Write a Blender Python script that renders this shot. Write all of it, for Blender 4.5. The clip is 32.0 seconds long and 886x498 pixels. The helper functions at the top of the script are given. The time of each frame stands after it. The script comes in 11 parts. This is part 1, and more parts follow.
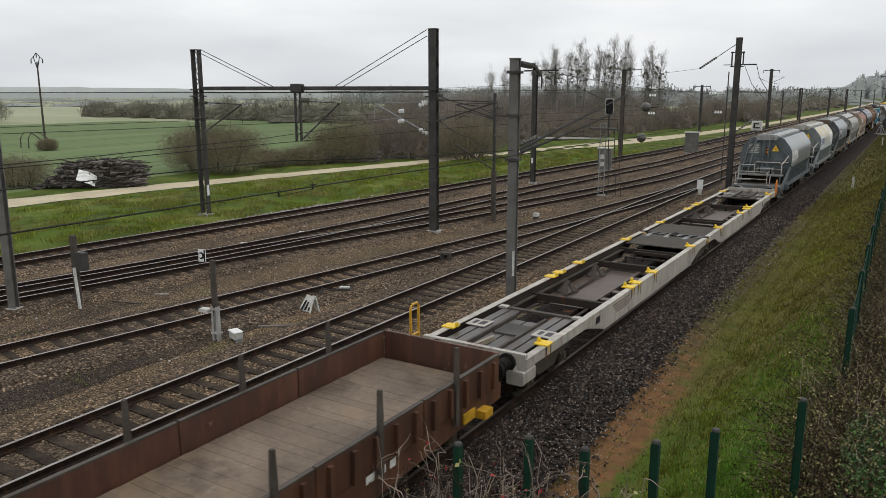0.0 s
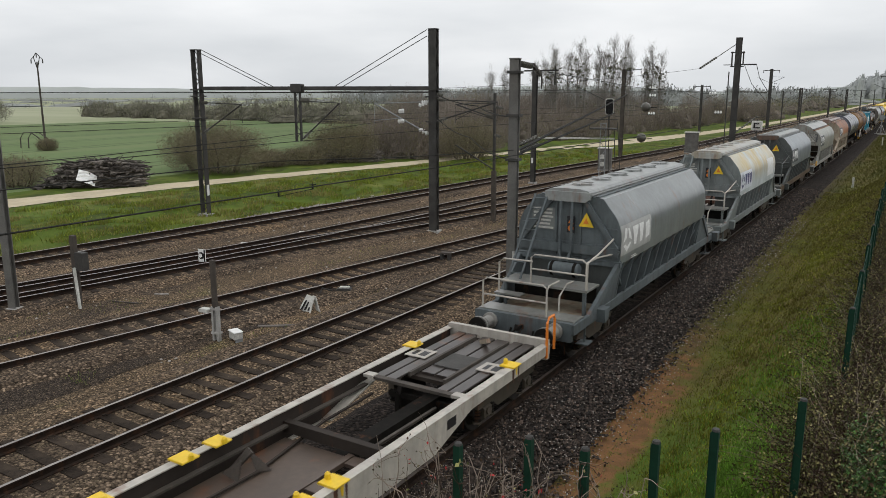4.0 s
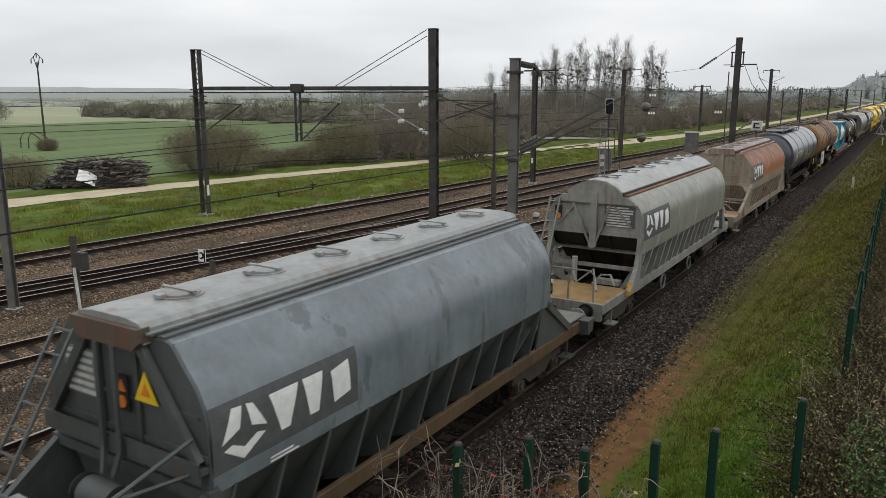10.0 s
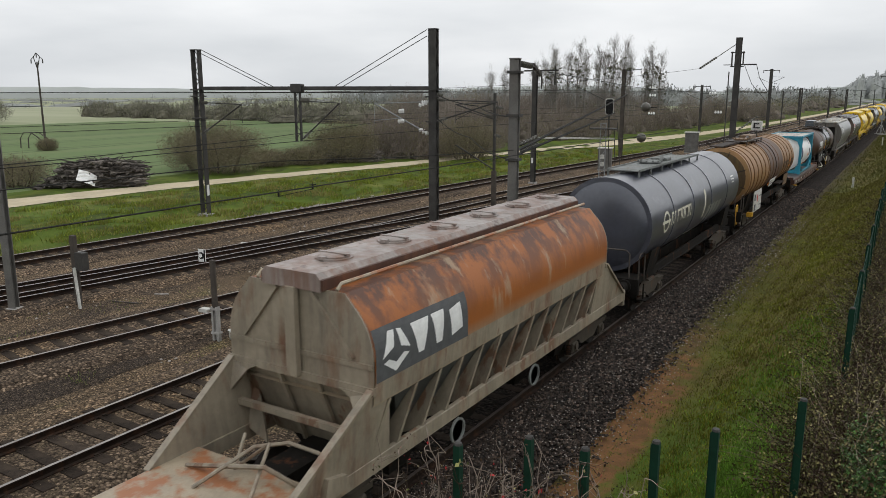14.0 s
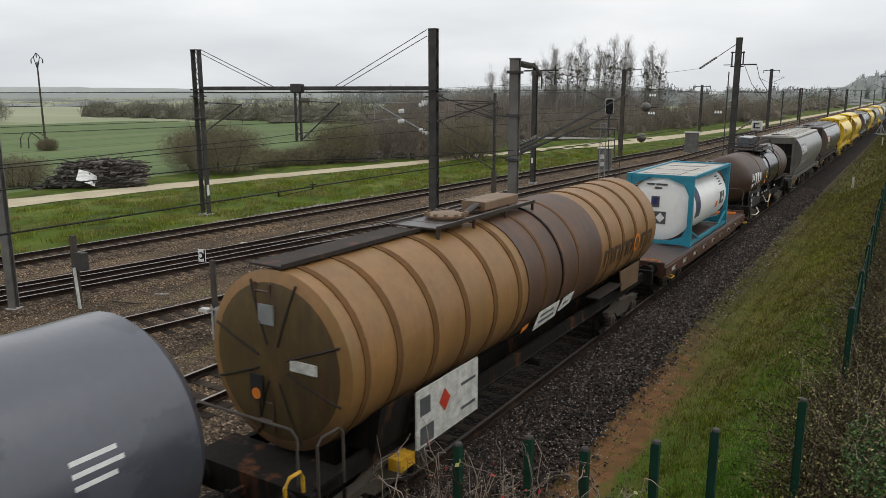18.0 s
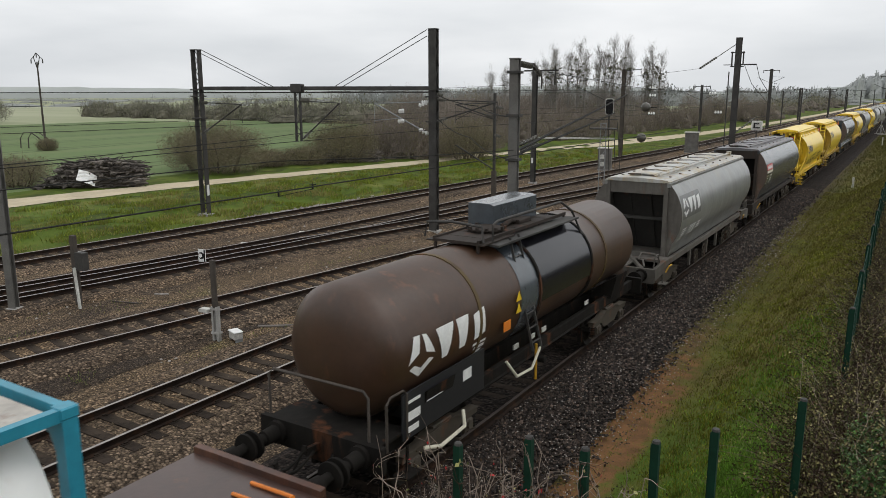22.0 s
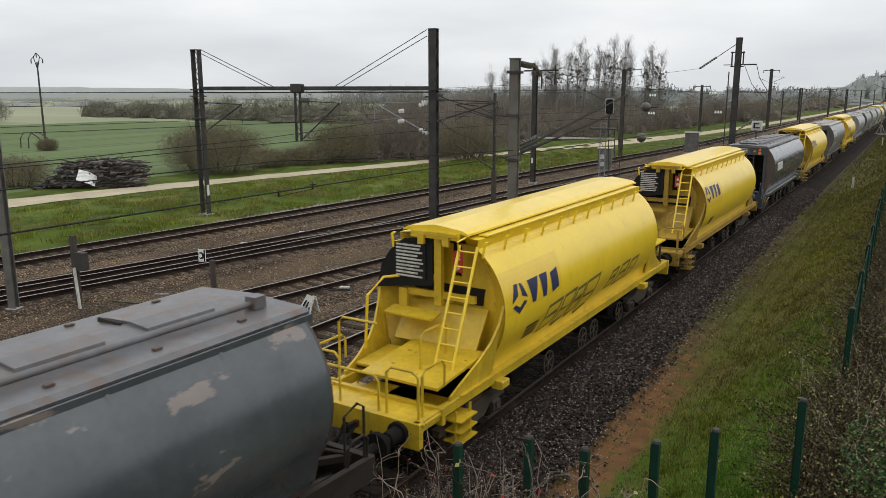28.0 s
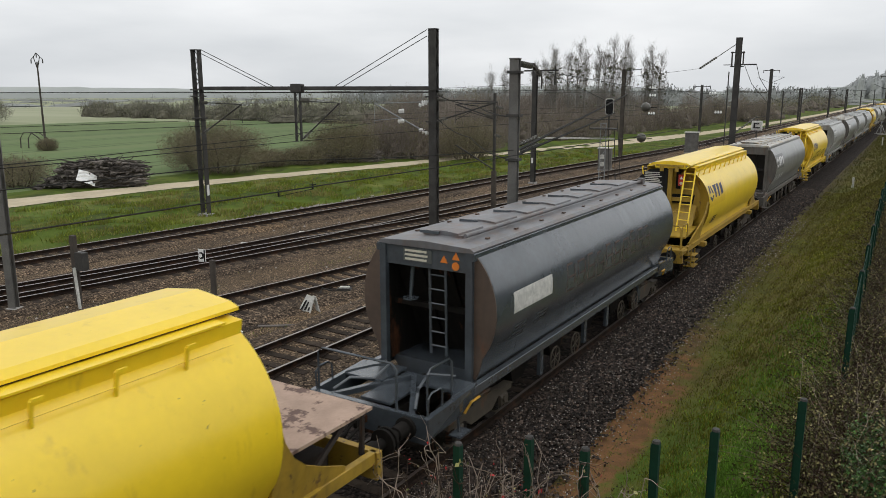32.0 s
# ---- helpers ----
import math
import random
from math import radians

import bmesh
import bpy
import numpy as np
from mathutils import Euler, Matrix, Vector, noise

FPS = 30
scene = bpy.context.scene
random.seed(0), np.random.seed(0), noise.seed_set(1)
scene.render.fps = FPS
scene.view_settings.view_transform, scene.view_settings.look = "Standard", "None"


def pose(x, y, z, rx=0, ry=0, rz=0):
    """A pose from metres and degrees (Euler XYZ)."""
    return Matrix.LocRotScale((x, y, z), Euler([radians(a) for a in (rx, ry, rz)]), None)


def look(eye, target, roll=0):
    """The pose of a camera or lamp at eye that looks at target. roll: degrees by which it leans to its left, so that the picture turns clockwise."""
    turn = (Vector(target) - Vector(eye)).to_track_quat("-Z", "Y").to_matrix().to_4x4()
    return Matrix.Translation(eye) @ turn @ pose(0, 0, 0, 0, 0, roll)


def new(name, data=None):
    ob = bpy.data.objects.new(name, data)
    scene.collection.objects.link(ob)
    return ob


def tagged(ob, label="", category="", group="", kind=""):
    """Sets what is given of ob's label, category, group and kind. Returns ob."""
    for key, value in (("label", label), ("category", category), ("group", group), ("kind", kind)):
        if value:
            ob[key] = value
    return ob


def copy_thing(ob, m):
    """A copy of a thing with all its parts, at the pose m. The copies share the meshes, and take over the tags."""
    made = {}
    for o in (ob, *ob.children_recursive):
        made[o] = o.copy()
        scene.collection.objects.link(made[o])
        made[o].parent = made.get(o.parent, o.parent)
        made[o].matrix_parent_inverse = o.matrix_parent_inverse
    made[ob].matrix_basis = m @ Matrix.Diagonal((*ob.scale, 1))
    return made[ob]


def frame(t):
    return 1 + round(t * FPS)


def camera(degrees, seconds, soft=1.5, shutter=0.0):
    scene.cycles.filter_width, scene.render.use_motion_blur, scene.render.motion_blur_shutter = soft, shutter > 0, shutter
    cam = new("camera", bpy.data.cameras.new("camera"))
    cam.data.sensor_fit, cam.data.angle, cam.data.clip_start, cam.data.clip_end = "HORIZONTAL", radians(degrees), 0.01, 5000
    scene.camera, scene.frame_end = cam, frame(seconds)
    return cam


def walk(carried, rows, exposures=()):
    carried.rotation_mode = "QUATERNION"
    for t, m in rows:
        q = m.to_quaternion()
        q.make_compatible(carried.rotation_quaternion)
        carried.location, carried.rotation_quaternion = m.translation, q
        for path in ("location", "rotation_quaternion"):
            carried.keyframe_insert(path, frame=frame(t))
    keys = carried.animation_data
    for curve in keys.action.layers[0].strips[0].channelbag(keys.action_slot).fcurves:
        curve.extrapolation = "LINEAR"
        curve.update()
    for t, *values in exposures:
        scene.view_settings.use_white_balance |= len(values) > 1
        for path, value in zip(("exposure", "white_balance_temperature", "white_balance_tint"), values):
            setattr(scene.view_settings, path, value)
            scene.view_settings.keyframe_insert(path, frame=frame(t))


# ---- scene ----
# camera: stands still on the bank beside the line
cam = camera(60.89, 32.0, soft=0.6, shutter=0.12)
EYE = (7.70, 0.0, 6.63)
walk(cam, [(0.0, pose(*EYE, 78.28, 0, 31.89)), (32.0, pose(*EYE, 78.28, 0, 31.89))], [(0.0, 0.24), (28.5, 0.24), (30.0, 0.17), (31.0, 0.18), (32.0, 0.22)])

# overcast daylight
SUN_EL, SUN_AZ = radians(62), radians(75)
world = bpy.data.worlds.new("world")
scene.world = world
world.use_nodes = True
wt = world.node_tree
wt.nodes.clear()
w_out = wt.nodes.new("ShaderNodeOutputWorld")
w_bg = wt.nodes.new("ShaderNodeBackground")
w_sky = wt.nodes.new("ShaderNodeTexSky")
w_sky.sky_type, w_sky.sun_disc = "NISHITA", False
w_sky.sun_elevation, w_sky.sun_rotation = SUN_EL, SUN_AZ
w_sky.air_density, w_sky.dust_density, w_sky.ozone_density = 1.0, 6.0, 1.0
w_hsv = wt.nodes.new("ShaderNodeHueSaturation")
w_hsv.inputs["Saturation"].default_value = 0.08
w_co = wt.nodes.new("ShaderNodeTexCoord")
w_map = wt.nodes.new("ShaderNodeMapping")
w_map.inputs["Scale"].default_value = (1.6, 1.6, 7.0)
w_n = wt.nodes.new("ShaderNodeTexNoise")
w_n.inputs["Scale"].default_value, w_n.inputs["Detail"].default_value = 1.7, 6
w_r = wt.nodes.new("ShaderNodeValToRGB")
w_r.color_ramp.elements[0].position, w_r.color_ramp.elements[0].color = 0.3, (5.4, 5.6, 5.8, 1)
w_r.color_ramp.elements[1].position, w_r.color_ramp.elements[1].color = 0.72, (7.2, 7.3, 7.4, 1)
w_mix = wt.nodes.new("ShaderNodeMix")
w_mix.data_type = "RGBA"
w_mix.inputs["Factor"].default_value = 0.9
wt.links.new(w_co.outputs["Generated"], w_map.inputs["Vector"])
wt.links.new(w_map.outputs[0], w_n.inputs["Vector"])
wt.links.new(w_n.outputs[0], w_r.inputs[0])
wt.links.new(w_sky.outputs[0], w_hsv.inputs["Color"])
wt.links.new(w_hsv.outputs[0], w_mix.inputs["A"])
wt.links.new(w_r.outputs[0], w_mix.inputs["B"])
# the cloud deck is greyer low down
w_sep = wt.nodes.new("ShaderNodeSeparateXYZ")
w_low = wt.nodes.new("ShaderNodeValToRGB")
w_low.color_ramp.elements[0].position, w_low.color_ramp.elements[0].color = 0.0, (0.85, 0.86, 0.87, 1)
w_low.color_ramp.elements[1].position, w_low.color_ramp.elements[1].color = 0.11, (1.05, 1.05, 1.05, 1)
w_top = w_low.color_ramp.elements.new(0.8)
w_top.color = (1.22, 1.22, 1.22, 1)
w_mul = wt.nodes.new("ShaderNodeMix")
w_mul.data_type, w_mul.blend_type = "RGBA", "MULTIPLY"
w_mul.inputs["Factor"].default_value = 1
wt.links.new(w_co.outputs["Generated"], w_sep.inputs[0])
wt.links.new(w_sep.outputs["Z"], w_low.inputs[0])
wt.links.new(w_mix.outputs["Result"], w_mul.inputs["A"])
wt.links.new(w_low.outputs[0], w_mul.inputs["B"])
wt.links.new(w_mul.outputs["Result"], w_bg.inputs[0])
w_bg.inputs[1].default_value = 0.12
wt.links.new(w_bg.outputs[0], w_out.inputs[0])
sun_data = bpy.data.lights.new("sun", "SUN")
sun_data.energy, sun_data.angle, sun_data.color = 0.2, radians(40), (1, 0.98, 0.95)
sun = new("sun", sun_data)
sun.matrix_world = look((0, 0, 50), (50 * math.cos(SUN_EL) * math.sin(SUN_AZ) * -1, 50 * math.cos(SUN_EL) * math.cos(SUN_AZ) * -1, 50 - 50 * math.sin(SUN_EL)))


# ---- materials ----
def ramp(nt, src, stops):
    r = nt.nodes.new("ShaderNodeValToRGB")
    el = r.color_ramp.elements
    while len(el) > len(stops):
        el.remove(el[-1])
    while len(el) < len(stops):
        el.new(0.5)
    for e, (p, c) in zip(el, stops):
        e.position, e.color = p, (*c, 1) if len(c) == 3 else c
    nt.links.new(src, r.inputs[0])
    return r.outputs[0]


def noise_tex(nt, scale, detail=5, rough=0.55, stretch=(1, 1, 1), kind="Object"):
    co = nt.nodes.new("ShaderNodeTexCoord")
    mp = nt.nodes.new("ShaderNodeMapping")
    mp.inputs["Scale"].default_value = stretch
    n = nt.nodes.new("ShaderNodeTexNoise")
    n.inputs["Scale"].default_value, n.inputs["Detail"].default_value, n.inputs["Roughness"].default_value = scale, detail, rough
    nt.links.new(co.outputs[kind], mp.inputs[0])
    nt.links.new(mp.outputs[0], n.inputs["Vector"])
    return n.outputs[0]


def mixcol(nt, fac, a, b):
    m = nt.nodes.new("ShaderNodeMix")
    m.data_type = "RGBA"
    for key, v in (("Factor", fac), ("A", a), ("B", b)):
        if isinstance(v, (tuple, list)):
            m.inputs[key].default_value = (*v, 1)
        elif isinstance(v, (int, float)):
            m.inputs[key].default_value = v
        else:
            nt.links.new(v, m.inputs[key])
    return m.outputs["Result"]


def grey(v):
    return (v, v, v)


def shade(c, k):
    return tuple(min(1, x * k) for x in c)


def material(name, color, rough=0.6, metal=0.0, vary=0.25, scale=3.0, bump=0.0, bump_scale=40.0, fine=25.0, layers=(), per_object=0.0, coords="Object", island=0.0, coat=0.0):
    """layers: (colour, noise scale, stretch, low, high, strength) laid over the base one after another."""
    m = bpy.data.materials.new(name)
    m.use_nodes = True
    nt = m.node_tree
    bs = nt.nodes["Principled BSDF"]
    bs.inputs["Roughness"].default_value, bs.inputs["Metallic"].default_value = rough, metal
    bs.inputs["Specular IOR Level"].default_value = 0.5 if rough < 0.6 else (0.25 if rough < 0.8 else 0.1)
    bs.inputs["Coat Weight"].default_value, bs.inputs["Coat Roughness"].default_value = coat, 0.22
    big = noise_tex(nt, scale, 4, kind=coords)
    col = ramp(nt, big, [(0.3, shade(color, 1 - vary)), (0.7, shade(color, 1 + vary))])
    sm = noise_tex(nt, fine, 3, kind=coords)
    dark = ramp(nt, sm, [(0.3, grey(1 - vary * 0.8)), (0.7, grey(1.0))])
    mul = nt.nodes.new("ShaderNodeMix")
    mul.data_type, mul.blend_type = "RGBA", "MULTIPLY"
    mul.inputs["Factor"].default_value = 1
    nt.links.new(col, mul.inputs["A"])
    nt.links.new(dark, mul.inputs["B"])
    col = mul.outputs["Result"]
    for c, sc, st, lo, hi, amount in layers:
        n = noise_tex(nt, sc, 6, 0.62, st, coords)
        f = ramp(nt, n, [(lo, grey(0)), (hi, grey(amount))])
        col = mixcol(nt, f, col, c)
    if island:
        ge = nt.nodes.new("ShaderNodeNewGeometry")
        k = ramp(nt, ge.outputs["Random Per Island"], [(0.0, grey(1 - island)), (0.7, grey(1.0)), (0.92, grey(1 + island)), (1.0, grey(1 + 3 * island))])
        mu = nt.nodes.new("ShaderNodeMix")
        mu.data_type, mu.blend_type = "RGBA", "MULTIPLY"
        mu.inputs["Factor"].default_value = 1
        nt.links.new(col, mu.inputs["A"])
        nt.links.new(k, mu.inputs["B"])
        col = mu.outputs["Result"]
    if per_object:
        oi = nt.nodes.new("ShaderNodeObjectInfo")
        k = ramp(nt, oi.outputs["Random"], [(0.0, grey(1 - per_object)), (1.0, grey(1.0))])
        mu = nt.nodes.new("ShaderNodeMix")
        mu.data_type, mu.blend_type = "RGBA", "MULTIPLY"
        mu.inputs["Factor"].default_value = 1
        nt.links.new(col, mu.inputs["A"])
        nt.links.new(k, mu.inputs["B"])
        col = mu.outputs["Result"]
    nt.links.new(col, bs.inputs["Base Color"])
    if bump:
        b = nt.nodes.new("ShaderNodeBump")
        b.inputs["Strength"].default_value, b.inputs["Distance"].default_value = bump, 0.02
        nt.links.new(noise_tex(nt, bump_scale, 6, 0.6, kind=coords), b.inputs["Height"])
        nt.links.new(b.outputs[0], bs.inputs["Normal"])
    return m


RUST = (0.16, 0.06, 0.025)
GRIME = (0.035, 0.03, 0.025)
M = {}
M["rail_side"] = material("rail_side", (0.026, 0.018, 0.014), 0.8, 0.1, 0.35, 2, layers=[((0.1, 0.045, 0.022), 5, (1, 1, 1), 0.5, 0.75, 0.5)])
M["rail_top"] = material("rail_top", (0.3, 0.27, 0.25), 0.4, 0.6, 0.2, 1.5)
M["rail_worn"] = material("rail_worn", (0.075, 0.055, 0.045), 0.5, 0.3, 0.25, 1.5)
M["sleeper_wood"] = material("sleeper_wood", (0.045, 0.034, 0.027), 0.9, 0, 0.35, 4, 0.5, 30, per_object=0.45, layers=[((0.09, 0.068, 0.048), 3, (1, 1, 1), 0.45, 0.65, 0.6)])
M["steel_dark"] = material("steel_dark", (0.06, 0.057, 0.053), 0.65, 0.1, 0.3, 2, 0.1, 30, layers=[((0.11, 0.07, 0.05), 3, (1, 1, 0.3), 0.58, 0.8, 0.4)])
M["steel_brown"] = material("steel_brown", (0.08, 0.068, 0.058), 0.7, 0.1, 0.3, 2, 0.1, 30, layers=[((0.12, 0.075, 0.05), 3, (1, 1, 0.3), 0.55, 0.8, 0.5)])
M["steel_grey"] = material("steel_grey", (0.15, 0.145, 0.135), 0.7, 0.1, 0.25, 2, 0.1, 30, layers=[((0.1, 0.075, 0.06), 2, (1, 1, 0.25), 0.5, 0.8, 0.5)])
M["galv"] = material("galv", (0.27, 0.28, 0.28), 0.6, 0.3, 0.2, 2, 0.1, 30, layers=[((0.14, 0.13, 0.12), 2, (1, 1, 0.2), 0.5, 0.8, 0.5)])
M["white"] = material("white", (0.75, 0.75, 0.73), 0.6, 0, 0.1, 5)
M["white_dirty"] = material("white_dirty", (0.55, 0.54, 0.5), 0.7, 0, 0.25, 6)
M["black"] = material("black", (0.011, 0.011, 0.011), 0.7, 0, 0.2, 5)
M["insulator"] = material("insulator", (0.75, 0.75, 0.73), 0.3, 0, 0.1, 5)
M["insulator_dark"] = material("insulator_dark", (0.085, 0.08, 0.065), 0.35, 0, 0.15, 5)
M["wire"] = material("wire", (0.03, 0.03, 0.028), 0.8, 0.0, 0.2, 2)
M["yellow_paint"] = material("yellow_paint", (0.55, 0.3, 0.02), 0.5, 0, 0.25, 5)
M["concrete"] = material("concrete", (0.36, 0.35, 0.33), 0.85, 0, 0.2, 3, 0.2, 40)
M["green_paint"] = material("green_paint", (0.004, 0.034, 0.018), 0.75, 0, 0.2, 6)
M["bark"] = material("bark", (0.11, 0.09, 0.07), 0.9, 0, 0.3, 6, 0.4, 30)
M["bark_pale"] = material("bark_pale", (0.24, 0.225, 0.2), 0.9, 0, 0.25, 6)
M["twig"] = material("twig", (0.2, 0.172, 0.118), 0.95, 0, 0.25, 0.4, island=0.15)
# twigs of the far scrub and wood, lightened and greyed for haze
M["twig_red"] = material("twig_red", (0.235, 0.2, 0.17), 0.95, 0, 0.3, 0.2, island=0.2)
M["leaf_dark"] = material("leaf_dark", (0.13, 0.135, 0.085), 0.85, 0, 0.3, 1.5, island=0.2)
M["leaf_olive"] = material("leaf_olive", (0.2, 0.185, 0.1), 0.85, 0, 0.3, 0.5, island=0.15)
M["hedge_twig"] = material("hedge_twig", (0.21, 0.2, 0.165), 0.95, 0, 0.25, 0.08, fine=0.8, island=0.2)
M["hedge_leaf"] = material("hedge_leaf", (0.19, 0.19, 0.125), 0.95, 0, 0.25, 0.08, fine=0.8, island=0.2)
M["hedge_core"] = material("hedge_core", (0.16, 0.15, 0.115), 0.95, 0, 0.4, 0.3, fine=1.5)
# core of the same scrub and wood, its colour lightened for haze
M["wood_core"] = material("wood_core", (0.17, 0.145, 0.12), 0.95, 0, 0.45, 0.4, fine=2.0)
M["blade_bank"] = material("blade_bank", (0.185, 0.198, 0.028), 0.85, 0, 0.3, 0.6, island=0.45)
M["blade_far"] = material("blade_far", (0.1, 0.098, 0.026), 0.85, 0, 0.3, 0.5, island=0.4)
M["blade_olive"] = material("blade_olive", (0.175, 0.158, 0.042), 0.85, 0, 0.3, 0.8, island=0.45)
M["leaf_brown"] = material("leaf_brown", (0.065, 0.042, 0.025), 0.85, 0, 0.4, 2, island=0.3)
M["grass"] = material("grass", (0.085, 0.115, 0.02), 0.8, 0, 0.45, 0.35, layers=[((0.15, 0.13, 0.05), 0.5, (1, 1, 1), 0.5, 0.75, 0.8)])
M["blade_green"] = material("blade_green", (0.125, 0.185, 0.026), 0.85, 0, 0.3, 0.6, island=0.15)
M["blade_dry"] = material("blade_dry", (0.25, 0.22, 0.08), 0.85, 0, 0.3, 0.8, island=0.15)
M["blade_tussock"] = material("blade_tussock", (0.19, 0.23, 0.034), 0.85, 0, 0.3, 0.6, island=0.25)
M["cane"] = material("cane", (0.26, 0.205, 0.165), 0.6, 0, 0.4, 1.5)
M["cane_dark"] = material("cane_dark", (0.05, 0.034, 0.025), 0.8, 0, 0.4, 1.5)
M["leaf_bramble"] = material("leaf_bramble", (0.09, 0.095, 0.025), 0.65, 0, 0.4, 3, island=0.4)
M["blade_vivid"] = material("blade_vivid", (0.118, 0.23, 0.022), 0.75, 0, 0.3, 0.6, island=0.45)
M["leaf_nettle"] = material("leaf_nettle", (0.07, 0.16, 0.035), 0.5, 0, 0.4, 3, island=0.5)
M["leaf_tan"] = material("leaf_tan", (0.23, 0.2, 0.085), 0.7, 0, 0.4, 3, island=0.4)
M["stone_dark"] = material("stone_dark", (0.05, 0.036, 0.028), 0.7, 0, 0.4, 7, fine=40, island=0.95)
M["stone_mid"] = material("stone_mid", (0.15, 0.115, 0.078), 0.8, 0, 0.4, 5, fine=40, island=0.45)
M["stone_pale"] = material("stone_pale", (0.36, 0.33, 0.3), 0.9, 0, 0.4, 4)
# far hedges, woods and ridges: greys paled to hold the haze
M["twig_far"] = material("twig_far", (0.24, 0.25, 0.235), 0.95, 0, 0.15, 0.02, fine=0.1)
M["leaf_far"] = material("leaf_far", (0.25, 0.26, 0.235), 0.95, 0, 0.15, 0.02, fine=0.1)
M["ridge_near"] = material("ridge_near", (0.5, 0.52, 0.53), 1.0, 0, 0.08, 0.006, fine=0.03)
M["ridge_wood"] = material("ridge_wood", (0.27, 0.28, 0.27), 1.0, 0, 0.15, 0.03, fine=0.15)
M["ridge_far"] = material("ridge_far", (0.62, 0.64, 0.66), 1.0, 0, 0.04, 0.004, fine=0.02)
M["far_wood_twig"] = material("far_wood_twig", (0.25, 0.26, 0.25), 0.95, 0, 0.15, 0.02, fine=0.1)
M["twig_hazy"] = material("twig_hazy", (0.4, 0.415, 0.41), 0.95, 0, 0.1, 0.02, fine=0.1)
M["leaf_yellow"] = material("leaf_yellow", (0.45, 0.43, 0.16), 0.6, 0, 0.2, 5)
M["leaf_red"] = material("leaf_red", (0.4, 0.03, 0.03), 0.6, 0, 0.2, 5)
M["wood_log"] = material("wood_log", (0.27, 0.24, 0.215), 0.9, 0, 0.4, 1.0, 0.4, 20, per_object=0.75)


# ---- mesh helpers ----
class Build:
    """Collects plain geometry for one mesh."""

    def __init__(self):
        self.v, self.f, self.mi = [], [], []

    def add(self, verts, faces, mi=0):
        n = len(self.v)
        self.v.extend([tuple(p) for p in verts])
        self.f.extend([tuple(i + n for i in f) for f in faces])
        self.mi.extend([mi] * len(faces))
        return self

    def box(self, x0, x1, y0, y1, z0, z1, mi=0, c=0.0):
        if c <= 0:
            v = [(x, y, z) for z in (z0, z1) for y in (y0, y1) for x in (x0, x1)]
            return self.add(v, [(0, 2, 3, 1), (4, 5, 7, 6), (0, 1, 5, 4), (2, 6, 7, 3), (0, 4, 6, 2), (1, 3, 7, 5)], mi)
        prof = [(x0 + c, z0), (x1 - c, z0), (x1, z0 + c), (x1, z1 - c), (x1 - c, z1), (x0 + c, z1), (x0, z1 - c), (x0, z0 + c)]
        return self.prism_y(prof, y0, y1, mi)

    def prism_y(self, prof, y0, y1, mi=0, caps=True):
        """Profile in x, z, drawn out along y."""
        n = len(prof)
        v = [(x, y0, z) for x, z in prof] + [(x, y1, z) for x, z in prof]
        f = [(i, (i + 1) % n, n + (i + 1) % n, n + i) for i in range(n)]
        if caps:
            f += [tuple(range(n - 1, -1, -1)), tuple(range(n, 2 * n))]
        return self.add(v, f, mi)

    def prism_x(self, prof, x0, x1, mi=0):
        """Profile in y, z, drawn out along x."""
        n = len(prof)
        v = [(x0, y, z) for y, z in prof] + [(x1, y, z) for y, z in prof]
        f = [(i, (i + 1) % n, n + (i + 1) % n, n + i) for i in range(n)] + [tuple(range(n - 1, -1, -1)), tuple(range(n, 2 * n))]
        return self.add(v, f, mi)

    def loft(self, rings, mi=0, closed=True, caps=True):
        """Rings of equal point counts, joined one to the next."""
        n, base, v, f = len(rings[0]), 0, [], []
        for r in rings:
            v.extend(r)
        for k in range(len(rings) - 1):
            for i in range(n if closed else n - 1):
                j = (i + 1) % n
                f.append((k * n + i, k * n + j, (k + 1) * n + j, (k + 1) * n + i))
        if caps:
            f.append(tuple(range(n - 1, -1, -1)))
            f.append(tuple(range((len(rings) - 1) * n, len(rings) * n)))
        return self.add(v, f, mi)

    def tube(self, pts, r, n=6, mi=0, r2=None):
        """A round bar along a line of points, tapering from r to r2."""
        pts = [Vector(p) for p in pts]
        rings = []
        for i, p in enumerate(pts):
            d = (pts[min(i + 1, len(pts) - 1)] - pts[max(i - 1, 0)])
            d = d.normalized() if d.length > 1e-9 else Vector((0, 0, 1))
            a = d.cross(Vector((0, 0, 1)) if abs(d.z) < 0.9 else Vector((1, 0, 0))).normalized()
            b = d.cross(a)
            rr = r if r2 is None else r + (r2 - r) * i / max(1, len(pts) - 1)
            rings.append([tuple(p + (a * math.cos(2 * math.pi * k / n) + b * math.sin(2 * math.pi * k / n)) * rr) for k in range(n)])
        return self.loft(rings, mi)

    def beam(self, a, b, w, h=None, mi=0):
        """A square bar from a to b."""
        h = h or w
        a, b = Vector(a), Vector(b)
        d = (b - a).normalized()
        s = d.cross(Vector((0, 0, 1)) if abs(d.z) < 0.95 else Vector((0, 1, 0))).normalized() * w / 2
        u = s.cross(d).normalized() * h / 2
        return self.loft([[tuple(p + s + u), tuple(p - s + u), tuple(p - s - u), tuple(p + s - u)] for p in (a, b)], mi)

    def plate(self, pts, thick, mi=0):
        """A flat plate with that outline."""
        pts = [Vector(p) for p in pts]
        nn = Vector((0, 0, 0))
        for i in range(len(pts)):
            nn += pts[i].cross(pts[(i + 1) % len(pts)])
        nn = nn.normalized() * thick / 2
        return self.loft([[tuple(p - nn) for p in pts], [tuple(p + nn) for p in pts]], mi)

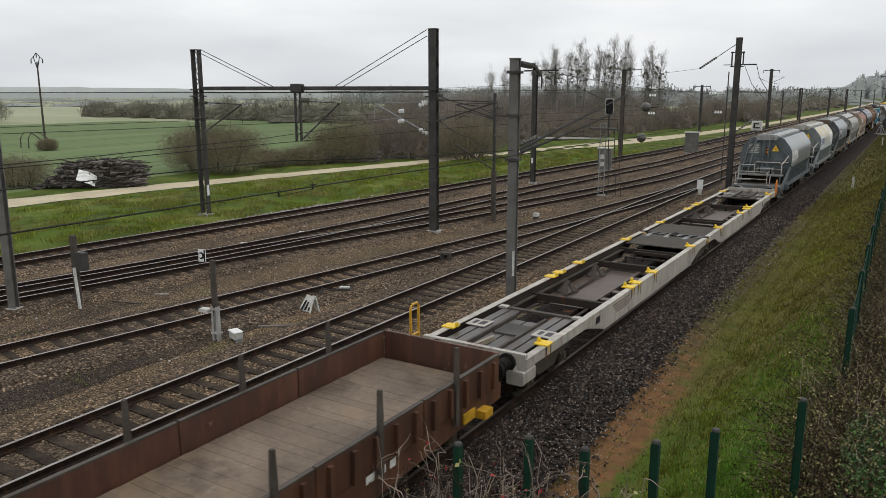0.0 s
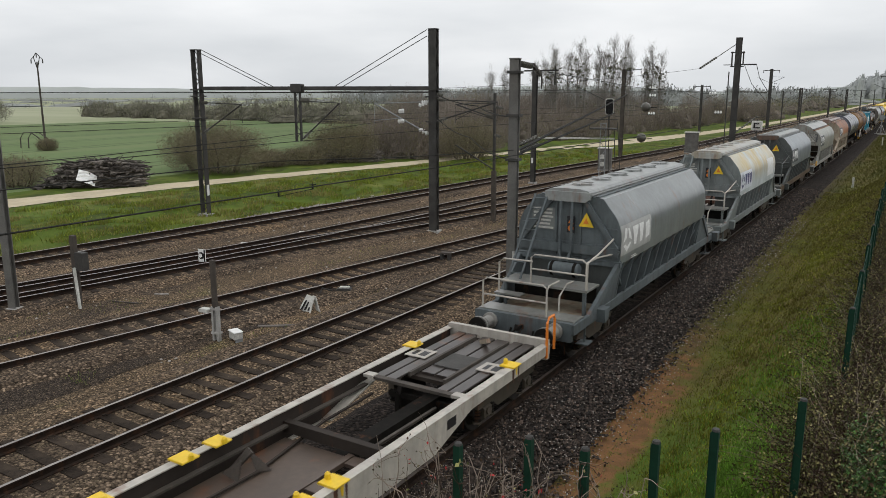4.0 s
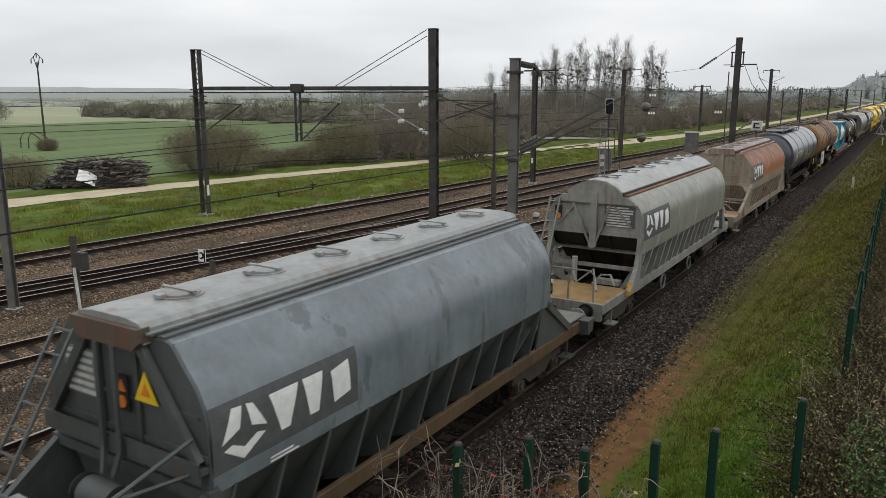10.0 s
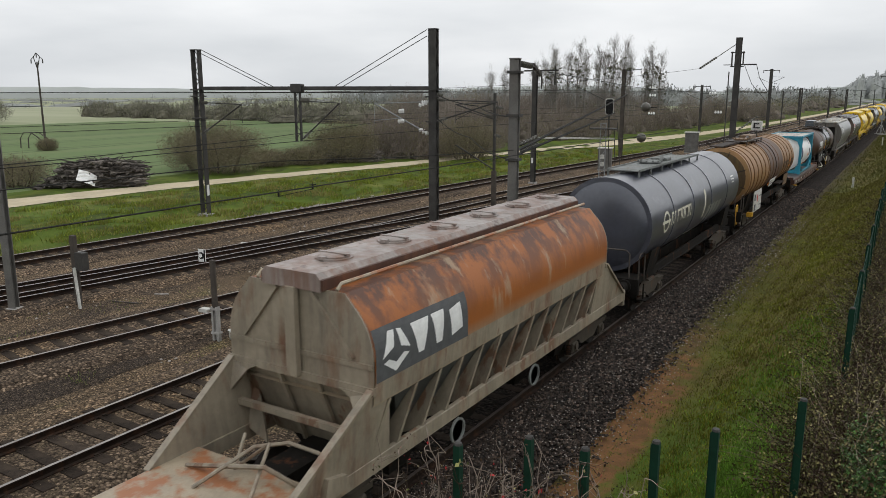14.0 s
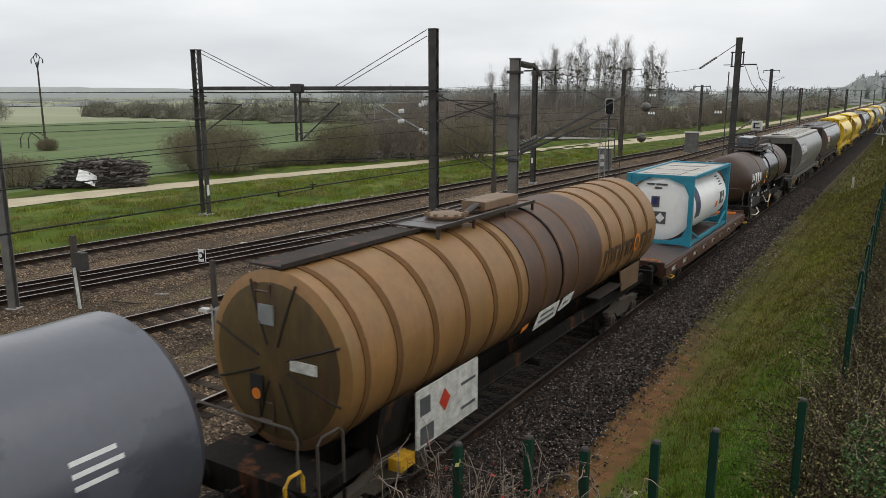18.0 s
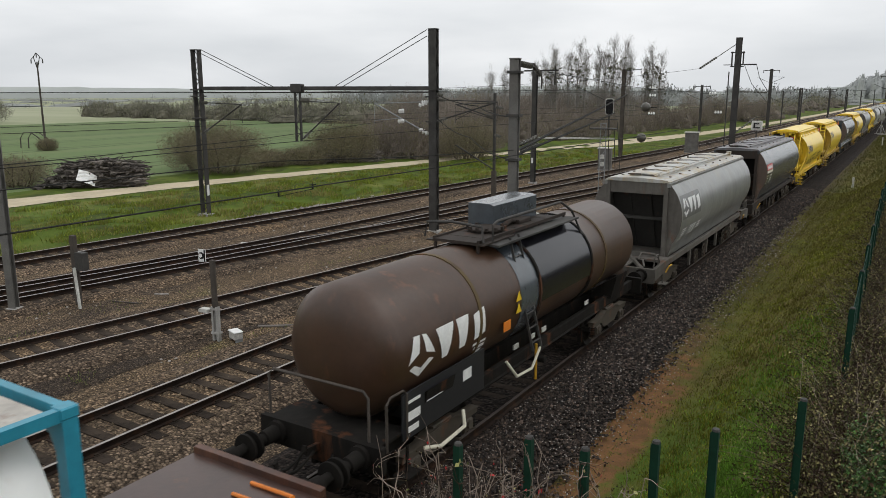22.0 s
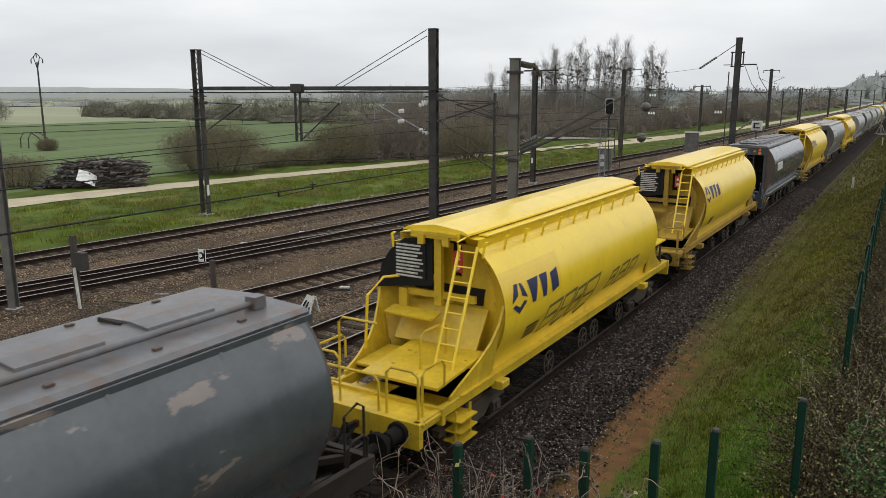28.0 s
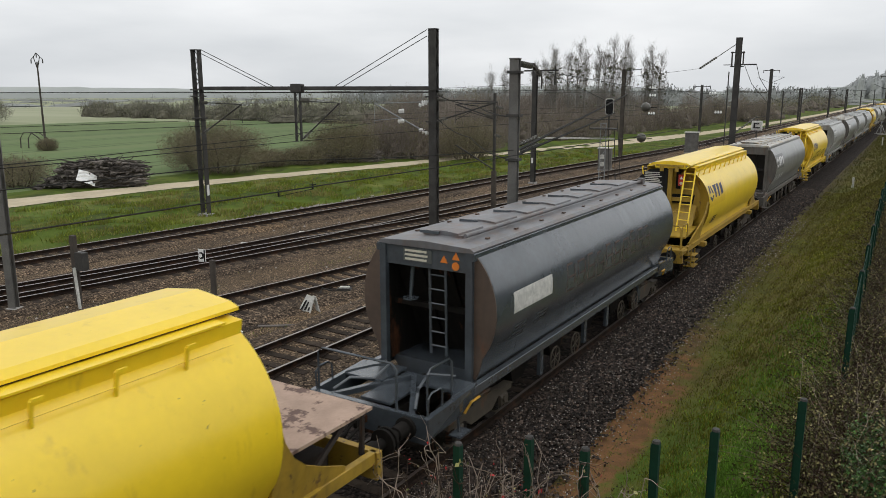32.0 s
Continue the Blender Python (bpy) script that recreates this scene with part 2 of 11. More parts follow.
    def turn(self, prof, axis="y", at=(0, 0, 0), n=20, mi=0):
        """Profile of (distance along the axis, radius) spun round it."""
        rings = []
        for d, r in prof:
            ring = []
            for k in range(n):
                c, s = math.cos(2 * math.pi * k / n) * r, math.sin(2 * math.pi * k / n) * r
                p = {"y": (c, d, s), "x": (d, c, s), "z": (c, s, d)}[axis]
                ring.append((p[0] + at[0], p[1] + at[1], p[2] + at[2]))
            rings.append(ring)
        return self.loft(rings, mi)

    def mesh(self, name, mats, smooth=None):
        me = bpy.data.meshes.new(name)
        me.from_pydata(self.v, [], self.f)
        for m in mats if isinstance(mats, (list, tuple)) else [mats]:
            me.materials.append(m)
        if any(self.mi):
            me.polygons.foreach_set("material_index", self.mi)
        me.update()
        bm = bmesh.new()
        bm.from_mesh(me)
        bmesh.ops.recalc_face_normals(bm, faces=bm.faces)
        if smooth:
            for f in bm.faces:
                f.smooth = True
            lim = radians(smooth)
            for e in bm.edges:
                e.smooth = len(e.link_faces) == 2 and e.calc_face_angle(0) < lim
        bm.to_mesh(me)
        bm.free()
        return me

    def raw(self, name, mats):
        me = bpy.data.meshes.new(name)
        me.from_pydata(self.v, [], self.f)
        for m in mats if isinstance(mats, (list, tuple)) else [mats]:
            me.materials.append(m)
        if any(self.mi):
            me.polygons.foreach_set("material_index", self.mi)
        me.update()
        return me


def part(name, b, mats, parent, label="", smooth=None, at=None):
    ob = new(name, b.mesh(name, mats, smooth))
    ob.parent = parent
    if at:
        ob.matrix_basis = at
    if label:
        ob["label"] = label
    return ob


def thing(name, m, label, category, group="", kind="", b=None, mats=None, smooth=None):
    ob = new(name, b.mesh(name, mats, smooth) if b else None)
    ob.matrix_basis = m
    return tagged(ob, label, category, group, kind)


def lerp_path(pts, step):
    """A smooth line through the points, one every step metres."""
    out = []
    P = [Vector((*p, 0)) if len(p) == 2 else Vector(p) for p in pts]
    for i in range(len(P) - 1):
        p0, p1, p2, p3 = P[max(i - 1, 0)], P[i], P[i + 1], P[min(i + 2, len(P) - 1)]
        L = (p2 - p1).length
        d0 = max((p1 - p0).length, 1e-6)
        d2 = max((p3 - p2).length, 1e-6)
        m1 = ((p2 - p1) / L * d0 + (p1 - p0) / d0 * L) / (L + d0) * L if i else p2 - p1
        m2 = ((p3 - p2) / d2 * L + (p2 - p1) / L * d2) / (L + d2) * L if i < len(P) - 2 else p2 - p1
        n = max(1, int(L / step))
        for k in range(n):
            t = k / n
            out.append((2 * t**3 - 3 * t**2 + 1) * p1 + (t**3 - 2 * t**2 + t) * m1 + (-2 * t**3 + 3 * t**2) * p2 + (t**3 - t**2) * m2)
    out.append(P[-1])
    return out
# ---- ground ----
def smooth01(t):
    t = max(0.0, min(1.0, t))
    return t * t * (3 - 2 * t)


def ground_z(x, y):
    """Height of the ground: yard, verge, grassy bank by the line, approach bank under the camera."""
    if x < -24.3:
        z = -0.34 + 0.34 * smooth01((-24.3 - x) / 5.0)
        z -= 1.0 * smooth01((-45 - x) / 150.0)
    elif x < 3.0:
        z = -0.34
    else:
        bank = smooth01((y - 2) / 4) * (1 - 0.75 * smooth01((y - 45) / 120.0))
        z = -0.4 + (1.9 * smooth01((x - 3.4) / 4.2)) * (0.15 + 0.85 * bank)
    if x < -24.5 or x > 3.4:
        z += noise.noise(Vector((x * 0.35, y * 0.35, 0))) * (0.05 + 0.24 * math.exp(-((x + 28) / 4) ** 2) * (y < 90) * (x < 0))
    near = min(5.0, max(0.0, 5.0 - 0.85 * y)) * smooth01((x - 4.0) / 3.0) if y < 6 else -9.0
    return max(z, near)


def steps(lo, hi, a, b, fine, coarse):
    """Grid lines from lo to hi, fine between a and b and growing outside."""
    out, x = [a], a
    while x < b:
        x += fine
        out.append(x)
    d = fine
    while x < hi:
        d *= coarse
        x += d
        out.append(min(x, hi))
    x, d = a, fine
    while x > lo:
        d *= coarse
        x -= d
        out.insert(0, max(x, lo))
    return out


def sheet(name, xs, ys, zf, mats, pick=None):
    b = Build()
    nx = len(xs)
    b.v = [(x, y, zf(x, y)) for y in ys for x in xs]
    for j in range(len(ys) - 1):
        for i in range(nx - 1):
            b.f.append((j * nx + i, j * nx + i + 1, (j + 1) * nx + i + 1, (j + 1) * nx + i))
            b.mi.append(pick((xs[i] + xs[i + 1]) / 2, (ys[j] + ys[j + 1]) / 2) if pick else 0)
    me = b.raw(name, mats)
    me.polygons.foreach_set("use_smooth", [True] * len(b.f))
    return new(name, me)


M["field"] = material("field", (0.12, 0.165, 0.07), 0.95, 0, 0.12, 0.012, fine=0.6, layers=[((0.2, 0.215, 0.115), 0.02, (3, 0.25, 1), 0.5, 0.7, 0.4)])


# paler field colour beyond some 215 m, taking in the haze
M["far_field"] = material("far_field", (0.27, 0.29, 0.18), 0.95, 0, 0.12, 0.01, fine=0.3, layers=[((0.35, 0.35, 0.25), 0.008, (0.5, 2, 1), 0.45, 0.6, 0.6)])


def tramlines(m, angle, scale, dark):
    """Narrow dark wheel lines across a field, with the wanted bearing."""
    nt = m.node_tree
    bs = nt.nodes["Principled BSDF"]
    src = bs.inputs["Base Color"].links[0].from_socket
    co = nt.nodes.new("ShaderNodeTexCoord")
    mp = nt.nodes.new("ShaderNodeMapping")
    mp.inputs["Rotation"].default_value = (0, 0, angle)
    wv = nt.nodes.new("ShaderNodeTexWave")
    wv.inputs["Scale"].default_value, wv.inputs["Distortion"].default_value, wv.inputs["Detail"].default_value = scale, 0.25, 2
    nt.links.new(co.outputs["Object"], mp.inputs[0])
    nt.links.new(mp.outputs[0], wv.inputs["Vector"])
    f = ramp(nt, wv.outputs["Fac"], [(0.84, grey(0)), (0.88, grey(0.85)), (0.92, grey(0.85)), (0.955, grey(0))])
    nt.links.new(mixcol(nt, f, src, dark), bs.inputs["Base Color"])


tramlines(M["field"], radians(-9), 0.024, (0.07, 0.085, 0.045))
M["verge"] = material("verge", (0.078, 0.115, 0.016), 0.9, 0, 0.3, 0.25, 0.6, 4, 1.5, layers=[((0.17, 0.165, 0.04), 0.25, (1, 0.6, 1), 0.5, 0.66, 0.7), ((0.036, 0.046, 0.012), 0.55, (1, 0.8, 1), 0.5, 0.62, 0.85)])
M["bank"] = material("bank", (0.1, 0.105, 0.024), 0.9, 0, 0.35, 0.5, 0.8, 14, 5.0, layers=[((0.13, 0.1, 0.035), 0.5, (1, 0.5, 1), 0.44, 0.6, 0.85), ((0.085, 0.058, 0.033), 0.8, (1, 0.6, 1), 0.55, 0.7, 0.85)])
M["scrub"] = material("scrub", (0.038, 0.027, 0.019), 0.95, 0, 0.4, 1.2, 0.9, 12, 6.0, layers=[((0.045, 0.05, 0.018), 0.9, (1, 1, 1), 0.52, 0.65, 0.6)])


def ballast_material(name, color, scale, layers):
    m = material(name, color, 0.9, 0, 0.25, 0.4, 0, layers=layers)
    nt = m.node_tree
    bs = nt.nodes["Principled BSDF"]
    src = bs.inputs["Base Color"].links[0].from_socket
    co = nt.nodes.new("ShaderNodeTexCoord")
    vo = nt.nodes.new("ShaderNodeTexVoronoi")
    vo.inputs["Scale"].default_value = scale
    nt.links.new(co.outputs["Object"], vo.inputs["Vector"])
    bw = nt.nodes.new("ShaderNodeSeparateColor")
    nt.links.new(vo.outputs["Color"], bw.inputs[0])
    k = ramp(nt, bw.outputs[0], [(0.0, grey(0.32)), (0.55, grey(0.95)), (0.82, grey(1.5)), (1.0, grey(2.8))])
    mu = nt.nodes.new("ShaderNodeMix")
    mu.data_type, mu.blend_type = "RGBA", "MULTIPLY"
    mu.inputs["Factor"].default_value = 1
    nt.links.new(src, mu.inputs["A"])
    nt.links.new(k, mu.inputs["B"])
    # gaps between stones darkened in the colour, as shade would do
    gap = ramp(nt, vo.outputs["Distance"], [(0.35, grey(1.0)), (0.75, grey(0.35))])
    mu2 = nt.nodes.new("ShaderNodeMix")
    mu2.data_type, mu2.blend_type = "RGBA", "MULTIPLY"
    mu2.inputs["Factor"].default_value = 1
    nt.links.new(mu.outputs["Result"], mu2.inputs["A"])
    nt.links.new(gap, mu2.inputs["B"])
    nt.links.new(mu2.outputs["Result"], bs.inputs["Base Color"])
    b = nt.nodes.new("ShaderNodeBump")
    b.inputs["Strength"].default_value, b.inputs["Distance"].default_value, b.invert = 0.9, 0.03, True
    nt.links.new(vo.outputs["Distance"], b.inputs["Height"])
    nt.links.new(b.outputs[0], bs.inputs["Normal"])
    return m


M["yard"] = ballast_material("yard", (0.158, 0.115, 0.075), 26, [((0.215, 0.15, 0.092), 0.25, (1, 0.4, 1), 0.42, 0.62, 0.8), ((0.07, 0.054, 0.042), 0.3, (1, 0.22, 1), 0.5, 0.64, 0.9), ((0.13, 0.125, 0.045), 0.5, (1, 0.5, 1), 0.58, 0.7, 0.6)])
M["ballast"] = ballast_material("ballast", (0.128, 0.094, 0.066), 18, [((0.22, 0.15, 0.088), 0.4, (1, 0.4, 1), 0.48, 0.66, 0.7)])
M["ballast_dark"] = ballast_material("ballast_dark", (0.029, 0.022, 0.018), 16, [((0.028, 0.022, 0.019), 0.5, (1, 0.3, 1), 0.4, 0.6, 0.6)])
M["path"] = material("path", (0.49, 0.42, 0.3), 0.95, 0, 0.15, 0.5, 0.3, 15, 4)


def soil_in_bank(m):
    """Bare reddish soil along the foot of the bank, fading into the grass."""
    nt = m.node_tree
    bs = nt.nodes["Principled BSDF"]
    src = bs.inputs["Base Color"].links[0].from_socket
    co = nt.nodes.new("ShaderNodeTexCoord")
    xyz = nt.nodes.new("ShaderNodeSeparateXYZ")
    nt.links.new(co.outputs["Object"], xyz.inputs[0])
    fx = ramp(nt, scaled(nt, xyz.outputs["X"], 0.5, -1.45), [(0.0, grey(1.0)), (0.24, grey(0.95)), (0.5, grey(0.0))])
    fy = ramp(nt, scaled(nt, xyz.outputs["Y"], 0.025, 0.0), [(0.3, grey(1.0)), (0.42, grey(0.85)), (0.52, grey(0.3)), (0.65, grey(0.08)), (0.95, grey(0.0))])
    nz = ramp(nt, noise_tex(nt, 1.6, 6, 0.7), [(0.3, grey(0.0)), (0.58, grey(1.0))])
    f = multiply(nt, multiply(nt, fx, fy), nz)
    dirt = ramp(nt, noise_tex(nt, 3.0, 6), [(0.3, (0.11, 0.06, 0.03)), (0.7, (0.21, 0.108, 0.048))])
    fresh = multiply(nt, ramp(nt, scaled(nt, xyz.outputs["Y"], 0.05, 0.0), [(0.65, grey(1.0)), (0.95, grey(0.0))]), ramp(nt, noise_tex(nt, 0.9, 4), [(0.35, grey(0.2)), (0.55, grey(0.9))]))
    src = mixcol(nt, fresh, src, (0.062, 0.11, 0.014))
    foot = multiply(nt, ramp(nt, scaled(nt, xyz.outputs["X"], 0.5, -0.9), [(0.0, grey(1.0)), (0.4, grey(1.0)), (0.85, grey(0.0))]), ramp(nt, noise_tex(nt, 2.2, 6, 0.7), [(0.3, grey(0.3)), (0.6, grey(0.95))]))
    src = mixcol(nt, foot, src, (0.055, 0.04, 0.026))
    nt.links.new(mixcol(nt, ramp(nt, f, [(0.1, grey(0)), (0.42, grey(1))]), src, dirt), bs.inputs["Base Color"])


def scaled(nt, src, k, add):
    m = nt.nodes.new("ShaderNodeMath")
    m.operation = "MULTIPLY_ADD"
    m.inputs[1].default_value, m.inputs[2].default_value = k, add
    nt.links.new(src, m.inputs[0])
    return m.outputs[0]


def multiply(nt, a, b):
    m = nt.nodes.new("ShaderNodeMath")
    m.operation = "MULTIPLY"
    nt.links.new(a, m.inputs[0])
    nt.links.new(b, m.inputs[1])
    return m.outputs[0]


soil_in_bank(M["bank"])
gx = steps(-2600, 1500, -34, 9, 0.6, 1.22)
gy = steps(-60, 3200, 0, 60, 0.8, 1.12)


def ground_kind(x, y):
    if x > 6.7 + 0.35 * noise.noise(Vector((y * 0.3, 0, 0))):
        return 3
    if x > 0.0:
        return 2
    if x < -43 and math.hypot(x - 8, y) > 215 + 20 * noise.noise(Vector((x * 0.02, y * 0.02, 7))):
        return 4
    if x < -43:
        return 0
    return 1


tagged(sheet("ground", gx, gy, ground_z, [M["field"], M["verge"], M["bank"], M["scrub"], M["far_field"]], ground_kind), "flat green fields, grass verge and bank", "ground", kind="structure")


def strip(name, line, lift, mat, label, step=1.0, rough=0.12, cols=6, sink=0.0):
    """A band laid on the ground; line: (y, x of one edge, x of the other)."""
    b = Build()
    pts0 = lerp_path([(p[1], p[0]) for p in line], step)
    pts1 = lerp_path([(p[2], p[0]) for p in line], step)
    n = min(len(pts0), len(pts1))
    for i in range(n):
        for k in range(cols + 1):
            t = k / cols
            x, y = pts0[i].x + (pts1[i].x - pts0[i].x) * t, pts0[i].y + (pts1[i].y - pts0[i].y) * t
            if k in (0, cols):
                x += noise.noise(Vector((y * 0.7, t * 9, 3))) * rough * 2 + noise.noise(Vector((y * 2.3, t * 9, 3))) * rough
            b.v.append((x, y, ground_z(x, y) + lift - (sink if k in (0, cols) else 0)))
    for i in range(n - 1):
        for k in range(cols):
            a = i * (cols + 1) + k
            b.f.append((a, a + 1, a + cols + 2, a + cols + 1))
            b.mi.append(0)
    return tagged(new(name, b.raw(name, mat)), label, name.replace("_", " "), kind="structure")


strip("yard_floor", [(-40, -31, 1.6), (0, -25.5, 1.6), (16, -24.6, 1.6), (30, -23.6, 1.6), (60, -21.8, 1.6), (92, -19.2, 1.6), (140, -19.0, 1.6), (600, -19.0, 1.6)], 0.03, M["yard"], "dark brown gravel and cinder floor of the yard", 1.2, 0.15, 14)
M["cinder"] = ballast_material("cinder", (0.07, 0.053, 0.04), 30, [((0.125, 0.088, 0.056), 0.5, (1, 0.5, 1), 0.5, 0.66, 0.6)])
strip("cinder_floor", [(-20, -15.5, -8.3), (0, -13.2, -8.3), (6, -11.6, -8.3), (12, -10.2, -8.35), (16, -9.2, -8.4)], 0.045, M["cinder"], "dark cinders trodden down between two sidings", 1.2, 0.4, 6, 0.06)
strip("ballast_shoulder", [(-40, 1.5, 2.7), (6, 1.5, 2.7), (13, 1.5, 2.75), (17, 1.5, 2.7), (22, 1.5, 2.5), (30, 1.5, 2.3), (60, 1.5, 2.15), (600, 1.5, 2.1)], 0.036, M["ballast_dark"], "dark ballast spread beside the main line", 0.4, 0.18, 4)
strip("farm_path", [(-30, -44, -40.5), (0, -42, -38.5), (24, -40.8, -37.2), (38, -38.8, -35.9), (54, -35.6, -32.9), (76, -32.0, -29.2), (130, -26.0, -22.9), (150, -24.6, -21.6), (260, -21.0, -18.4), (600, -20.5, -18.2)], 0.035, M["path"], "pale gravel farm track along the yard", 1.0, 0.15)


# ---- tracks ----
RAIL = [(-0.07, -0.17), (0.07, -0.17), (0.07, -0.155), (0.012, -0.13), (0.012, -0.045), (0.036, -0.03), (0.036, -0.004), (0.03, 0.0), (-0.03, 0.0), (-0.036, -0.004), (-0.036, -0.03), (-0.012, -0.045), (-0.012, -0.13), (-0.07, -0.155)]
sleeper_b = Build().box(-1.28, 1.28, -0.125, 0.125, -0.31, -0.165, c=0.015)
for sx in (-0.75, 0.75):
    sleeper_b.box(sx - 0.15, sx + 0.15, -0.08, 0.08, -0.17, -0.155)
    sleeper_b.box(sx - 0.12, sx - 0.075, -0.04, 0.04, -0.16, -0.13)
    sleeper_b.box(sx + 0.075, sx + 0.12, -0.04, 0.04, -0.16, -0.13)
SLEEPER = sleeper_b.mesh("sleeper", M["sleeper_wood"])


def offset(line, i, d):
    a, c = line[max(i - 1, 0)], line[min(i + 1, len(line) - 1)]
    t = (c - a).normalized()
    return line[i] + Vector((t.y, -t.x, 0)) * d


def railway(name, pts, label, mat_bed, near, bed=1.75, up=0.0, head="rail_top"):
    """A track: bed, two rails and its sleepers; near: stretch of y with sleepers as parts."""
    line = lerp_path(pts, 1.5)
    top = tagged(new(name), label, "railway track", "tracks of the yard", "structure")
    b = Build()
    prof = [(-bed - 0.5, -0.33), (-bed, -0.215), (-0.9, -0.2), (0, -0.215), (0.9, -0.2), (bed, -0.215), (bed + 0.5, -0.33)]
    for i in range(len(line)):
        for d, z in prof:
            p = offset(line, i, d + noise.noise(Vector((line[i].y * 0.8, d * 3, 5))) * 0.12)
            b.v.append((p.x, p.y, z + up * (abs(d) <= bed) + noise.noise(Vector((line[i].y * 1.3, d * 2, 8))) * 0.03 - (0.03 if abs(d) > bed else 0)))
    n = len(prof)
    for i in range(len(line) - 1):
        for k in range(n - 1):
            b.f.append((i * n + k, i * n + k + 1, (i + 1) * n + k + 1, (i + 1) * n + k))
            b.mi.append(0)
    o = new("ballast_bed", b.raw("ballast_bed", mat_bed))
    o.parent = top
    for side in (-0.7525, 0.7525):
        rb = Build()
        rings = []
        for i in range(len(line)):
            rings.append([tuple(offset(line, i, side + x) + Vector((0, 0, z))) for x, z in RAIL])
        rb.loft(rings)
        m = len(RAIL)
        for q in range(len(rb.f) - 2):
            if q % m in (6, 7, 8):
                rb.mi[q] = 1
        part("rail", rb, [M["rail_side"], M[head]], top)
    dist, last = 0.0, line[0]
    far = Build()
    fine = lerp_path(pts, 0.6)
    for i, p in enumerate(fine):
        a, c = fine[max(i - 1, 0)], fine[min(i + 1, len(fine) - 1)]
        ang = math.atan2(c.x - a.x, c.y - a.y)
        if near[0] < p.y < near[1]:
            s = new("sleeper", SLEEPER)
            s.parent = top
            s.matrix_basis = pose(p.x + random.uniform(-0.04, 0.04), p.y, 0, 0, 0, -math.degrees(ang) + random.uniform(-1.2, 1.2))
        elif p.y < 150 and p.y > -30:
            far.add([(p.x + x * math.cos(ang), p.y + y - x * math.sin(ang), z) for z in (-0.31, -0.165) for y in (-0.125, 0.125) for x in (-1.28, 1.28)], [(0, 2, 3, 1), (4, 5, 7, 6), (0, 1, 5, 4), (2, 6, 7, 3), (0, 4, 6, 2), (1, 3, 7, 5)])
    if far.v:
        o = new("far_sleepers", far.raw("far_sleepers", M["sleeper_wood"]))
        o.parent = top
        tagged(o, kind="stuff")
    return top


FAR = 900
railway("track_1", [(0, -40), (0, 0), (0, 60), (0, FAR)], "main line track on dark ballast under the train", M["ballast_dark"], (3, 70), 1.9, 0.045, "rail_worn")
railway("track_2", [(-5.78, -40), (-5.78, 0), (-5.78, 60), (-5.2, 110), (-4.6, 200), (-4.6, FAR)], "worn yard track with wooden sleepers", M["ballast"], (3, 70), up=0.022)
railway("track_3", [(-20, -40), (-13.6, 0), (-11.8, 10), (-10.2, 20), (-8.75, 30), (-7.25, 41), (-6.3, 50), (-5.85, 58), (-5.78, 64)], "rusty yard siding joining by a turnout", M["ballast"], (5, 58), up=0.034)
railway("track_4", [(-26, -40), (-20.0, 0), (-17.7, 13), (-15.8, 24), (-13.9, 33), (-12.5, 41), (-10.9, 50), (-9.7, 58), (-8.7, 77), (-8.5, 110), (-8.5, FAR)], "yard track with polished rails", M["ballast"], (8, 70), up=0.03)
railway("track_5", [(-27, -40), (-20.6, 0), (-18.3, 13), (-16.7, 24), (-15.9, 35), (-15.2, 47), (-14.2, 60), (-13.2, 72), (-12.6, 100), (-12.6, FAR)], "yard track running into a turnout", M["ballast"], (26, 75), up=0.03)
railway("track_6", [(-28, -40), (-24.4, 0), (-23.1, 16), (-21.8, 30), (-20.7, 43), (-19.9, 55), (-18.6, 71), (-17.2, 92), (-16.7, 130), (-16.7, FAR)], "outer yard track along the grass verge", M["ballast"], (10, 60), up=0.025)


# ---- overhead line masts ----
def h_profile(w, d, t=0.02):
    return [(-w / 2, -d / 2), (w / 2, -d / 2), (w / 2, -d / 2 + t), (t / 2, -d / 2 + t), (t / 2, d / 2 - t), (w / 2, d / 2 - t), (w / 2, d / 2), (-w / 2, d / 2), (-w / 2, d / 2 - t), (-t / 2, d / 2 - t), (-t / 2, -d / 2 + t), (-w / 2, -d / 2 + t)]


def h_mast(name, x, y, top, w, label, mat, rz=0, foot=True, z0=-0.35):
    m = thing(name, pose(x, y, 0, 0, 0, rz), label, "line mast", "overhead line masts")
    p = h_profile(w, w * 0.9, 0.03)
    n = len(p)
    b = Build().add([(a, c, z0) for a, c in p] + [(a, c, top) for a, c in p], [(i, (i + 1) % n, n + (i + 1) % n, n + i) for i in range(n)] + [tuple(range(n - 1, -1, -1)), tuple(range(n, 2 * n))])
    part("column", b, mat, m)
    part("cap", Build().box(-w * 0.55, w * 0.55, -w * 0.5, w * 0.5, top, top + 0.04), mat, m)
    if foot:
        part("footing", Build().box(-w * 0.8, w * 0.8, -w * 0.8, w * 0.8, z0 - 0.1, z0 + 0.18, c=0.03), M["concrete"], m)
    return m


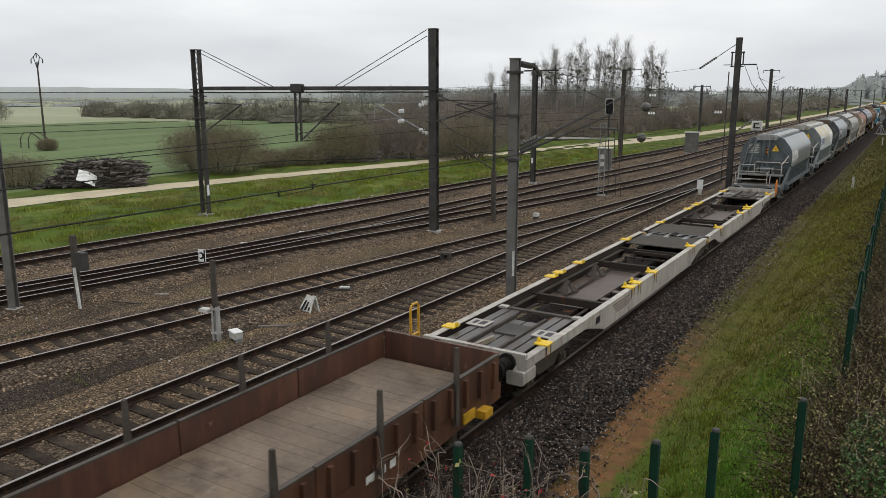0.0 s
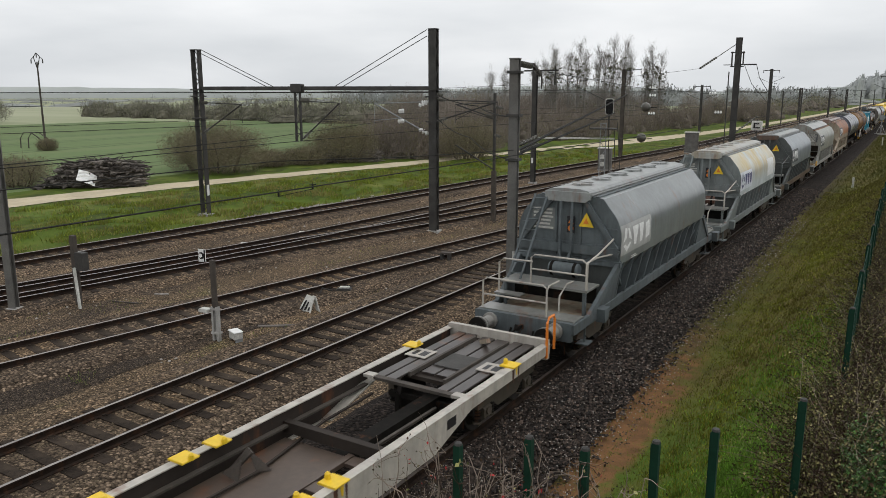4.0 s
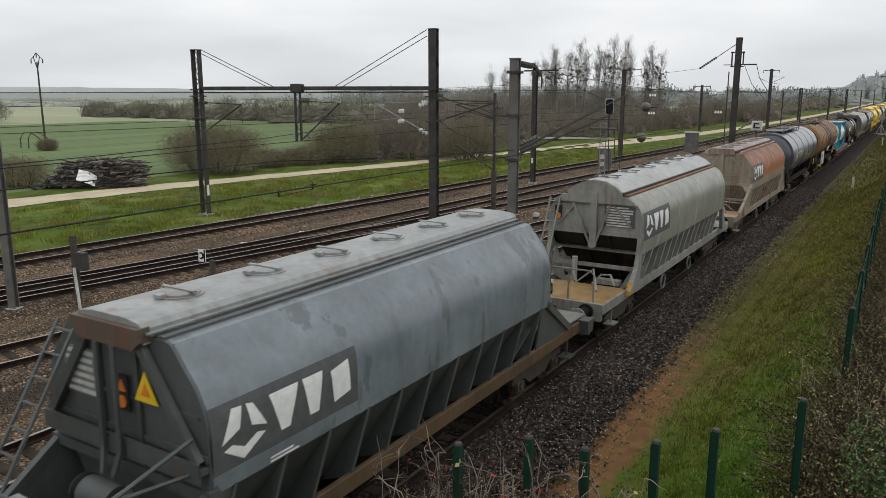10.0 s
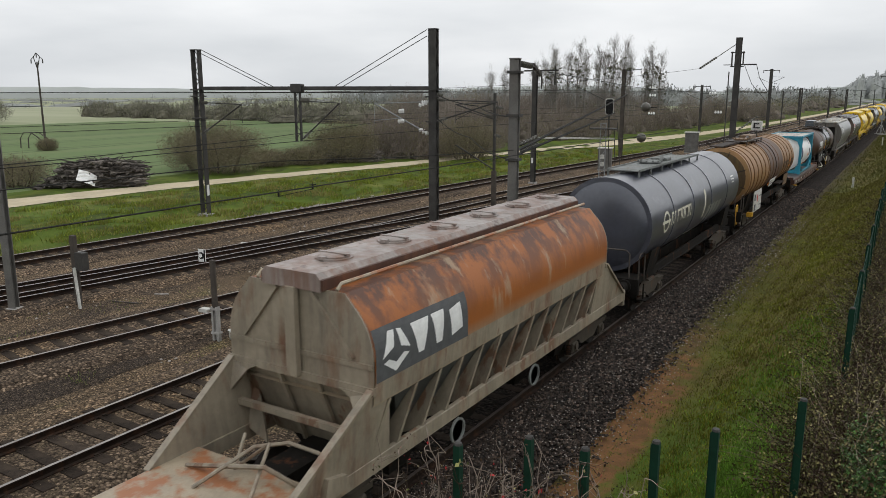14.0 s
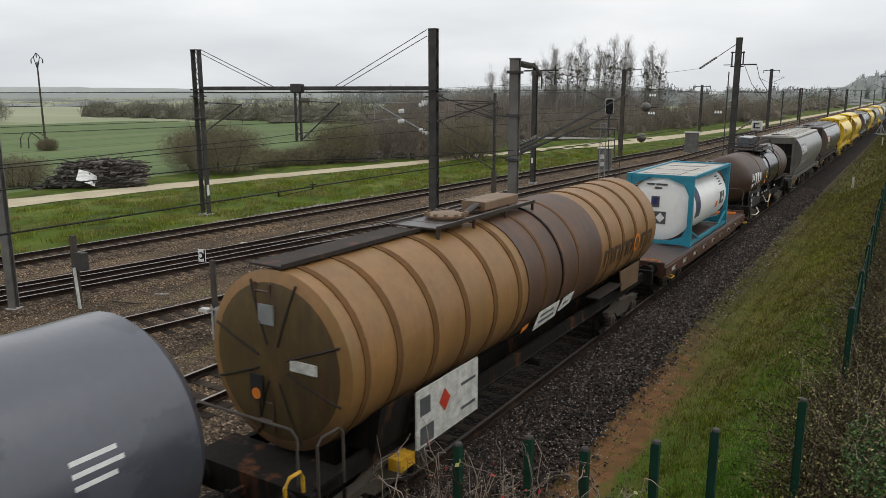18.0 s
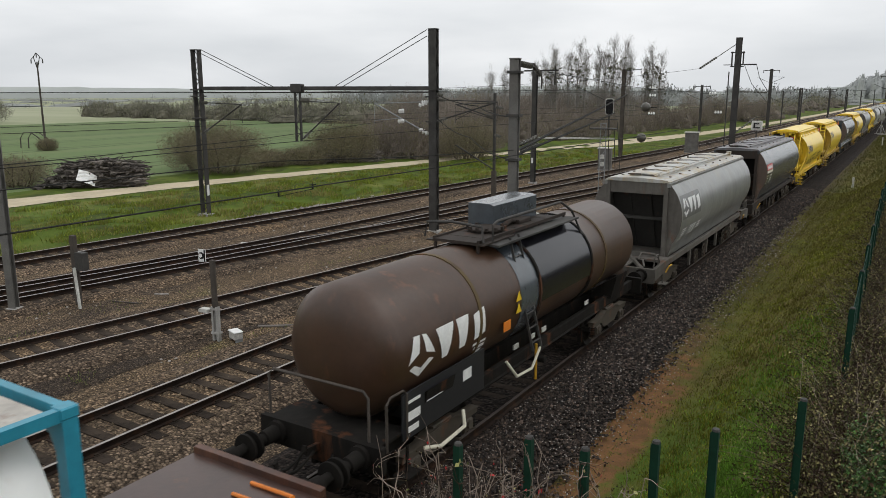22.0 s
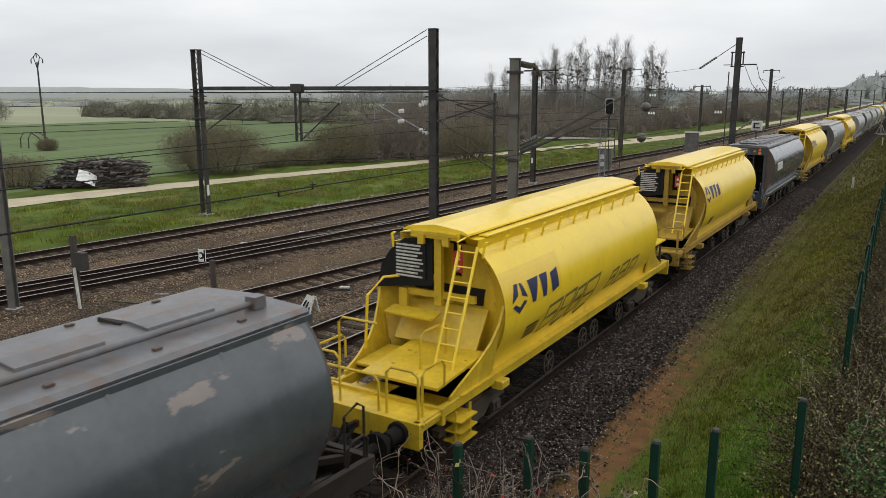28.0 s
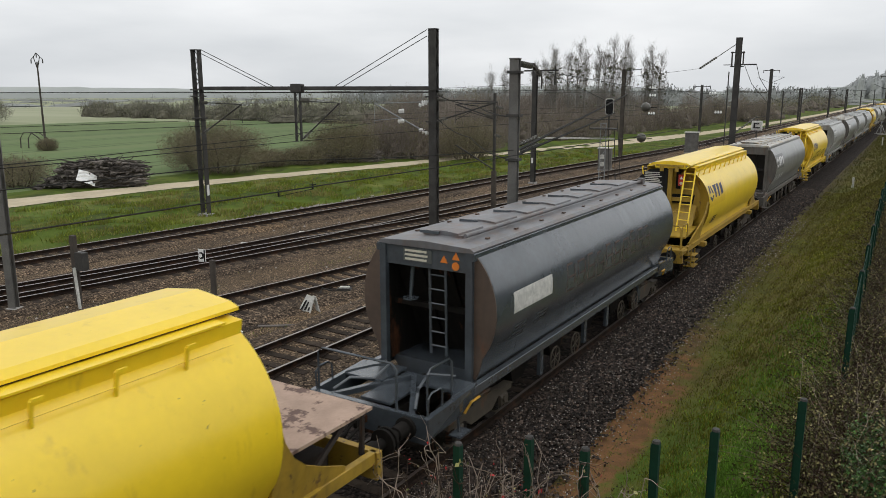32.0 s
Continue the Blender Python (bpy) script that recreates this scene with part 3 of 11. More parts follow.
def lattice_mast(name, x, y, top, w, d, label, mat, rz=0, group="overhead line masts", category="line mast"):
    """Two channels with zigzag lacing on both faces."""
    m = thing(name, pose(x, y, 0, 0, 0, rz), label, category, group)
    for sx in (-1, 1):
        part("channel", Build().box(sx * w / 2 - 0.03, sx * w / 2 + 0.03, -d / 2, d / 2, -0.35, top), mat, m)
    n = max(4, int(top / 0.55))
    for sy in (-1, 1):
        b = Build()
        for i in range(n):
            z0, z1 = top * i / n, top * (i + 1) / n
            s = 1 if i % 2 else -1
            b.beam((s * w / 2, sy * d / 2, z0), (-s * w / 2, sy * d / 2, z1), 0.05, 0.02)
        part("lacing", b, mat, m)
    part("cap", Build().box(-w * 0.6, w * 0.6, -d * 0.6, d * 0.6, top, top + 0.05), mat, m)
    part("footing", Build().box(-w * 0.9, w * 0.9, -d * 0.9, d * 0.9, -0.45, -0.15, c=0.03), M["concrete"], m)
    return m


def insulator(parent, a, b, mat, n=6, r=0.09):
    a, b = Vector(a), Vector(b)
    bd = Build().tube([a, b], 0.025, 6)
    d = (b - a) / n
    for i in range(n):
        p = a + d * (i + 0.5)
        bd.tube([p - d * 0.3, p, p + d * 0.3], r * 0.6, 10)
        bd.tube([p - d * 0.1, p + d * 0.1], r, 10)
    return part("insulator", bd, mat, parent)


AX, AY, BX, BY = -26.4, 29.1, -12.5, 31.6
ang_ab = math.degrees(math.atan2(BY - AY, BX - AX))
mast_a = lattice_mast("lattice_mast", AX, AY, 8.9, 0.42, 0.32, "tall riveted lattice steel portal mast", M["steel_dark"], ang_ab)
mast_b = h_mast("steel_mast", BX, BY, 9.6, 0.4, "tall dark steel portal mast between the tracks", M["steel_dark"], ang_ab)
b = Build()
for i in range(18):
    z0, z1 = 9.5 * i / 18, 9.5 * (i + 1) / 18
    s = 1 if i % 2 else -1
    b.beam((0.19, s * 0.16, z0), (0.19, -s * 0.16, z1), 0.05, 0.02)
part("lacing", b, M["steel_dark"], mast_b)
for m in (mast_a, mast_b):
    for z in (6.4, 6.75, 5.2):
        part("clamp", Build().box(-0.33, 0.33, -0.27, 0.27, z, z + 0.07), M["steel_dark"], m)
part("number_plate", Build().box(0.24, 0.26, -0.1, 0.1, 0.9, 1.5), M["white"], mast_a)

portal = thing("portal_beam", pose(0, 0, 0), "slim steel portal beam with tie rods across the yard tracks", "portal beam")
part("beam", Build().beam((AX + 0.2, AY, 6.86), (BX - 0.2, BY, 6.84), 0.16, 0.2), M["steel_dark"], portal)
part("lower_wire", Build().tube([(AX, AY, 6.62), (BX, BY, 6.64)], 0.025, 5), M["steel_dark"], portal)
for a, c in (((-26.1, 29.15, 8.95), (-21.5, 29.98, 6.92)), ((-26.1, 29.15, 8.75), (-21.9, 29.9, 6.92)), ((-12.84, 31.54, 9.6), (-17.97, 30.62, 6.9)), ((-12.84, 31.54, 9.3), (-17.5, 30.7, 6.9))):
    part("tie_rod", Build().tube([a, c], 0.02, 5), M["steel_dark"], portal)
# drop bracket hung from the beam
drop = thing("drop_bracket", pose(-20.1, 30.23, 4.1, 0, 0, ang_ab), "lattice steel drop bracket hung from the portal beam", "line bracket")
for sx in (-0.15, 0.15):
    part("leg", Build().box(sx - 0.045, sx + 0.045, -0.06, 0.06, 0.0, 2.75), M["steel_dark"], drop)
b = Build()
for i in range(7):
    s = 1 if i % 2 else -1
    b.beam((s * 0.14, 0, 0.15 + i * 0.36), (-s * 0.14, 0, 0.5 + i * 0.36), 0.05, 0.02)
part("lacing", b, M["steel_dark"], drop)
part("head", Build().box(-0.32, 0.32, -0.18, 0.18, 2.55, 2.98, c=0.04), M["steel_dark"], drop)
part("stub", Build().box(0.2, 0.7, -0.06, 0.06, 2.1, 2.24), M["insulator_dark"], drop)


def cantilever(x0, y0, z0, dx, dy, zc, label, mat, light=False):
    """Strut, tie and registration arm of a contact wire, held off a mast at x0, y0."""
    c = thing("cantilever_arm", pose(0, 0, 0), label, "line bracket", "cantilever arms")
    ins = M["insulator"] if light else M["insulator_dark"]
    e = Vector((x0 + dx, y0 + dy, zc + 1.0))
    f = Vector((x0, y0, z0))
    k = (e - f)
    insulator(c, f, f + k * 0.22, ins)
    part("strut", Build().tube([f + k * 0.2, e], 0.04, 6), mat, c)
    g = Vector((x0, y0, zc + 1.1))
    k2 = e - g
    insulator(c, g, g + k2 * 0.2, ins)
    part("tie", Build().tube([g + k2 * 0.18, e], 0.025, 5), mat, c)
    p = f + k * 0.55
    part("steady_arm", Build().tube([p, Vector((e.x, e.y, zc + 0.15)), Vector((e.x, e.y, zc))], 0.02, 5), mat, c)
    part("hanger", Build().tube([e, Vector((e.x, e.y, zc))], 0.012, 4), mat, c)
    return c


cantilever(BX, BY, 4.5, -3.2, -0.55, 5.1, "pale bracket with white insulators on the portal mast", M["galv"], True)
cantilever(BX, BY, 5.2, 3.3, 0.4, 5.2, "dark bracket arm with insulators on the portal mast", M["steel_dark"])
cantilever(-19.85, 30.28, 4.25, 2.2, 0.4, 5.1, "dark bracket arm on the drop bracket", M["steel_dark"])
cantilever(AX, AY, 4.3, 2.8, 0.5, 5.0, "dark bracket arm on the lattice mast", M["steel_dark"])

mast_c = h_mast("steel_mast", -2.9, 21.2, 7.62, 0.28, "weathered grey steel mast close beside the main line", M["steel_grey"], 8)
part("number_plate", Build().box(0.08, 0.15, -0.19, -0.17, 0.9, 1.7), M["white_dirty"], mast_c)
for z in (7.2, 5.9, 4.55):
    part("clamp", Build().box(-0.21, 0.21, -0.18, 0.18, z, z + 0.08), M["steel_dark"], mast_c)
part("head_boom", Build().beam((0, 0.1, 7.5), (0.1, 1.6, 7.5), 0.1, 0.12).beam((0.1, 1.5, 7.5), (0.1, 2.3, 7.2), 0.1, 0.12), M["steel_dark"], mast_c)
insulator(mast_c, (0.05, 0.4, 7.5), (0.1, 1.3, 7.46), M["insulator_dark"], 5, 0.1)
insulator(mast_c, (0.1, 1.7, 7.4), (0.12, 2.3, 7.2), M["insulator_dark"], 4, 0.09)
mast_d = h_mast("steel_mast", -2.9, 54.1, 10.15, 0.36, "very tall dark steel mast between main line and yard", M["steel_dark"], 0)
part("switch_frame", Build().box(-0.42, -0.34, -0.06, 0.06, 8.35, 9.3).box(0.3, 0.37, -0.06, 0.06, 8.4, 9.3).box(-0.46, 0.4, -0.08, 0.08, 8.3, 8.36).box(-0.46, 0.4, -0.08, 0.08, 9.2, 9.27).box(-0.9, -0.3, -0.03, 0.03, 8.42, 8.47), M["steel_dark"], mast_d)
part("switch_arm", Build().tube([(0.2, 0, 8.45), (1.15, 0.2, 8.45)], 0.05, 5).tube([(1.15, 0.2, 8.45), (1.35, 0.5, 7.6), (2.0, 2.5, 6.1)], 0.018, 5).tube([(0.45, 0, 8.4), (0.8, 1, 7.2), (1.7, 3, 5.8)], 0.018, 5), M["steel_dark"], mast_d)
part("operating_rod", Build().tube([(-0.45, -0.3, 8.0), (-0.45, -0.3, 0.6)], 0.04, 5), M["steel_dark"], mast_d)
insulator(mast_d, (-0.18, -0.1, 9.75), (-1.0, -1.6, 8.9), M["insulator_dark"], 2, 0.03)
insulator(mast_d, (-1.0, -1.6, 8.9), (-1.75, -2.9, 8.15), M["insulator_dark"], 9, 0.075)
insulator(mast_d, (0.2, 0.2, 6.7), (1.9, 0.4, 6.65), M["insulator_dark"], 8, 0.07)
insulator(mast_d, (0.0, 0.4, 3.9), (0.9, 3.6, 5.0), M["insulator_dark"], 10, 0.07)

# slender post with a thicker lower part
m = thing("line_post", pose(-11.46, 36.0, 0), "slender dark post on a thick brown steel foot", "line post", "overhead line masts")
part("foot", Build().box(-0.11, 0.11, -0.1, 0.1, -0.35, 2.5, c=0.02), M["steel_brown"], m)
part("pole", Build().box(-0.06, 0.06, -0.06, 0.06, 2.5, 6.6), M["steel_dark"], m)
part("stay", Build().tube([(0, 0, 2.55), (-1.7, -1.2, 3.9)], 0.04, 5), M["steel_dark"], m)
cantilever(-11.46, 36.0, 5.3, -2.6, 0.3, 5.0, "dark bracket arm on the slender post", M["steel_dark"])
mast_f = h_mast("steel_mast", -17.3, 53.4, 8.3, 0.34, "slim dark steel mast by the grass verge", M["steel_dark"], 0)
part("crossarm", Build().box(-0.9, 1.9, -0.06, 0.06, 8.2, 8.32).box(0.5, 0.58, -0.04, 0.04, 6.9, 8.2).box(1.6, 1.68, -0.04, 0.04, 7.2, 8.6), M["steel_dark"], mast_f)
part("number_plate", Build().box(-0.08, 0.08, -0.2, -0.18, 1.3, 1.7), M["white"], mast_f)
mast_g = h_mast("steel_mast", -19.45, 80.15, 9.0, 0.36, "slim dark steel mast with a tie arm", M["steel_brown"], 0)
part("tie_arm", Build().tube([(0.1, 0, 8.9), (1.3, 1.8, 9.1)], 0.04, 5), M["steel_dark"], mast_g)
mast_l = h_mast("steel_mast", -16.45, 12.6, 8.0, 0.25, "pale galvanised steel mast on a concrete foot", M["steel_grey"], 20)
for k, (x, y, top, w) in enumerate(((-24.8, 137.4, 7.9, 0.5), (-17.0, 158.0, 11.0, 0.7), (-18.8, 215.9, 7.8, 0.6), (-17.4, 277.0, 7.3, 0.6), (-11.0, 205.0, 7.6, 0.4), (-10.5, 250.0, 7.6, 0.4), (-10.5, 310.0, 7.6, 0.5), (-4.0, 340.0, 8.5, 0.5), (-2.9, 420.0, 8.5, 0.6), (2.9, 152.0, 9.6, 0.45), (3.2, 230.0, 8.5, 0.4), (-17.8, 180.6, 7.0, 0.3), (-14.0, 180.0, 7.6, 0.35), (-17.5, 340.0, 7.8, 0.5), (-10.5, 400.0, 8.0, 0.5))):
    mm = h_mast("steel_mast", x, y, top, w * 0.75, "distant dark steel line mast with crossarm", M["steel_dark"], 0, False)
    part("crossarm", Build().box(-1.5, 1.5, -0.06, 0.06, top - 0.3, top - 0.18).box(-1.45, -1.35, -0.05, 0.05, top - 0.7, top - 0.2).box(1.35, 1.45, -0.05, 0.05, top - 0.7, top - 0.2), M["steel_dark"], mm)
    part("bracket", Build().beam((0, 0, top - 2.6), (2.4, 0, top - 1.5), 0.06).beam((0, 0, top - 1.4), (2.4, 0, top - 1.5), 0.04).beam((0, 0, top - 2.6), (-2.4, 0, top - 1.5), 0.06), M["steel_dark"], mm)


# ---- wires ----
def wire_run(name, pts, sag, r, label, span=50.0):
    line = []
    for a, c in zip(pts, pts[1:]):
        a, c = Vector(a), Vector(c)
        line += [a + (c - a) * (i / 8) - Vector((0, 0, sag * 4 * (i / 8) * (1 - i / 8))) for i in range(8)]
    b = Build().tube(line + [Vector(pts[-1])], r, 4)
    return thing(name, pose(0, 0, 0), label, "overhead wire", "overhead wires", b=b, mats=M["wire"])


def catenary(xs, zc, zm, label, ys=(-20, 30, 62, 110, 165, 220, 280, 400), drops=True):
    """Contact wire with messenger and droppers; xs gives its line across the plan."""
    pts = [(xs(y), y, zc) for y in ys]
    ms = [(xs(y), y, zm) for y in ys]
    wire_run("contact_wire", pts, 0.0, 0.01, label)
    if not drops:
        return
    top = wire_run("messenger_wire", ms, 0.02, 0.01, label)
    for (xa, ya, _), (xb, yb, _) in zip(pts[:4], pts[1:4]):
        for i in range(1, 7):
            t = i / 7
            z = zm - 0.02 * 4 * t * (1 - t)
            part("dropper", Build().tube([(xa + (xb - xa) * t, ya + (yb - ya) * t, zc), (xa + (xb - xa) * t, ya + (yb - ya) * t, z)], 0.004, 3), M["wire"], top)


def along(pts):
    def f(y):
        for (x0, y0), (x1, y1) in zip(pts, pts[1:]):
            if y <= y1:
                break
        return x0 + (x1 - x0) * (y - y0) / (y1 - y0)
    return f


catenary(along([(0.1, -40), (0.1, 20), (-0.1, 60), (0.1, 900)]), 5.25, 6.62, "thin dark overhead wire above the main line", ys=(-20, 21, 54, 110, 165, 220, 280, 400), drops=False)
catenary(along([(-25.5, -40), (-21.8, 30), (-19.3, 62), (-16.8, 110), (-16.7, 900)]), 5.3, 6.64, "thin dark overhead wire above the outer yard track")
catenary(along([(-25, -40), (-15.7, 30), (-10, 62), (-8.5, 110), (-8.5, 900)]), 5.3, 6.6, "thin dark overhead wire above the yard track", drops=False)
wire_run("contact_wire", [(-5.4, -20, 5.0), (-5.45, 13.4, 5.0), (-3.6, 16.2, 4.98), (-2.75, 20.9, 4.9)], 0.0, 0.011, "thin overhead wire above the siding, led to a mast")
wire_run("contact_wire", [(-8.4, -10, 5.0), (-9.4, 11.2, 5.0), (-10.2, 18.5, 5.0), (-10.3, 30, 5.05), (-8.6, 62, 5.1)], 0.0, 0.011, "thin overhead wire above the middle yard tracks")
wire_run("contact_wire", [(-9.2, 4, 5.0), (-10.5, 12, 5.0), (-12.3, 20, 5.02), (-15.3, 31.2, 5.2)], 0.0, 0.011, "thin overhead wire led to the portal")
wire_run("feeder_wire", [(-30, -20, 6.65), (-26.4, 29.1, 6.65), (-17.3, 53.4, 6.8), (-18, 110, 6.8), (-17, 160, 6.8)], 0.03, 0.014, "thin feeder wire strung from mast to mast")
wire_run("anchor_wire", [(-2.9, 21.4, 4.85), (-6.0, 35.5, 5.6), (-9.66, 52.0, 6.49)], 0.0, 0.05, "thick anchor tube running to a slim mast")
wire_run("anchor_wire", [(-2.9, 21.4, 4.72), (-6.3, 36, 5.02), (-9.76, 50.0, 5.3)], 0.0, 0.045, "thick anchor tube running to a slim mast")
wire_run("stay_wire", [(-2.8, 23.4, 7.3), (-6.0, 38, 6.2), (-9.9, 52, 5.6)], 0.0, 0.012, "steel stay wire from the boom of a mast")
wire_run("stay_wire", [(-2.8, 23.4, 7.3), (-4.6, 38, 6.9), (-5.8, 62, 6.5)], 0.0, 0.012, "steel stay wire from the boom of a mast")
wire_run("stay_wire", [(-4.65, 51.2, 8.15), (-12.5, 44.0, 7.2), (-24, 33, 6.65)], 0.1, 0.009, "thin wire from the tall mast into the yard")
wire_run("cross_wire", [(-12.5, 31.6, 5.6), (-7.2, 26.0, 4.9), (-2.9, 21.2, 4.6)], 0.2, 0.018, "thin cross wire between two masts")
wire_run("cross_wire", [(-12.5, 31.6, 6.6), (-7.5, 27.0, 6.1), (-2.9, 21.2, 5.9)], 0.1, 0.018, "thin cross wire between two masts")
c = thing("line_insulators", pose(0, 0, 0), "dark ribbed insulators on the anchor tubes and cross wires", "insulator")
for a, e in (((-3.3, 22.4, 4.96), (-3.85, 24.9, 5.08)), ((-3.35, 22.6, 4.74), (-3.9, 25.2, 4.8)), ((-12.0, 31.2, 6.55), (-11.4, 30.6, 6.5)), ((-11.3, 35.8, 5.9), (-10.5, 35.0, 5.85)), ((-11.2, 35.6, 4.45), (-10.6, 35.0, 4.4))):
    insulator(c, a, e, M["insulator_dark"], 6, 0.075)


c = thing("white_insulators", pose(0, 0, 0), "white glazed insulators beside the portal mast", "insulator")
for a, e in (((-12.8, 31.5, 6.15), (-13.25, 31.4, 6.0)), ((-12.75, 31.5, 4.62), (-13.25, 31.4, 4.86)), ((-14.0, 31.2, 5.75), (-14.3, 31.2, 5.72)), ((-14.0, 31.2, 5.25), (-14.35, 31.2, 5.22))):
    insulator(c, a, e, M["insulator"], 3, 0.11)
for x, z in ((-22.25, 7.23), (-22.2, 6.29), (-22.22, 3.96), (-14.63, 6.51), (-13.78, 4.22)):
    c = thing("insulator_row", pose(x, 100, z), "row of three small white insulators on a far bracket", "insulator", "far white insulators")
    part("bar", Build().box(-0.5, 0.5, -0.03, 0.03, -0.22, -0.14), M["steel_dark"], c)
    for k in (-0.32, 0.0, 0.32):
        part("bell", Build().turn([(-0.16, 0.1), (-0.06, 0.15), (0.02, 0.1), (0.1, 0.12), (0.2, 0.04)], "z", (k, 0, 0), 8), M["insulator"], c)
hw = thing("wire_weights", pose(0, 0, 0), "small dark weights hanging from the low wire", "line weight")
for x, y, z in ((-18.0, 26.37, 1.95), (-17.3, 28.02, 2.18)):
    part("weight", Build().turn([(z - 0.22, 0.03), (z - 0.2, 0.05), (z - 0.02, 0.05), (z, 0.02), (z + 0.12, 0.015)], "z", (x, y, 0), 8), M["black"], hw)
    part("crosspin", Build().tube([(x - 0.12, y - 0.12, z), (x + 0.12, y + 0.12, z + 0.02)], 0.025, 5), M["black"], hw)
part("tie", Build().tube([(-18.0, 26.37, 1.75), (-17.3, 28.02, 1.98)], 0.015, 4), M["black"], hw)


# ---- signals and trackside gear ----
sig = lattice_mast("signal_post", -10.05, 48.75, 4.6, 0.36, 0.3, "white-banded lattice signal post with a black signal head", M["galv"], 20, "", "railway signal")
part("signal_head", Build().box(0.1, 0.56, -0.12, 0.1, 5.25, 6.2, c=0.08), M["black"], sig)
part("head_border", Build().box(0.05, 0.61, 0.1, 0.13, 5.19, 6.26, c=0.08), M["white_dirty"], sig)
part("head_stem", Build().box(0.28, 0.38, -0.04, 0.04, 4.3, 5.25), M["steel_dark"], sig)
for z in (5.45, 5.72, 6.0):
    part("lens_hood", Build().turn([(-0.3, 0.1), (-0.12, 0.1)], "y", (0.33, 0, z), 12), M["black"], sig)
part("basket", Build().box(-0.9, 0.9, -0.5, 0.6, 4.25, 4.32).tube([(-0.9, -0.5, 4.3), (-0.9, -0.5, 4.9), (0.9, -0.5, 4.9), (0.9, -0.5, 4.3)], 0.025, 5), M["steel_dark"], sig)
for z in (1.8, 2.3):
    part("plate", Build().box(-0.13, 0.13, -0.2, -0.18, z, z + 0.28), M["white_dirty"], sig)
for sx in (0.5, 1.0, 1.35):
    part("ladder_rail", Build().tube([(sx, 0.3, -0.3), (sx * 0.7, 0.3, 4.3)], 0.03, 5), M["steel_dark"], sig)
part("gantry_arm", Build().box(-4.3, 0.75, -0.06, 0.06, 3.58, 3.68), M["white_dirty"], sig)


def cabinet(x, y, w, d, h, label, group=""):
    c = thing("relay_cabinet", pose(x, y, -0.34, 0, 0, 12), label, "cabinet", group)
    part("body", Build().box(-w / 2, w / 2, -d / 2, d / 2, 0.12, h, c=0.02), M["steel_grey"], c)
    part("roof", Build().box(-w / 2 - 0.08, w / 2 + 0.08, -d / 2 - 0.08, d / 2 + 0.08, h, h + 0.08, c=0.02), M["white_dirty"], c)
    part("plinth", Build().box(-w / 2 - 0.05, w / 2 + 0.05, -d / 2 - 0.05, d / 2 + 0.05, -0.1, 0.12), M["concrete"], c)
    part("door", Build().box(-w / 2 + 0.05, w / 2 - 0.05, -d / 2 - 0.02, -d / 2, 0.2, h - 0.1), M["steel_grey"], c)
    return c


cabinet(-16.2, 66.4, 1.15, 1.0, 2.0, "tall grey steel relay cabinet beside the track")
cabinet(-14.6, 91.0, 1.5, 1.2, 2.4, "grey steel relay cabinet with a pale lid")


def ball_marker(x, y, z, r):
    c = thing("line_weight", pose(x, y, z), "dull brown ball on a wire end", "line ball", "balls on wires")
    part("ball", Build().turn([(-r, 0.02), (-r * 0.7, r * 0.7), (0, r), (r * 0.7, r * 0.7), (r, 0.02)], "x", n=14), M["insulator_dark"], c, smooth=60)
    part("pin", Build().tube([(-r * 2.2, 0, 0.02), (r * 2.2, 0, -0.02)], 0.025, 5), M["wire"], c)


ball_marker(-8.27, 52.0, 5.65, 0.34)
ball_marker(-8.16, 51.0, 3.63, 0.33)

post = thing("marker_post", pose(-15.45, 14.2, 0, 0, 0, 10), "brown steel post with a small box and a pale stay", "marker post")
part("post", Build().box(-0.09, 0.09, -0.07, 0.07, -0.35, 2.05, c=0.02), M["steel_brown"], post)
part("box", Build().box(0.12, 0.46, -0.12, 0.14, 0.9, 1.5, c=0.02), M["steel_dark"], post)
part("stay", Build().beam((0.1, -0.15, 1.0), (0.42, -0.35, -0.35), 0.07), M["white_dirty"], post)
post = thing("signal_stand", pose(-8.64, 14.05, 0, 0, 0, 10), "rusty post on a pale concrete stub with a round-marked sign", "sign post")
part("post", Build().box(-0.065, 0.065, -0.05, 0.05, 0.6, 2.05, c=0.01), M["steel_brown"], post)
part("stub", Build().box(-0.11, -0.04, -0.06, 0.06, -0.34, 0.7).box(0.04, 0.11, -0.06, 0.06, -0.34, 0.7).box(-0.12, 0.12, -0.07, 0.07, 0.6, 0.66).box(-0.14, 0.14, -0.08, 0.08, -0.1, -0.04), M["concrete"], post)
part("sign_plate", Build().box(-0.44, -0.2, -0.04, -0.01, 1.98, 2.34), M["white"], post)
part("sign_mark", Build().turn([(-0.055, 0.1), (-0.045, 0.1)], "y", (-0.33, 0, 2.16), 16), M["black"], post)
part("sign_crescent", Build().turn([(-0.07, 0.06), (-0.06, 0.06)], "y", (-0.35, 0, 2.16), 14), M["white"], post)
part("sign_border", Build().box(-0.24, -0.2, -0.05, -0.04, 1.98, 2.34), M["black"], post)
part("side_lamp", Build().box(-0.5, -0.18, -0.12, 0.08, 0.52, 0.62, c=0.02), M["white_dirty"], post)
bx = thing("junction_box", pose(-8.2, 14.35, -0.34, 0, 0, -20), "white metal junction box on short legs", "junction box")
part("body", Build().box(-0.21, 0.21, -0.12, 0.12, 0.1, 0.3, c=0.03), M["white_dirty"], bx)
part("lid", Build().box(-0.23, 0.23, -0.14, 0.14, 0.3, 0.325, c=0.01), M["white"], bx)
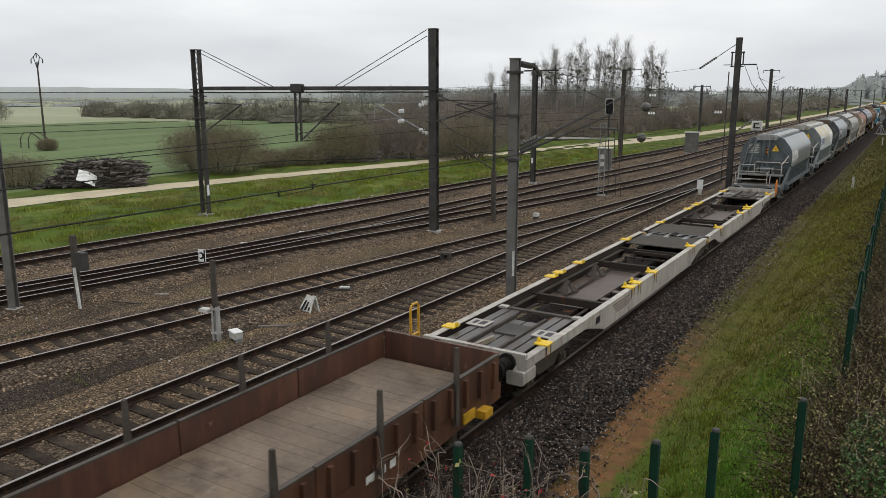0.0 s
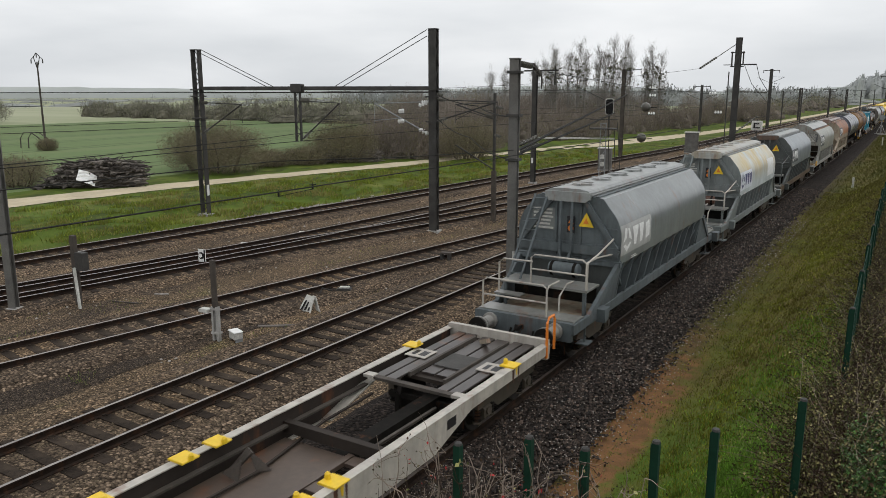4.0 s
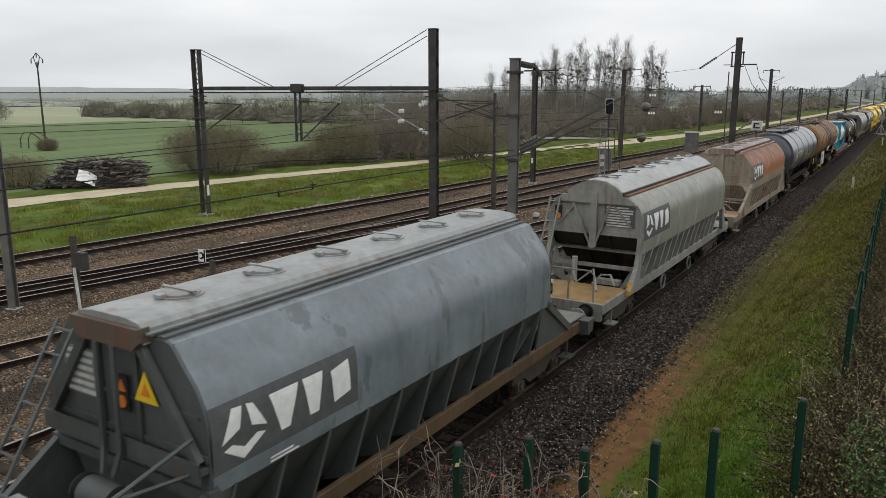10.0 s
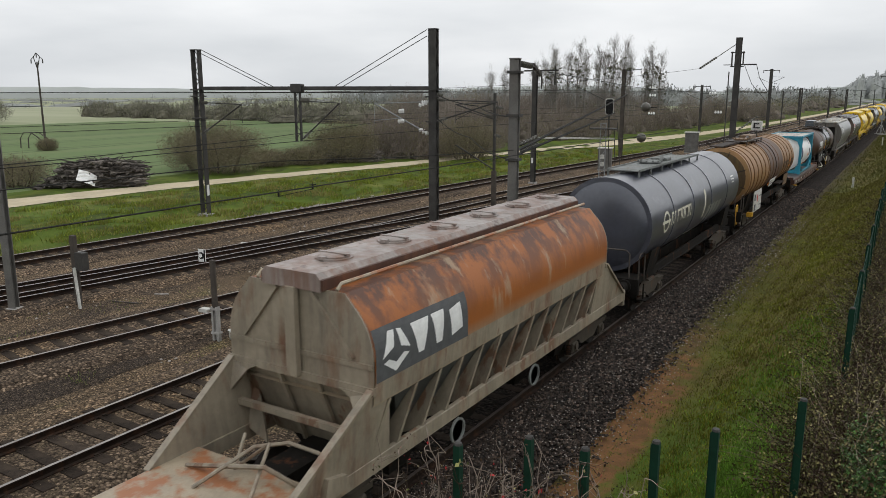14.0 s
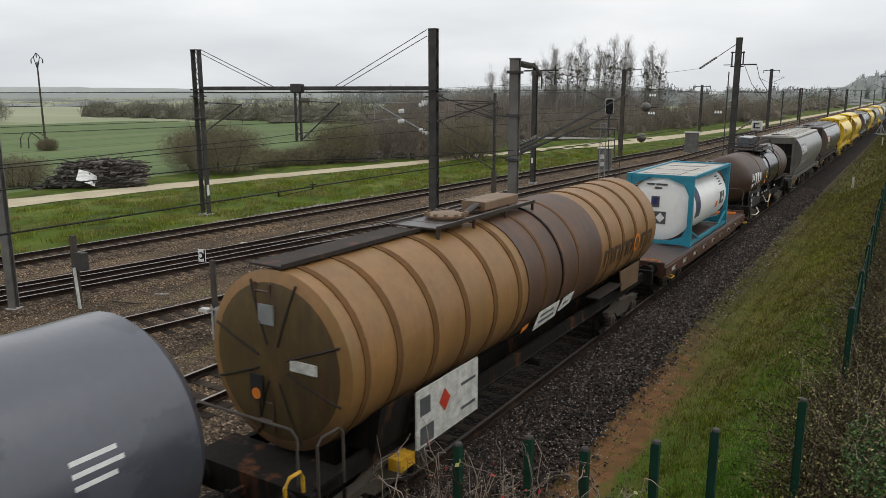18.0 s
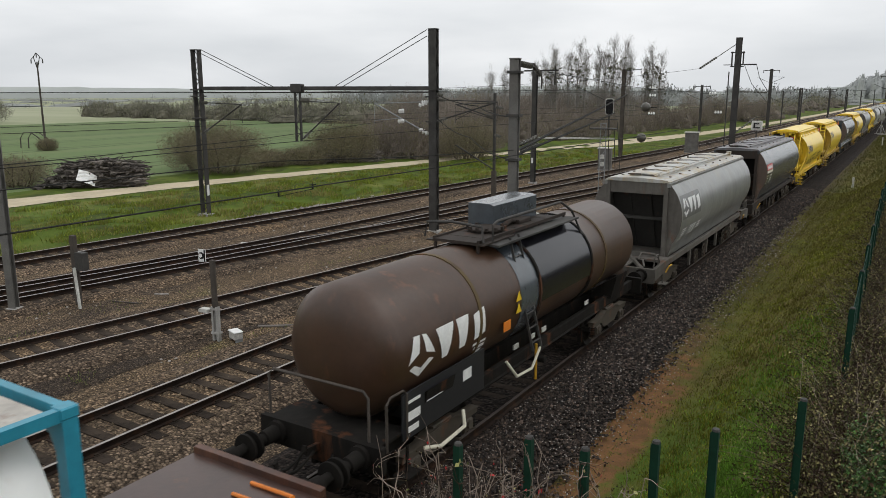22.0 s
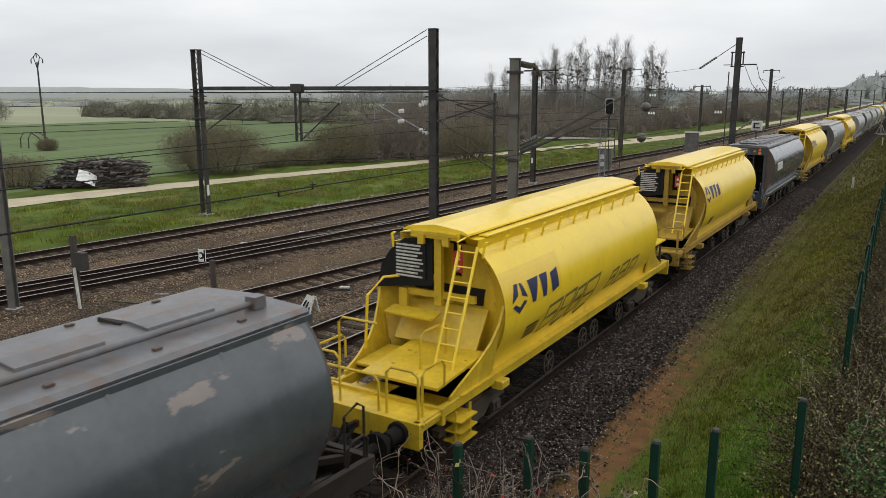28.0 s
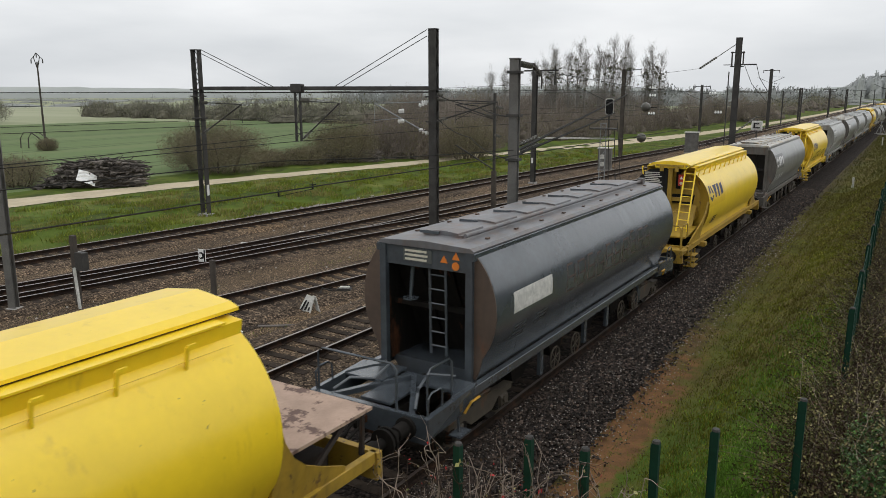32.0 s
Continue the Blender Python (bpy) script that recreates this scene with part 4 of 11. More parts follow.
for sx in (-0.2, 0.2):
    part("leg", Build().box(sx - 0.03, sx + 0.03, -0.1, 0.1, -0.02, 0.12), M["galv"], bx)
fr = thing("chevron_sign", pose(-8.5, 17.7, -0.32, 0, 0, 15), "toppled white A-frame sign with dark chevron", "sign")
part("front_leaf", Build().plate([(-0.26, -0.12, 0.02), (0.2, -0.2, 0.04), (0.24, 0.0, 0.5), (-0.02, 0.06, 0.54)], 0.03), M["white_dirty"], fr)
part("back_leaf", Build().plate([(0.24, 0.16, 0.0), (0.44, 0.0, 0.0), (0.3, 0.02, 0.5), (0.16, 0.1, 0.5)], 0.03), M["white_dirty"], fr)
for k in range(3):
    part("chevron_bar", Build().plate([(-0.16 + 0.13 * k, -0.175 - 0.012 * k, 0.08), (-0.1 + 0.13 * k, -0.18 - 0.012 * k, 0.08), (0.03 + 0.08 * k, -0.06, 0.38 - 0.05 * k), (-0.02 + 0.08 * k, -0.055, 0.38 - 0.05 * k)], 0.02), M["black"], fr)
part("leg", Build().beam((0.2, -0.24, 0.0), (0.26, 0.0, 0.5), 0.04), M["white_dirty"], fr)
cl = thing("point_motor", pose(-8.85, 20.0, -0.32, 0, 0, 30), "small white-topped point machine with a bent rod", "point machine")
part("body", Build().box(-0.25, 0.25, -0.15, 0.15, 0, 0.22, c=0.03), M["steel_dark"], cl)
part("lid", Build().box(-0.16, 0.2, -0.1, 0.1, 0.22, 0.26, c=0.02), M["white_dirty"], cl)
part("rod", Build().tube([(-0.3, -0.1, 0.1), (-0.7, -0.4, 0.3), (-0.8, -0.6, 0.02)], 0.03, 5), M["steel_dark"], cl)
tb = thing("point_lever", pose(-8.35, 26.0, -0.34, 0, 0, 10), "dark steel point lever frame on two legs", "point lever")
part("top", Build().box(-0.22, 0.22, -0.12, 0.12, 0.42, 0.5, c=0.02), M["steel_brown"], tb)
for sx in (-0.16, 0.16):
    part("leg", Build().box(sx - 0.05, sx + 0.05, -0.11, 0.13, 0.0, 0.42), M["steel_dark"], tb)
wb = thing("distance_box", pose(-9.6, 37.5, -0.34), "small white lamp box on a short stand", "lamp box")
part("body", Build().box(-0.15, 0.15, -0.11, 0.11, 0.3, 0.5, c=0.03), M["white_dirty"], wb)
part("stand", Build().box(-0.12, 0.12, -0.1, 0.1, 0, 0.35), M["steel_dark"], wb)
for x, y, rz in ((-17.77, 23.9, 40), (-17.43, 27.4, 40)):
    o = thing("point_rod", pose(x, y, -0.18, 0, 0, rz), "pale forked point rod across a rail", "point rod", "point rods")
    part("rod", Build().beam((-0.22, 0, 0.1), (0.22, 0, 0.1), 0.05), M["white"], o)
    part("fork", Build().beam((-0.1, 0, 0.1), (-0.2, -0.22, 0.0), 0.05).beam((0.15, 0, 0.1), (0.05, -0.22, 0.0), 0.05), M["white_dirty"], o)
pl = thing("inspection_cover", pose(-14.2, 15.8, -0.33, 0, 0, 20), "sunken concrete pit cover lying in the cinders", "pit cover")
part("slab", Build().box(-0.8, 0.7, -0.45, 0.45, 0, 0.03, c=0.01), M["yard"], pl)
part("rim", Build().beam((-0.9, -0.5, 0.02), (0.3, -0.6, 0.03), 0.06), M["steel_brown"], pl)
part("rim_board", Build().beam((0.0, 0.6, 0.03), (0.5, 0.66, 0.05), 0.05), M["stone_pale"], pl)
for x0, y0, x1, y1 in ((-10.6, 15.4, -9.0, 17.3), (-8.6, 15.6, -7.6, 16.3), (-12.2, 20.0, -11.2, 22.4), (-7.9, 22.0, -7.5, 25.2)):
    o = thing("old_board", pose((x0 + x1) / 2, (y0 + y1) / 2, -0.3), "weathered plank lying between the tracks", "plank", "loose planks")
    part("board", Build().beam(((x0 - x1) / 2, (y0 - y1) / 2, 0), ((x1 - x0) / 2, (y1 - y0) / 2, 0.02), 0.14, 0.05), M["wood_log"], o)
wp = thing("marker_board", pose(-4.4, 52.5, -0.34), "white striped marker post between the tracks", "marker post")
part("post", Build().box(-0.12, 0.12, -0.06, 0.06, 0, 1.1, c=0.02), M["white_dirty"], wp)
part("plate", Build().box(-0.2, 0.2, -0.08, -0.06, 0.55, 1.2), M["white"], wp)
for x, y, h in ((4.1, 63, 1.1), (3.9, 118, 1.6)):
    o = thing("kilometre_post", pose(x, y, ground_z(x, y)), "slim white trackside marker post in the grass", "marker post", "white posts")
    part("post", Build().box(-0.07, 0.07, -0.05, 0.05, -0.05, h * 0.7, c=0.02), M["white_dirty"], o)
bd = thing("sign_board", pose(-9.75, 104.0, -0.34), "white square track sign with dark cross bars on a post", "sign")
part("post", Build().box(-0.08, 0.08, -0.05, 0.05, 0, 3.6), M["steel_dark"], bd)
part("board", Build().box(-0.55, 0.55, -0.1, -0.06, 2.35, 3.35), M["white_dirty"], bd)
part("border", Build().box(-0.66, 0.66, -0.06, -0.04, 2.24, 3.46), M["white"], bd)
part("bars", Build().box(-0.4, -0.2, -0.12, -0.1, 2.5, 3.2).box(-0.2, 0.4, -0.12, -0.1, 2.5, 2.65).box(-0.2, 0.3, -0.12, -0.1, 3.0, 3.15), M["black"], bd)
sg = thing("trackside_signal", pose(2.5, 148.0, -0.34), "low white and grey trackside signal on a concrete base", "railway signal")
part("base", Build().box(-0.9, 0.9, -0.5, 0.5, 0, 0.2), M["concrete"], sg)
part("post", Build().box(-0.1, 0.1, -0.1, 0.1, 0.2, 2.6), M["galv"], sg)
part("head", Build().turn([(-0.2, 0.45), (0.2, 0.45)], "y", (0, 0, 2.9), 16), M["galv"], sg)
part("brace", Build().beam((-0.7, 0, 0.2), (0, 0, 1.8), 0.06), M["white_dirty"], sg)
part("brace", Build().beam((0.7, 0, 0.2), (0, 0, 1.8), 0.06), M["white_dirty"], sg)

# street pole with three lamps, a bent hoop beside it
lp = thing("power_pole", pose(-87.6, 56.1, -0.15), "tall slim pole with a fan of insulators in the field", "power pole")
part("pole", Build().tube([(0, 0, 0), (0, 0, 10.6)], 0.15, 8, r2=0.09), M["steel_brown"], lp)
for dx, z in ((-0.75, 11.2), (0.75, 11.2)):
    part("arm", Build().beam((0, 0, 9.6), (dx * 0.9, 0, z), 0.07).beam((dx * 0.9, 0, z), (dx * 1.7, 0, z - 0.3), 0.05).beam((dx * 1.7, 0, z - 0.3), (dx * 1.7, 0, z - 0.8), 0.1), M["steel_dark"], lp)
part("crown", Build().beam((-0.7, 0, 11.2), (0, 0, 11.7), 0.06).beam((0.7, 0, 11.2), (0, 0, 11.7), 0.06).beam((0, 0, 11.7), (0, 0, 11.1), 0.09), M["steel_dark"], lp)
hp = thing("pipe_hoop", pose(-86.6, 53.6, -0.5, 0, 0, 30), "rusty bent irrigation pipe in the field", "pipe")
for dx in (0, 1.0):
    part("hoop", Build().tube([(dx - 1.3, 0, 0), (dx - 1.25, 0, 1.5), (dx - 0.8, 0, 2.2), (dx + 0.2, 0, 2.25), (dx + 1.2, 0, 1.5), (dx + 1.6, 0, 0.4)], 0.07, 6), M["steel_brown"], hp)

# ---- green post-and-mesh fence ----
fence = thing("fence", pose(0, 0, 0), "dark green steel post and mesh fence", "fence")
FENCE = [(3.95, 6.33, 3.0), (4.52, 6.87, 3.0), (5.21, 6.72, 3.11), (5.71, 7.48, 3.0), (6.18, 8.11, 3.0), (6.89, 9.53, 3.0)] + [(7.09 - 0.045 * min(i, 6), 14.3 + i * 3.3, 3.0 - 0.012 * i) for i in range(16)]
for i, (x, y, z) in enumerate(FENCE):
    r = 0.038
    g = min(ground_z(x, y), z - 1.2)
    part("post", Build().box(x - r, x + r, y - r, y + r, g - 0.2, z, c=0.008).box(x - r * 1.5, x - r, y - 0.012, y + 0.012, g, z - 0.03), M["green_paint"], fence)
    part("post_cap", Build().turn([(z - 0.002, r * 1.25), (z + 0.022, r * 1.05), (z + 0.03, r * 0.4)], "z", (x, y, 0), 8), M["steel_dark"], fence)
for (x0, y0, z0), (x1, y1, z1) in zip(FENCE[6:-1], FENCE[7:]):
    b = Build()
    g = max(ground_z(x0, y0), ground_z(x1, y1)) + 0.1
    for k in range(14):
        z = g + (min(z0, z1) - 0.05 - g) * k / 13
        b.tube([(x0, y0, z), (x1, y1, z)], 0.006, 3)
    for k in range(56):
        t = k / 56
        b.tube([(x0 + (x1 - x0) * t, y0 + (y1 - y0) * t, g), (x0 + (x1 - x0) * t, y0 + (y1 - y0) * t, min(z0, z1) - 0.05)], 0.004, 3)
    part("mesh_panel", b, M["green_paint"], fence)


# ---- vegetation ----
def rvec(rnd):
    while True:
        v = Vector((rnd.uniform(-1, 1), rnd.uniform(-1, 1), rnd.uniform(-1, 1)))
        if 0.05 < v.length < 1:
            return v.normalized()


def sliver(b, p, d, ln, w, rnd, mi=0):
    """A thin tapered twig or blade: two triangles."""
    s = d.cross(rvec(rnd)).normalized() * w
    q = p + d * ln
    n = len(b.v)
    b.v += [tuple(p - s), tuple(p + s), tuple(q + s * 0.3), tuple(q - s * 0.3)]
    b.f.append((n, n + 1, n + 2, n + 3))
    b.mi.append(mi)


def leaf(b, p, size, rnd, mi=0):
    a = rvec(rnd)
    c = a.cross(rvec(rnd)).normalized()
    n = len(b.v)
    b.v += [tuple(p), tuple(p + (a * 0.5 + c * 0.35) * size), tuple(p + a * size), tuple(p + (a * 0.5 - c * 0.35) * size)]
    b.f.append((n, n + 1, n + 2, n + 3))
    b.mi.append(mi)


def branch(b, p, d, ln, r, depth, rnd, tips, up=0.25, spread=0.55, segs=4):
    pts, q, dd = [p], p.copy(), d.copy()
    for i in range(segs):
        dd = (dd + rvec(rnd) * 0.18 + Vector((0, 0, up * 0.25))).normalized()
        q = q + dd * ln / segs
        pts.append(q.copy())
    b.tube(pts, r, 4 if depth > 1 else 3, 0, r * 0.35)
    if depth <= 0:
        tips.append(q)
        return
    k = 3
    for i in range(k):
        t = rnd.uniform(0.3, 1.0)
        s = pts[min(segs, int(t * segs))]
        nd = (dd * (1 - spread) + rvec(rnd) * spread + Vector((0, 0, up))).normalized()
        branch(b, s, nd, ln * rnd.uniform(0.5, 0.72), r * 0.45, depth - 1, rnd, tips, up, spread, 3)


def poplar(h, seed, balls):
    """Bare tall poplar with clumps of mistletoe; base at the origin."""
    rnd = random.Random(seed)
    b, tips = Build(), []
    trunk = []
    q = Vector((0, 0, -0.3))
    for i in range(10):
        trunk.append(q.copy())
        q = q + Vector((rnd.uniform(-0.12, 0.12), rnd.uniform(-0.12, 0.12), h * 0.097))
    b.tube(trunk, 0.2, 6, 0, 0.04)
    for i in range(32):
        z = rnd.uniform(0.25, 0.98)
        s = trunk[min(9, int(z * 10))]
        a = rnd.uniform(0, 2 * math.pi)
        d = Vector((math.cos(a) * 0.42, math.sin(a) * 0.42, 0.9)).normalized()
        branch(b, s, d, h * 0.24 * (1.15 - z * 0.6), 0.035 * (1.2 - z * 0.6), 2, rnd, tips, 0.5, 0.34)
    m = thing("poplar_tree", pose(0, 0, 0), "bare winter poplar with dark mistletoe clumps", "tree", "row of poplars")
    o = new("trunk", b.raw("trunk", M["bark_pale"]))
    o.parent = m
    t2 = Build()
    for p in tips:
        for k in range(4):
            sliver(t2, p - Vector((0, 0, 0.5)) + rvec(rnd) * 0.4, (rvec(rnd) * 0.55 + Vector((0, 0, 0.8))).normalized(), rnd.uniform(0.5, 1.2), 0.011, rnd)
    o = new("crown", t2.raw("crown", M["bark_pale"]))
    o.parent = m
    low = [p for p in tips if 0.35 * h < p.z < 0.85 * h]
    for i in range(balls):
        p = rnd.choice(low) + rvec(rnd) * 0.3
        bb = Build()
        rad = rnd.uniform(0.16, 0.34)
        for k in range(190):
            v = rvec(rnd)
            leaf(bb, p + v * rad * rnd.random() ** 0.6 * 0.85, rad * rnd.uniform(0.25, 0.45), rnd)
        o = new("mistletoe", bb.raw("mistletoe", M["leaf_dark"]))
        o.parent = m
    return m


pops = [poplar(14.0, 1, 5), poplar(14.8, 2, 20), poplar(13.2, 3, 3)]
spots = [(-48.7, 120.5, 2, 0.84), (-47.6, 122.1, 0, 0.88), (-45.7, 122.9, 1, 0.95), (-44.7, 125.5, 0, 0.98), (-43.3, 126.1, 1, 1.02), (-42.3, 127.5, 2, 0.98), (-41.3, 131.2, 2, 1.04), (-40.3, 131.5, 0, 1.0), (-39.2, 133.0, 1, 1.08), (-38.0, 134.4, 1, 1.06), (-36.9, 134.8, 2, 1.0), (-35.4, 139.5, 0, 0.95), (-34.2, 139.8, 1, 1.0), (-33.3, 141.2, 1, 0.92)]
for i, (x, y, k, s) in enumerate(spots):
    c = copy_thing(pops[k], pose(x, y, 0, 0, 0, (i * 77) % 360))
    c.scale = (s, s, s)
for p, (x, y, s) in zip(pops, ((-51.1, 109.2, 0.72), (-46.6, 122.4, 0.9), (-49.2, 110.4, 0.76))):
    p.location, p.scale = (x, y, 0), (s, s, s)


def bush(name, x, y, rx, ry, h, seed, label, n=9000, mats=("twig", "leaf_olive"), leaves=0.3, w=0.007, ln=0.4, category="bush"):
    """A bare bushy mass: crooked stems from the foot, fine twigs, some leaves."""
    rnd = random.Random(seed)
    z0 = ground_z(x, y)
    m = thing(name, pose(x, y, z0), label, category)
    b = Build()
    lobes = [(rx * math.cos(q * 0.9) * 0.85, ry * math.sin(q * 0.9) * 0.85, rnd.uniform(0.7, 0.95)) for q in range(7)] + [(rx * 0.4, 0, 0.95), (-rx * 0.4, ry * 0.3, 0.9), (0, -ry * 0.4, 1.0)]
    for i in range(26):
        lx, ly, lh = rnd.choice(lobes)
        a = Vector((lx * 0.5 + rnd.uniform(-0.3, 0.3), ly * 0.5, -0.1))
        e = Vector((lx + rnd.uniform(-0.8, 0.8), ly + rnd.uniform(-0.8, 0.8), h * lh * rnd.uniform(0.7, 0.98)))
        b.tube([a, a.lerp(e, 0.5) + rvec(rnd) * 0.25, e], 0.06, 4, 0, 0.015)
    o = new("stem", b.raw("stem", M["bark"]))
    o.parent = m
    b = Build()
    for i in range(n):
        lx, ly, lh = lobes[rnd.randrange(len(lobes))]
        v = rvec(rnd)
        k = rnd.random() ** 0.45
        R = 0.5 * min(rx, ry) + 0.14 * h
        p = Vector((lx * 0.8 + v.x * k * R, ly * 0.8 + v.y * k * R, max(0.05, h * lh * (0.47 + 0.5 * v.z * k)))) + rvec(rnd) * 0.2
        d = (Vector((v.x * 0.35, v.y * 0.35, 0.35)) + rvec(rnd) * 0.9).normalized()
        if rnd.random() < leaves:
            leaf(b, p, rnd.uniform(0.06, 0.11) * (ln / 0.4), rnd, 1)
        else:
            sliver(b, p - d * ln * 0.4, d, ln * rnd.uniform(0.5, 1.1), w, rnd, 0)
    o = new("crown", b.raw("crown", [M[mats[0]], M[mats[1]]]))
    o.parent = m
    return m


bush("hawthorn_bush", -43.0, 44.6, 4.7, 3.2, 4.7, 11, "large bare brown hawthorn bush beside the farm track", 60000)
bush("hawthorn_bush", -40.0, 57.8, 3.0, 2.8, 4.6, 12, "olive-brown leafless bush behind a log pile", 45000, leaves=0.45)
bush("hawthorn_bush", -47.5, 30.0, 2.6, 2.2, 2.4, 13, "low scrubby bush at the end of a log pile", 15000)
bush("hawthorn_bush", -80.3, 52.0, 1.0, 0.9, 1.6, 14, "small low bush in the field", 9000)
bush("hawthorn_bush", -42.5, 50.5, 2.0, 1.6, 1.7, 17, "low tangle of brown scrub beside the farm track", 14000)
bush("hawthorn_bush", -41.2, 53.8, 2.2, 1.6, 2.0, 18, "low olive scrub by the end of a log stack", 14000, leaves=0.45)
bush("hawthorn_bush", -30.5, 66.0, 3.0, 3.0, 4.6, 15, "tangled bare bush beside the farm track", 30000)
bush("round_tree", -198.0, 100.0, 9.0, 9.0, 8.0, 16, "round dark tree standing in the field", 26000, mats=("hedge_twig", "hedge_leaf"), leaves=0.5, w=0.04, ln=1.2, category="tree")


def thicket(name, spots_, label, seed, n_each, mats, w, ln, ls, leaves, core=0.6):
    """Far wood or hedge: one mass of twigs and leaves over dark cores."""
    rnd = random.Random(seed)
    b = Build()
    for x, y, r, h in spots_:
        z0 = ground_z(x, y)
        rings = []
        for k in range(6):
            t = k / 5
            rr = r * core * math.sqrt(max(0.0, 1 - t ** 2)) + 0.05
            rings.append([(x + rr * math.cos(a * math.pi / 4) * rnd.uniform(0.8, 1.15), y + rr * math.sin(a * math.pi / 4) * rnd.uniform(0.8, 1.15), z0 - 0.2 + h * (core - 0.05) * t * rnd.uniform(0.85, 1.15)) for a in range(8)])
        b.loft(rings, 2)
        for i in range(n_each):
            v = rvec(rnd)
            v.z = abs(v.z)
            k = rnd.uniform(0.45, 1.0)
            p = Vector((x + v.x * k * r, y + v.y * k * r, z0 + h * (0.08 + 0.92 * v.z * k)))
            if rnd.random() < leaves:
                leaf(b, p, ls * rnd.uniform(0.6, 1.3), rnd, 1)
            else:
                d = (Vector((v.x * 0.4, v.y * 0.4, 0.9)) + rvec(rnd) * 0.35).normalized()
                sliver(b, p - d * ln * 0.5, d, ln * rnd.uniform(0.6, 1.2), w, rnd, 0)
    me = b.raw(name, [M[k] for k in mats])
    return tagged(new(name, me), label, "trees", kind="stuff")


rnd = random.Random(5)
spots_ = []
for i in range(90):
    t = i / 89
    y = 68 + 150 * t
    x = -33.5 + 12 * t - rnd.uniform(0, 5 + 12 * (1 - t)) - 3
    spots_.append((x, y + rnd.uniform(-3, 3), rnd.uniform(2.2, 3.8), rnd.uniform(3.0, 5.2) + 2.5 * (rnd.random() < 0.2)))
spots_ = [s for s in spots_ if s[0] > 7.7 - 0.77 * s[1]]
spots_ += [(-39.5, 62.0, 2.6, 4.8), (-37.6, 63.5, 2.8, 5.2), (-38.5, 66.0, 3.0, 5.6), (-36.2, 67.0, 2.8, 5.4), (-41.0, 66.5, 3.0, 5.0), (-35.2, 64.5, 2.4, 4.4), (-34.4, 68.5, 2.6, 4.8)]
thicket("roadside_scrub", spots_, "tangled bare scrub and young trees behind the farm track", 21, 1700, ("twig_red", "leaf_olive", "wood_core"), 0.015, 1.0, 0.16, 0.25, 0.42)
spots_ = [(-60 + rnd.uniform(-16, 18), 95 + i * 1.2 + rnd.uniform(-8, 8), rnd.uniform(3.5, 5.5), rnd.uniform(5.5, 8.0)) for i in range(70)]
spots_ = [s for s in spots_ if s[0] > 7.7 - 0.745 * s[1]]
thicket("bare_wood", spots_, "grey-brown leafless wood beyond the field", 22, 1500, ("twig_red", "hedge_twig", "wood_core"), 0.022, 1.5, 0.22, 0.25, 0.5)
spots_ = [(-225 + i * 3.0 + rnd.uniform(-2, 2), 152 - i * 0.1 + rnd.uniform(-4, 4), rnd.uniform(3, 4.5), rnd.uniform(4.4, 6.6) + 1.5 * (i > 18)) for i in range(0, 48)]
spots_ += [(-224 + i * 1.55, 154 + rnd.uniform(-3, 3), 4.0, rnd.uniform(3.6, 5.4)) for i in range(90)]
spots_ += [(-126 + i * 3.0, 141 + rnd.uniform(-5, 8), rnd.uniform(5, 7), rnd.uniform(4.2, 6.4)) for i in range(30)]
thicket("field_hedge", spots_, "long dark hedge between the fields", 23, 420, ("hedge_twig", "hedge_leaf", "hedge_core"), 0.045, 1.2, 0.4, 0.4)
spots_ = []
for i in range(110):
    a = radians(-62 + 72 * i / 109)
    d = rnd.uniform(480, 900)
    spots_.append((7.7 + d * math.sin(a), d * math.cos(a), rnd.uniform(14, 34), rnd.uniform(2.2, 4.2)))
spots_ = [s for s in spots_ if not -24 < s[0] < 6]
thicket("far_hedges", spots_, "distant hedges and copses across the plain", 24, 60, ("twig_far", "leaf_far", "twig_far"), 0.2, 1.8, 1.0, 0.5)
spots_ = [(-26 - rnd.uniform(0, 12), 215 + i * 6, rnd.uniform(3.5, 6), rnd.uniform(4, 7)) for i in range(40)] + [(9 + rnd.uniform(0, 16), 70 + i * 6, rnd.uniform(2.5, 4.5), rnd.uniform(2.4, 4.5)) for i in range(60)]
thicket("lineside_scrub", spots_, "scrub and small trees lining the railway far off", 25, 300, ("hedge_twig", "leaf_olive", "wood_core"), 0.04, 1.2, 0.35, 0.35)


# hazy woods across the far end of the line, and a wooded rise behind it; haze is in their colour
spots_ = [(-330 + i * 3.4 + rnd.uniform(-4, 4), 430 + rnd.uniform(-30, 60), rnd.uniform(5, 8), rnd.uniform(8.5, 12.5)) for i in range(88)]
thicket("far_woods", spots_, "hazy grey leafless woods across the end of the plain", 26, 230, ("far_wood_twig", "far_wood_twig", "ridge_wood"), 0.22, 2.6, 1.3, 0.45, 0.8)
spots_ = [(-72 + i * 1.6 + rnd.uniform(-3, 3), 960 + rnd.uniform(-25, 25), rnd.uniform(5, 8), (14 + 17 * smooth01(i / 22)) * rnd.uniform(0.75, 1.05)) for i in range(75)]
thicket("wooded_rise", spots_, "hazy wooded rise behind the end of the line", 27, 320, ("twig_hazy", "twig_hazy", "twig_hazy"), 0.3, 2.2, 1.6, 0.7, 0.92)


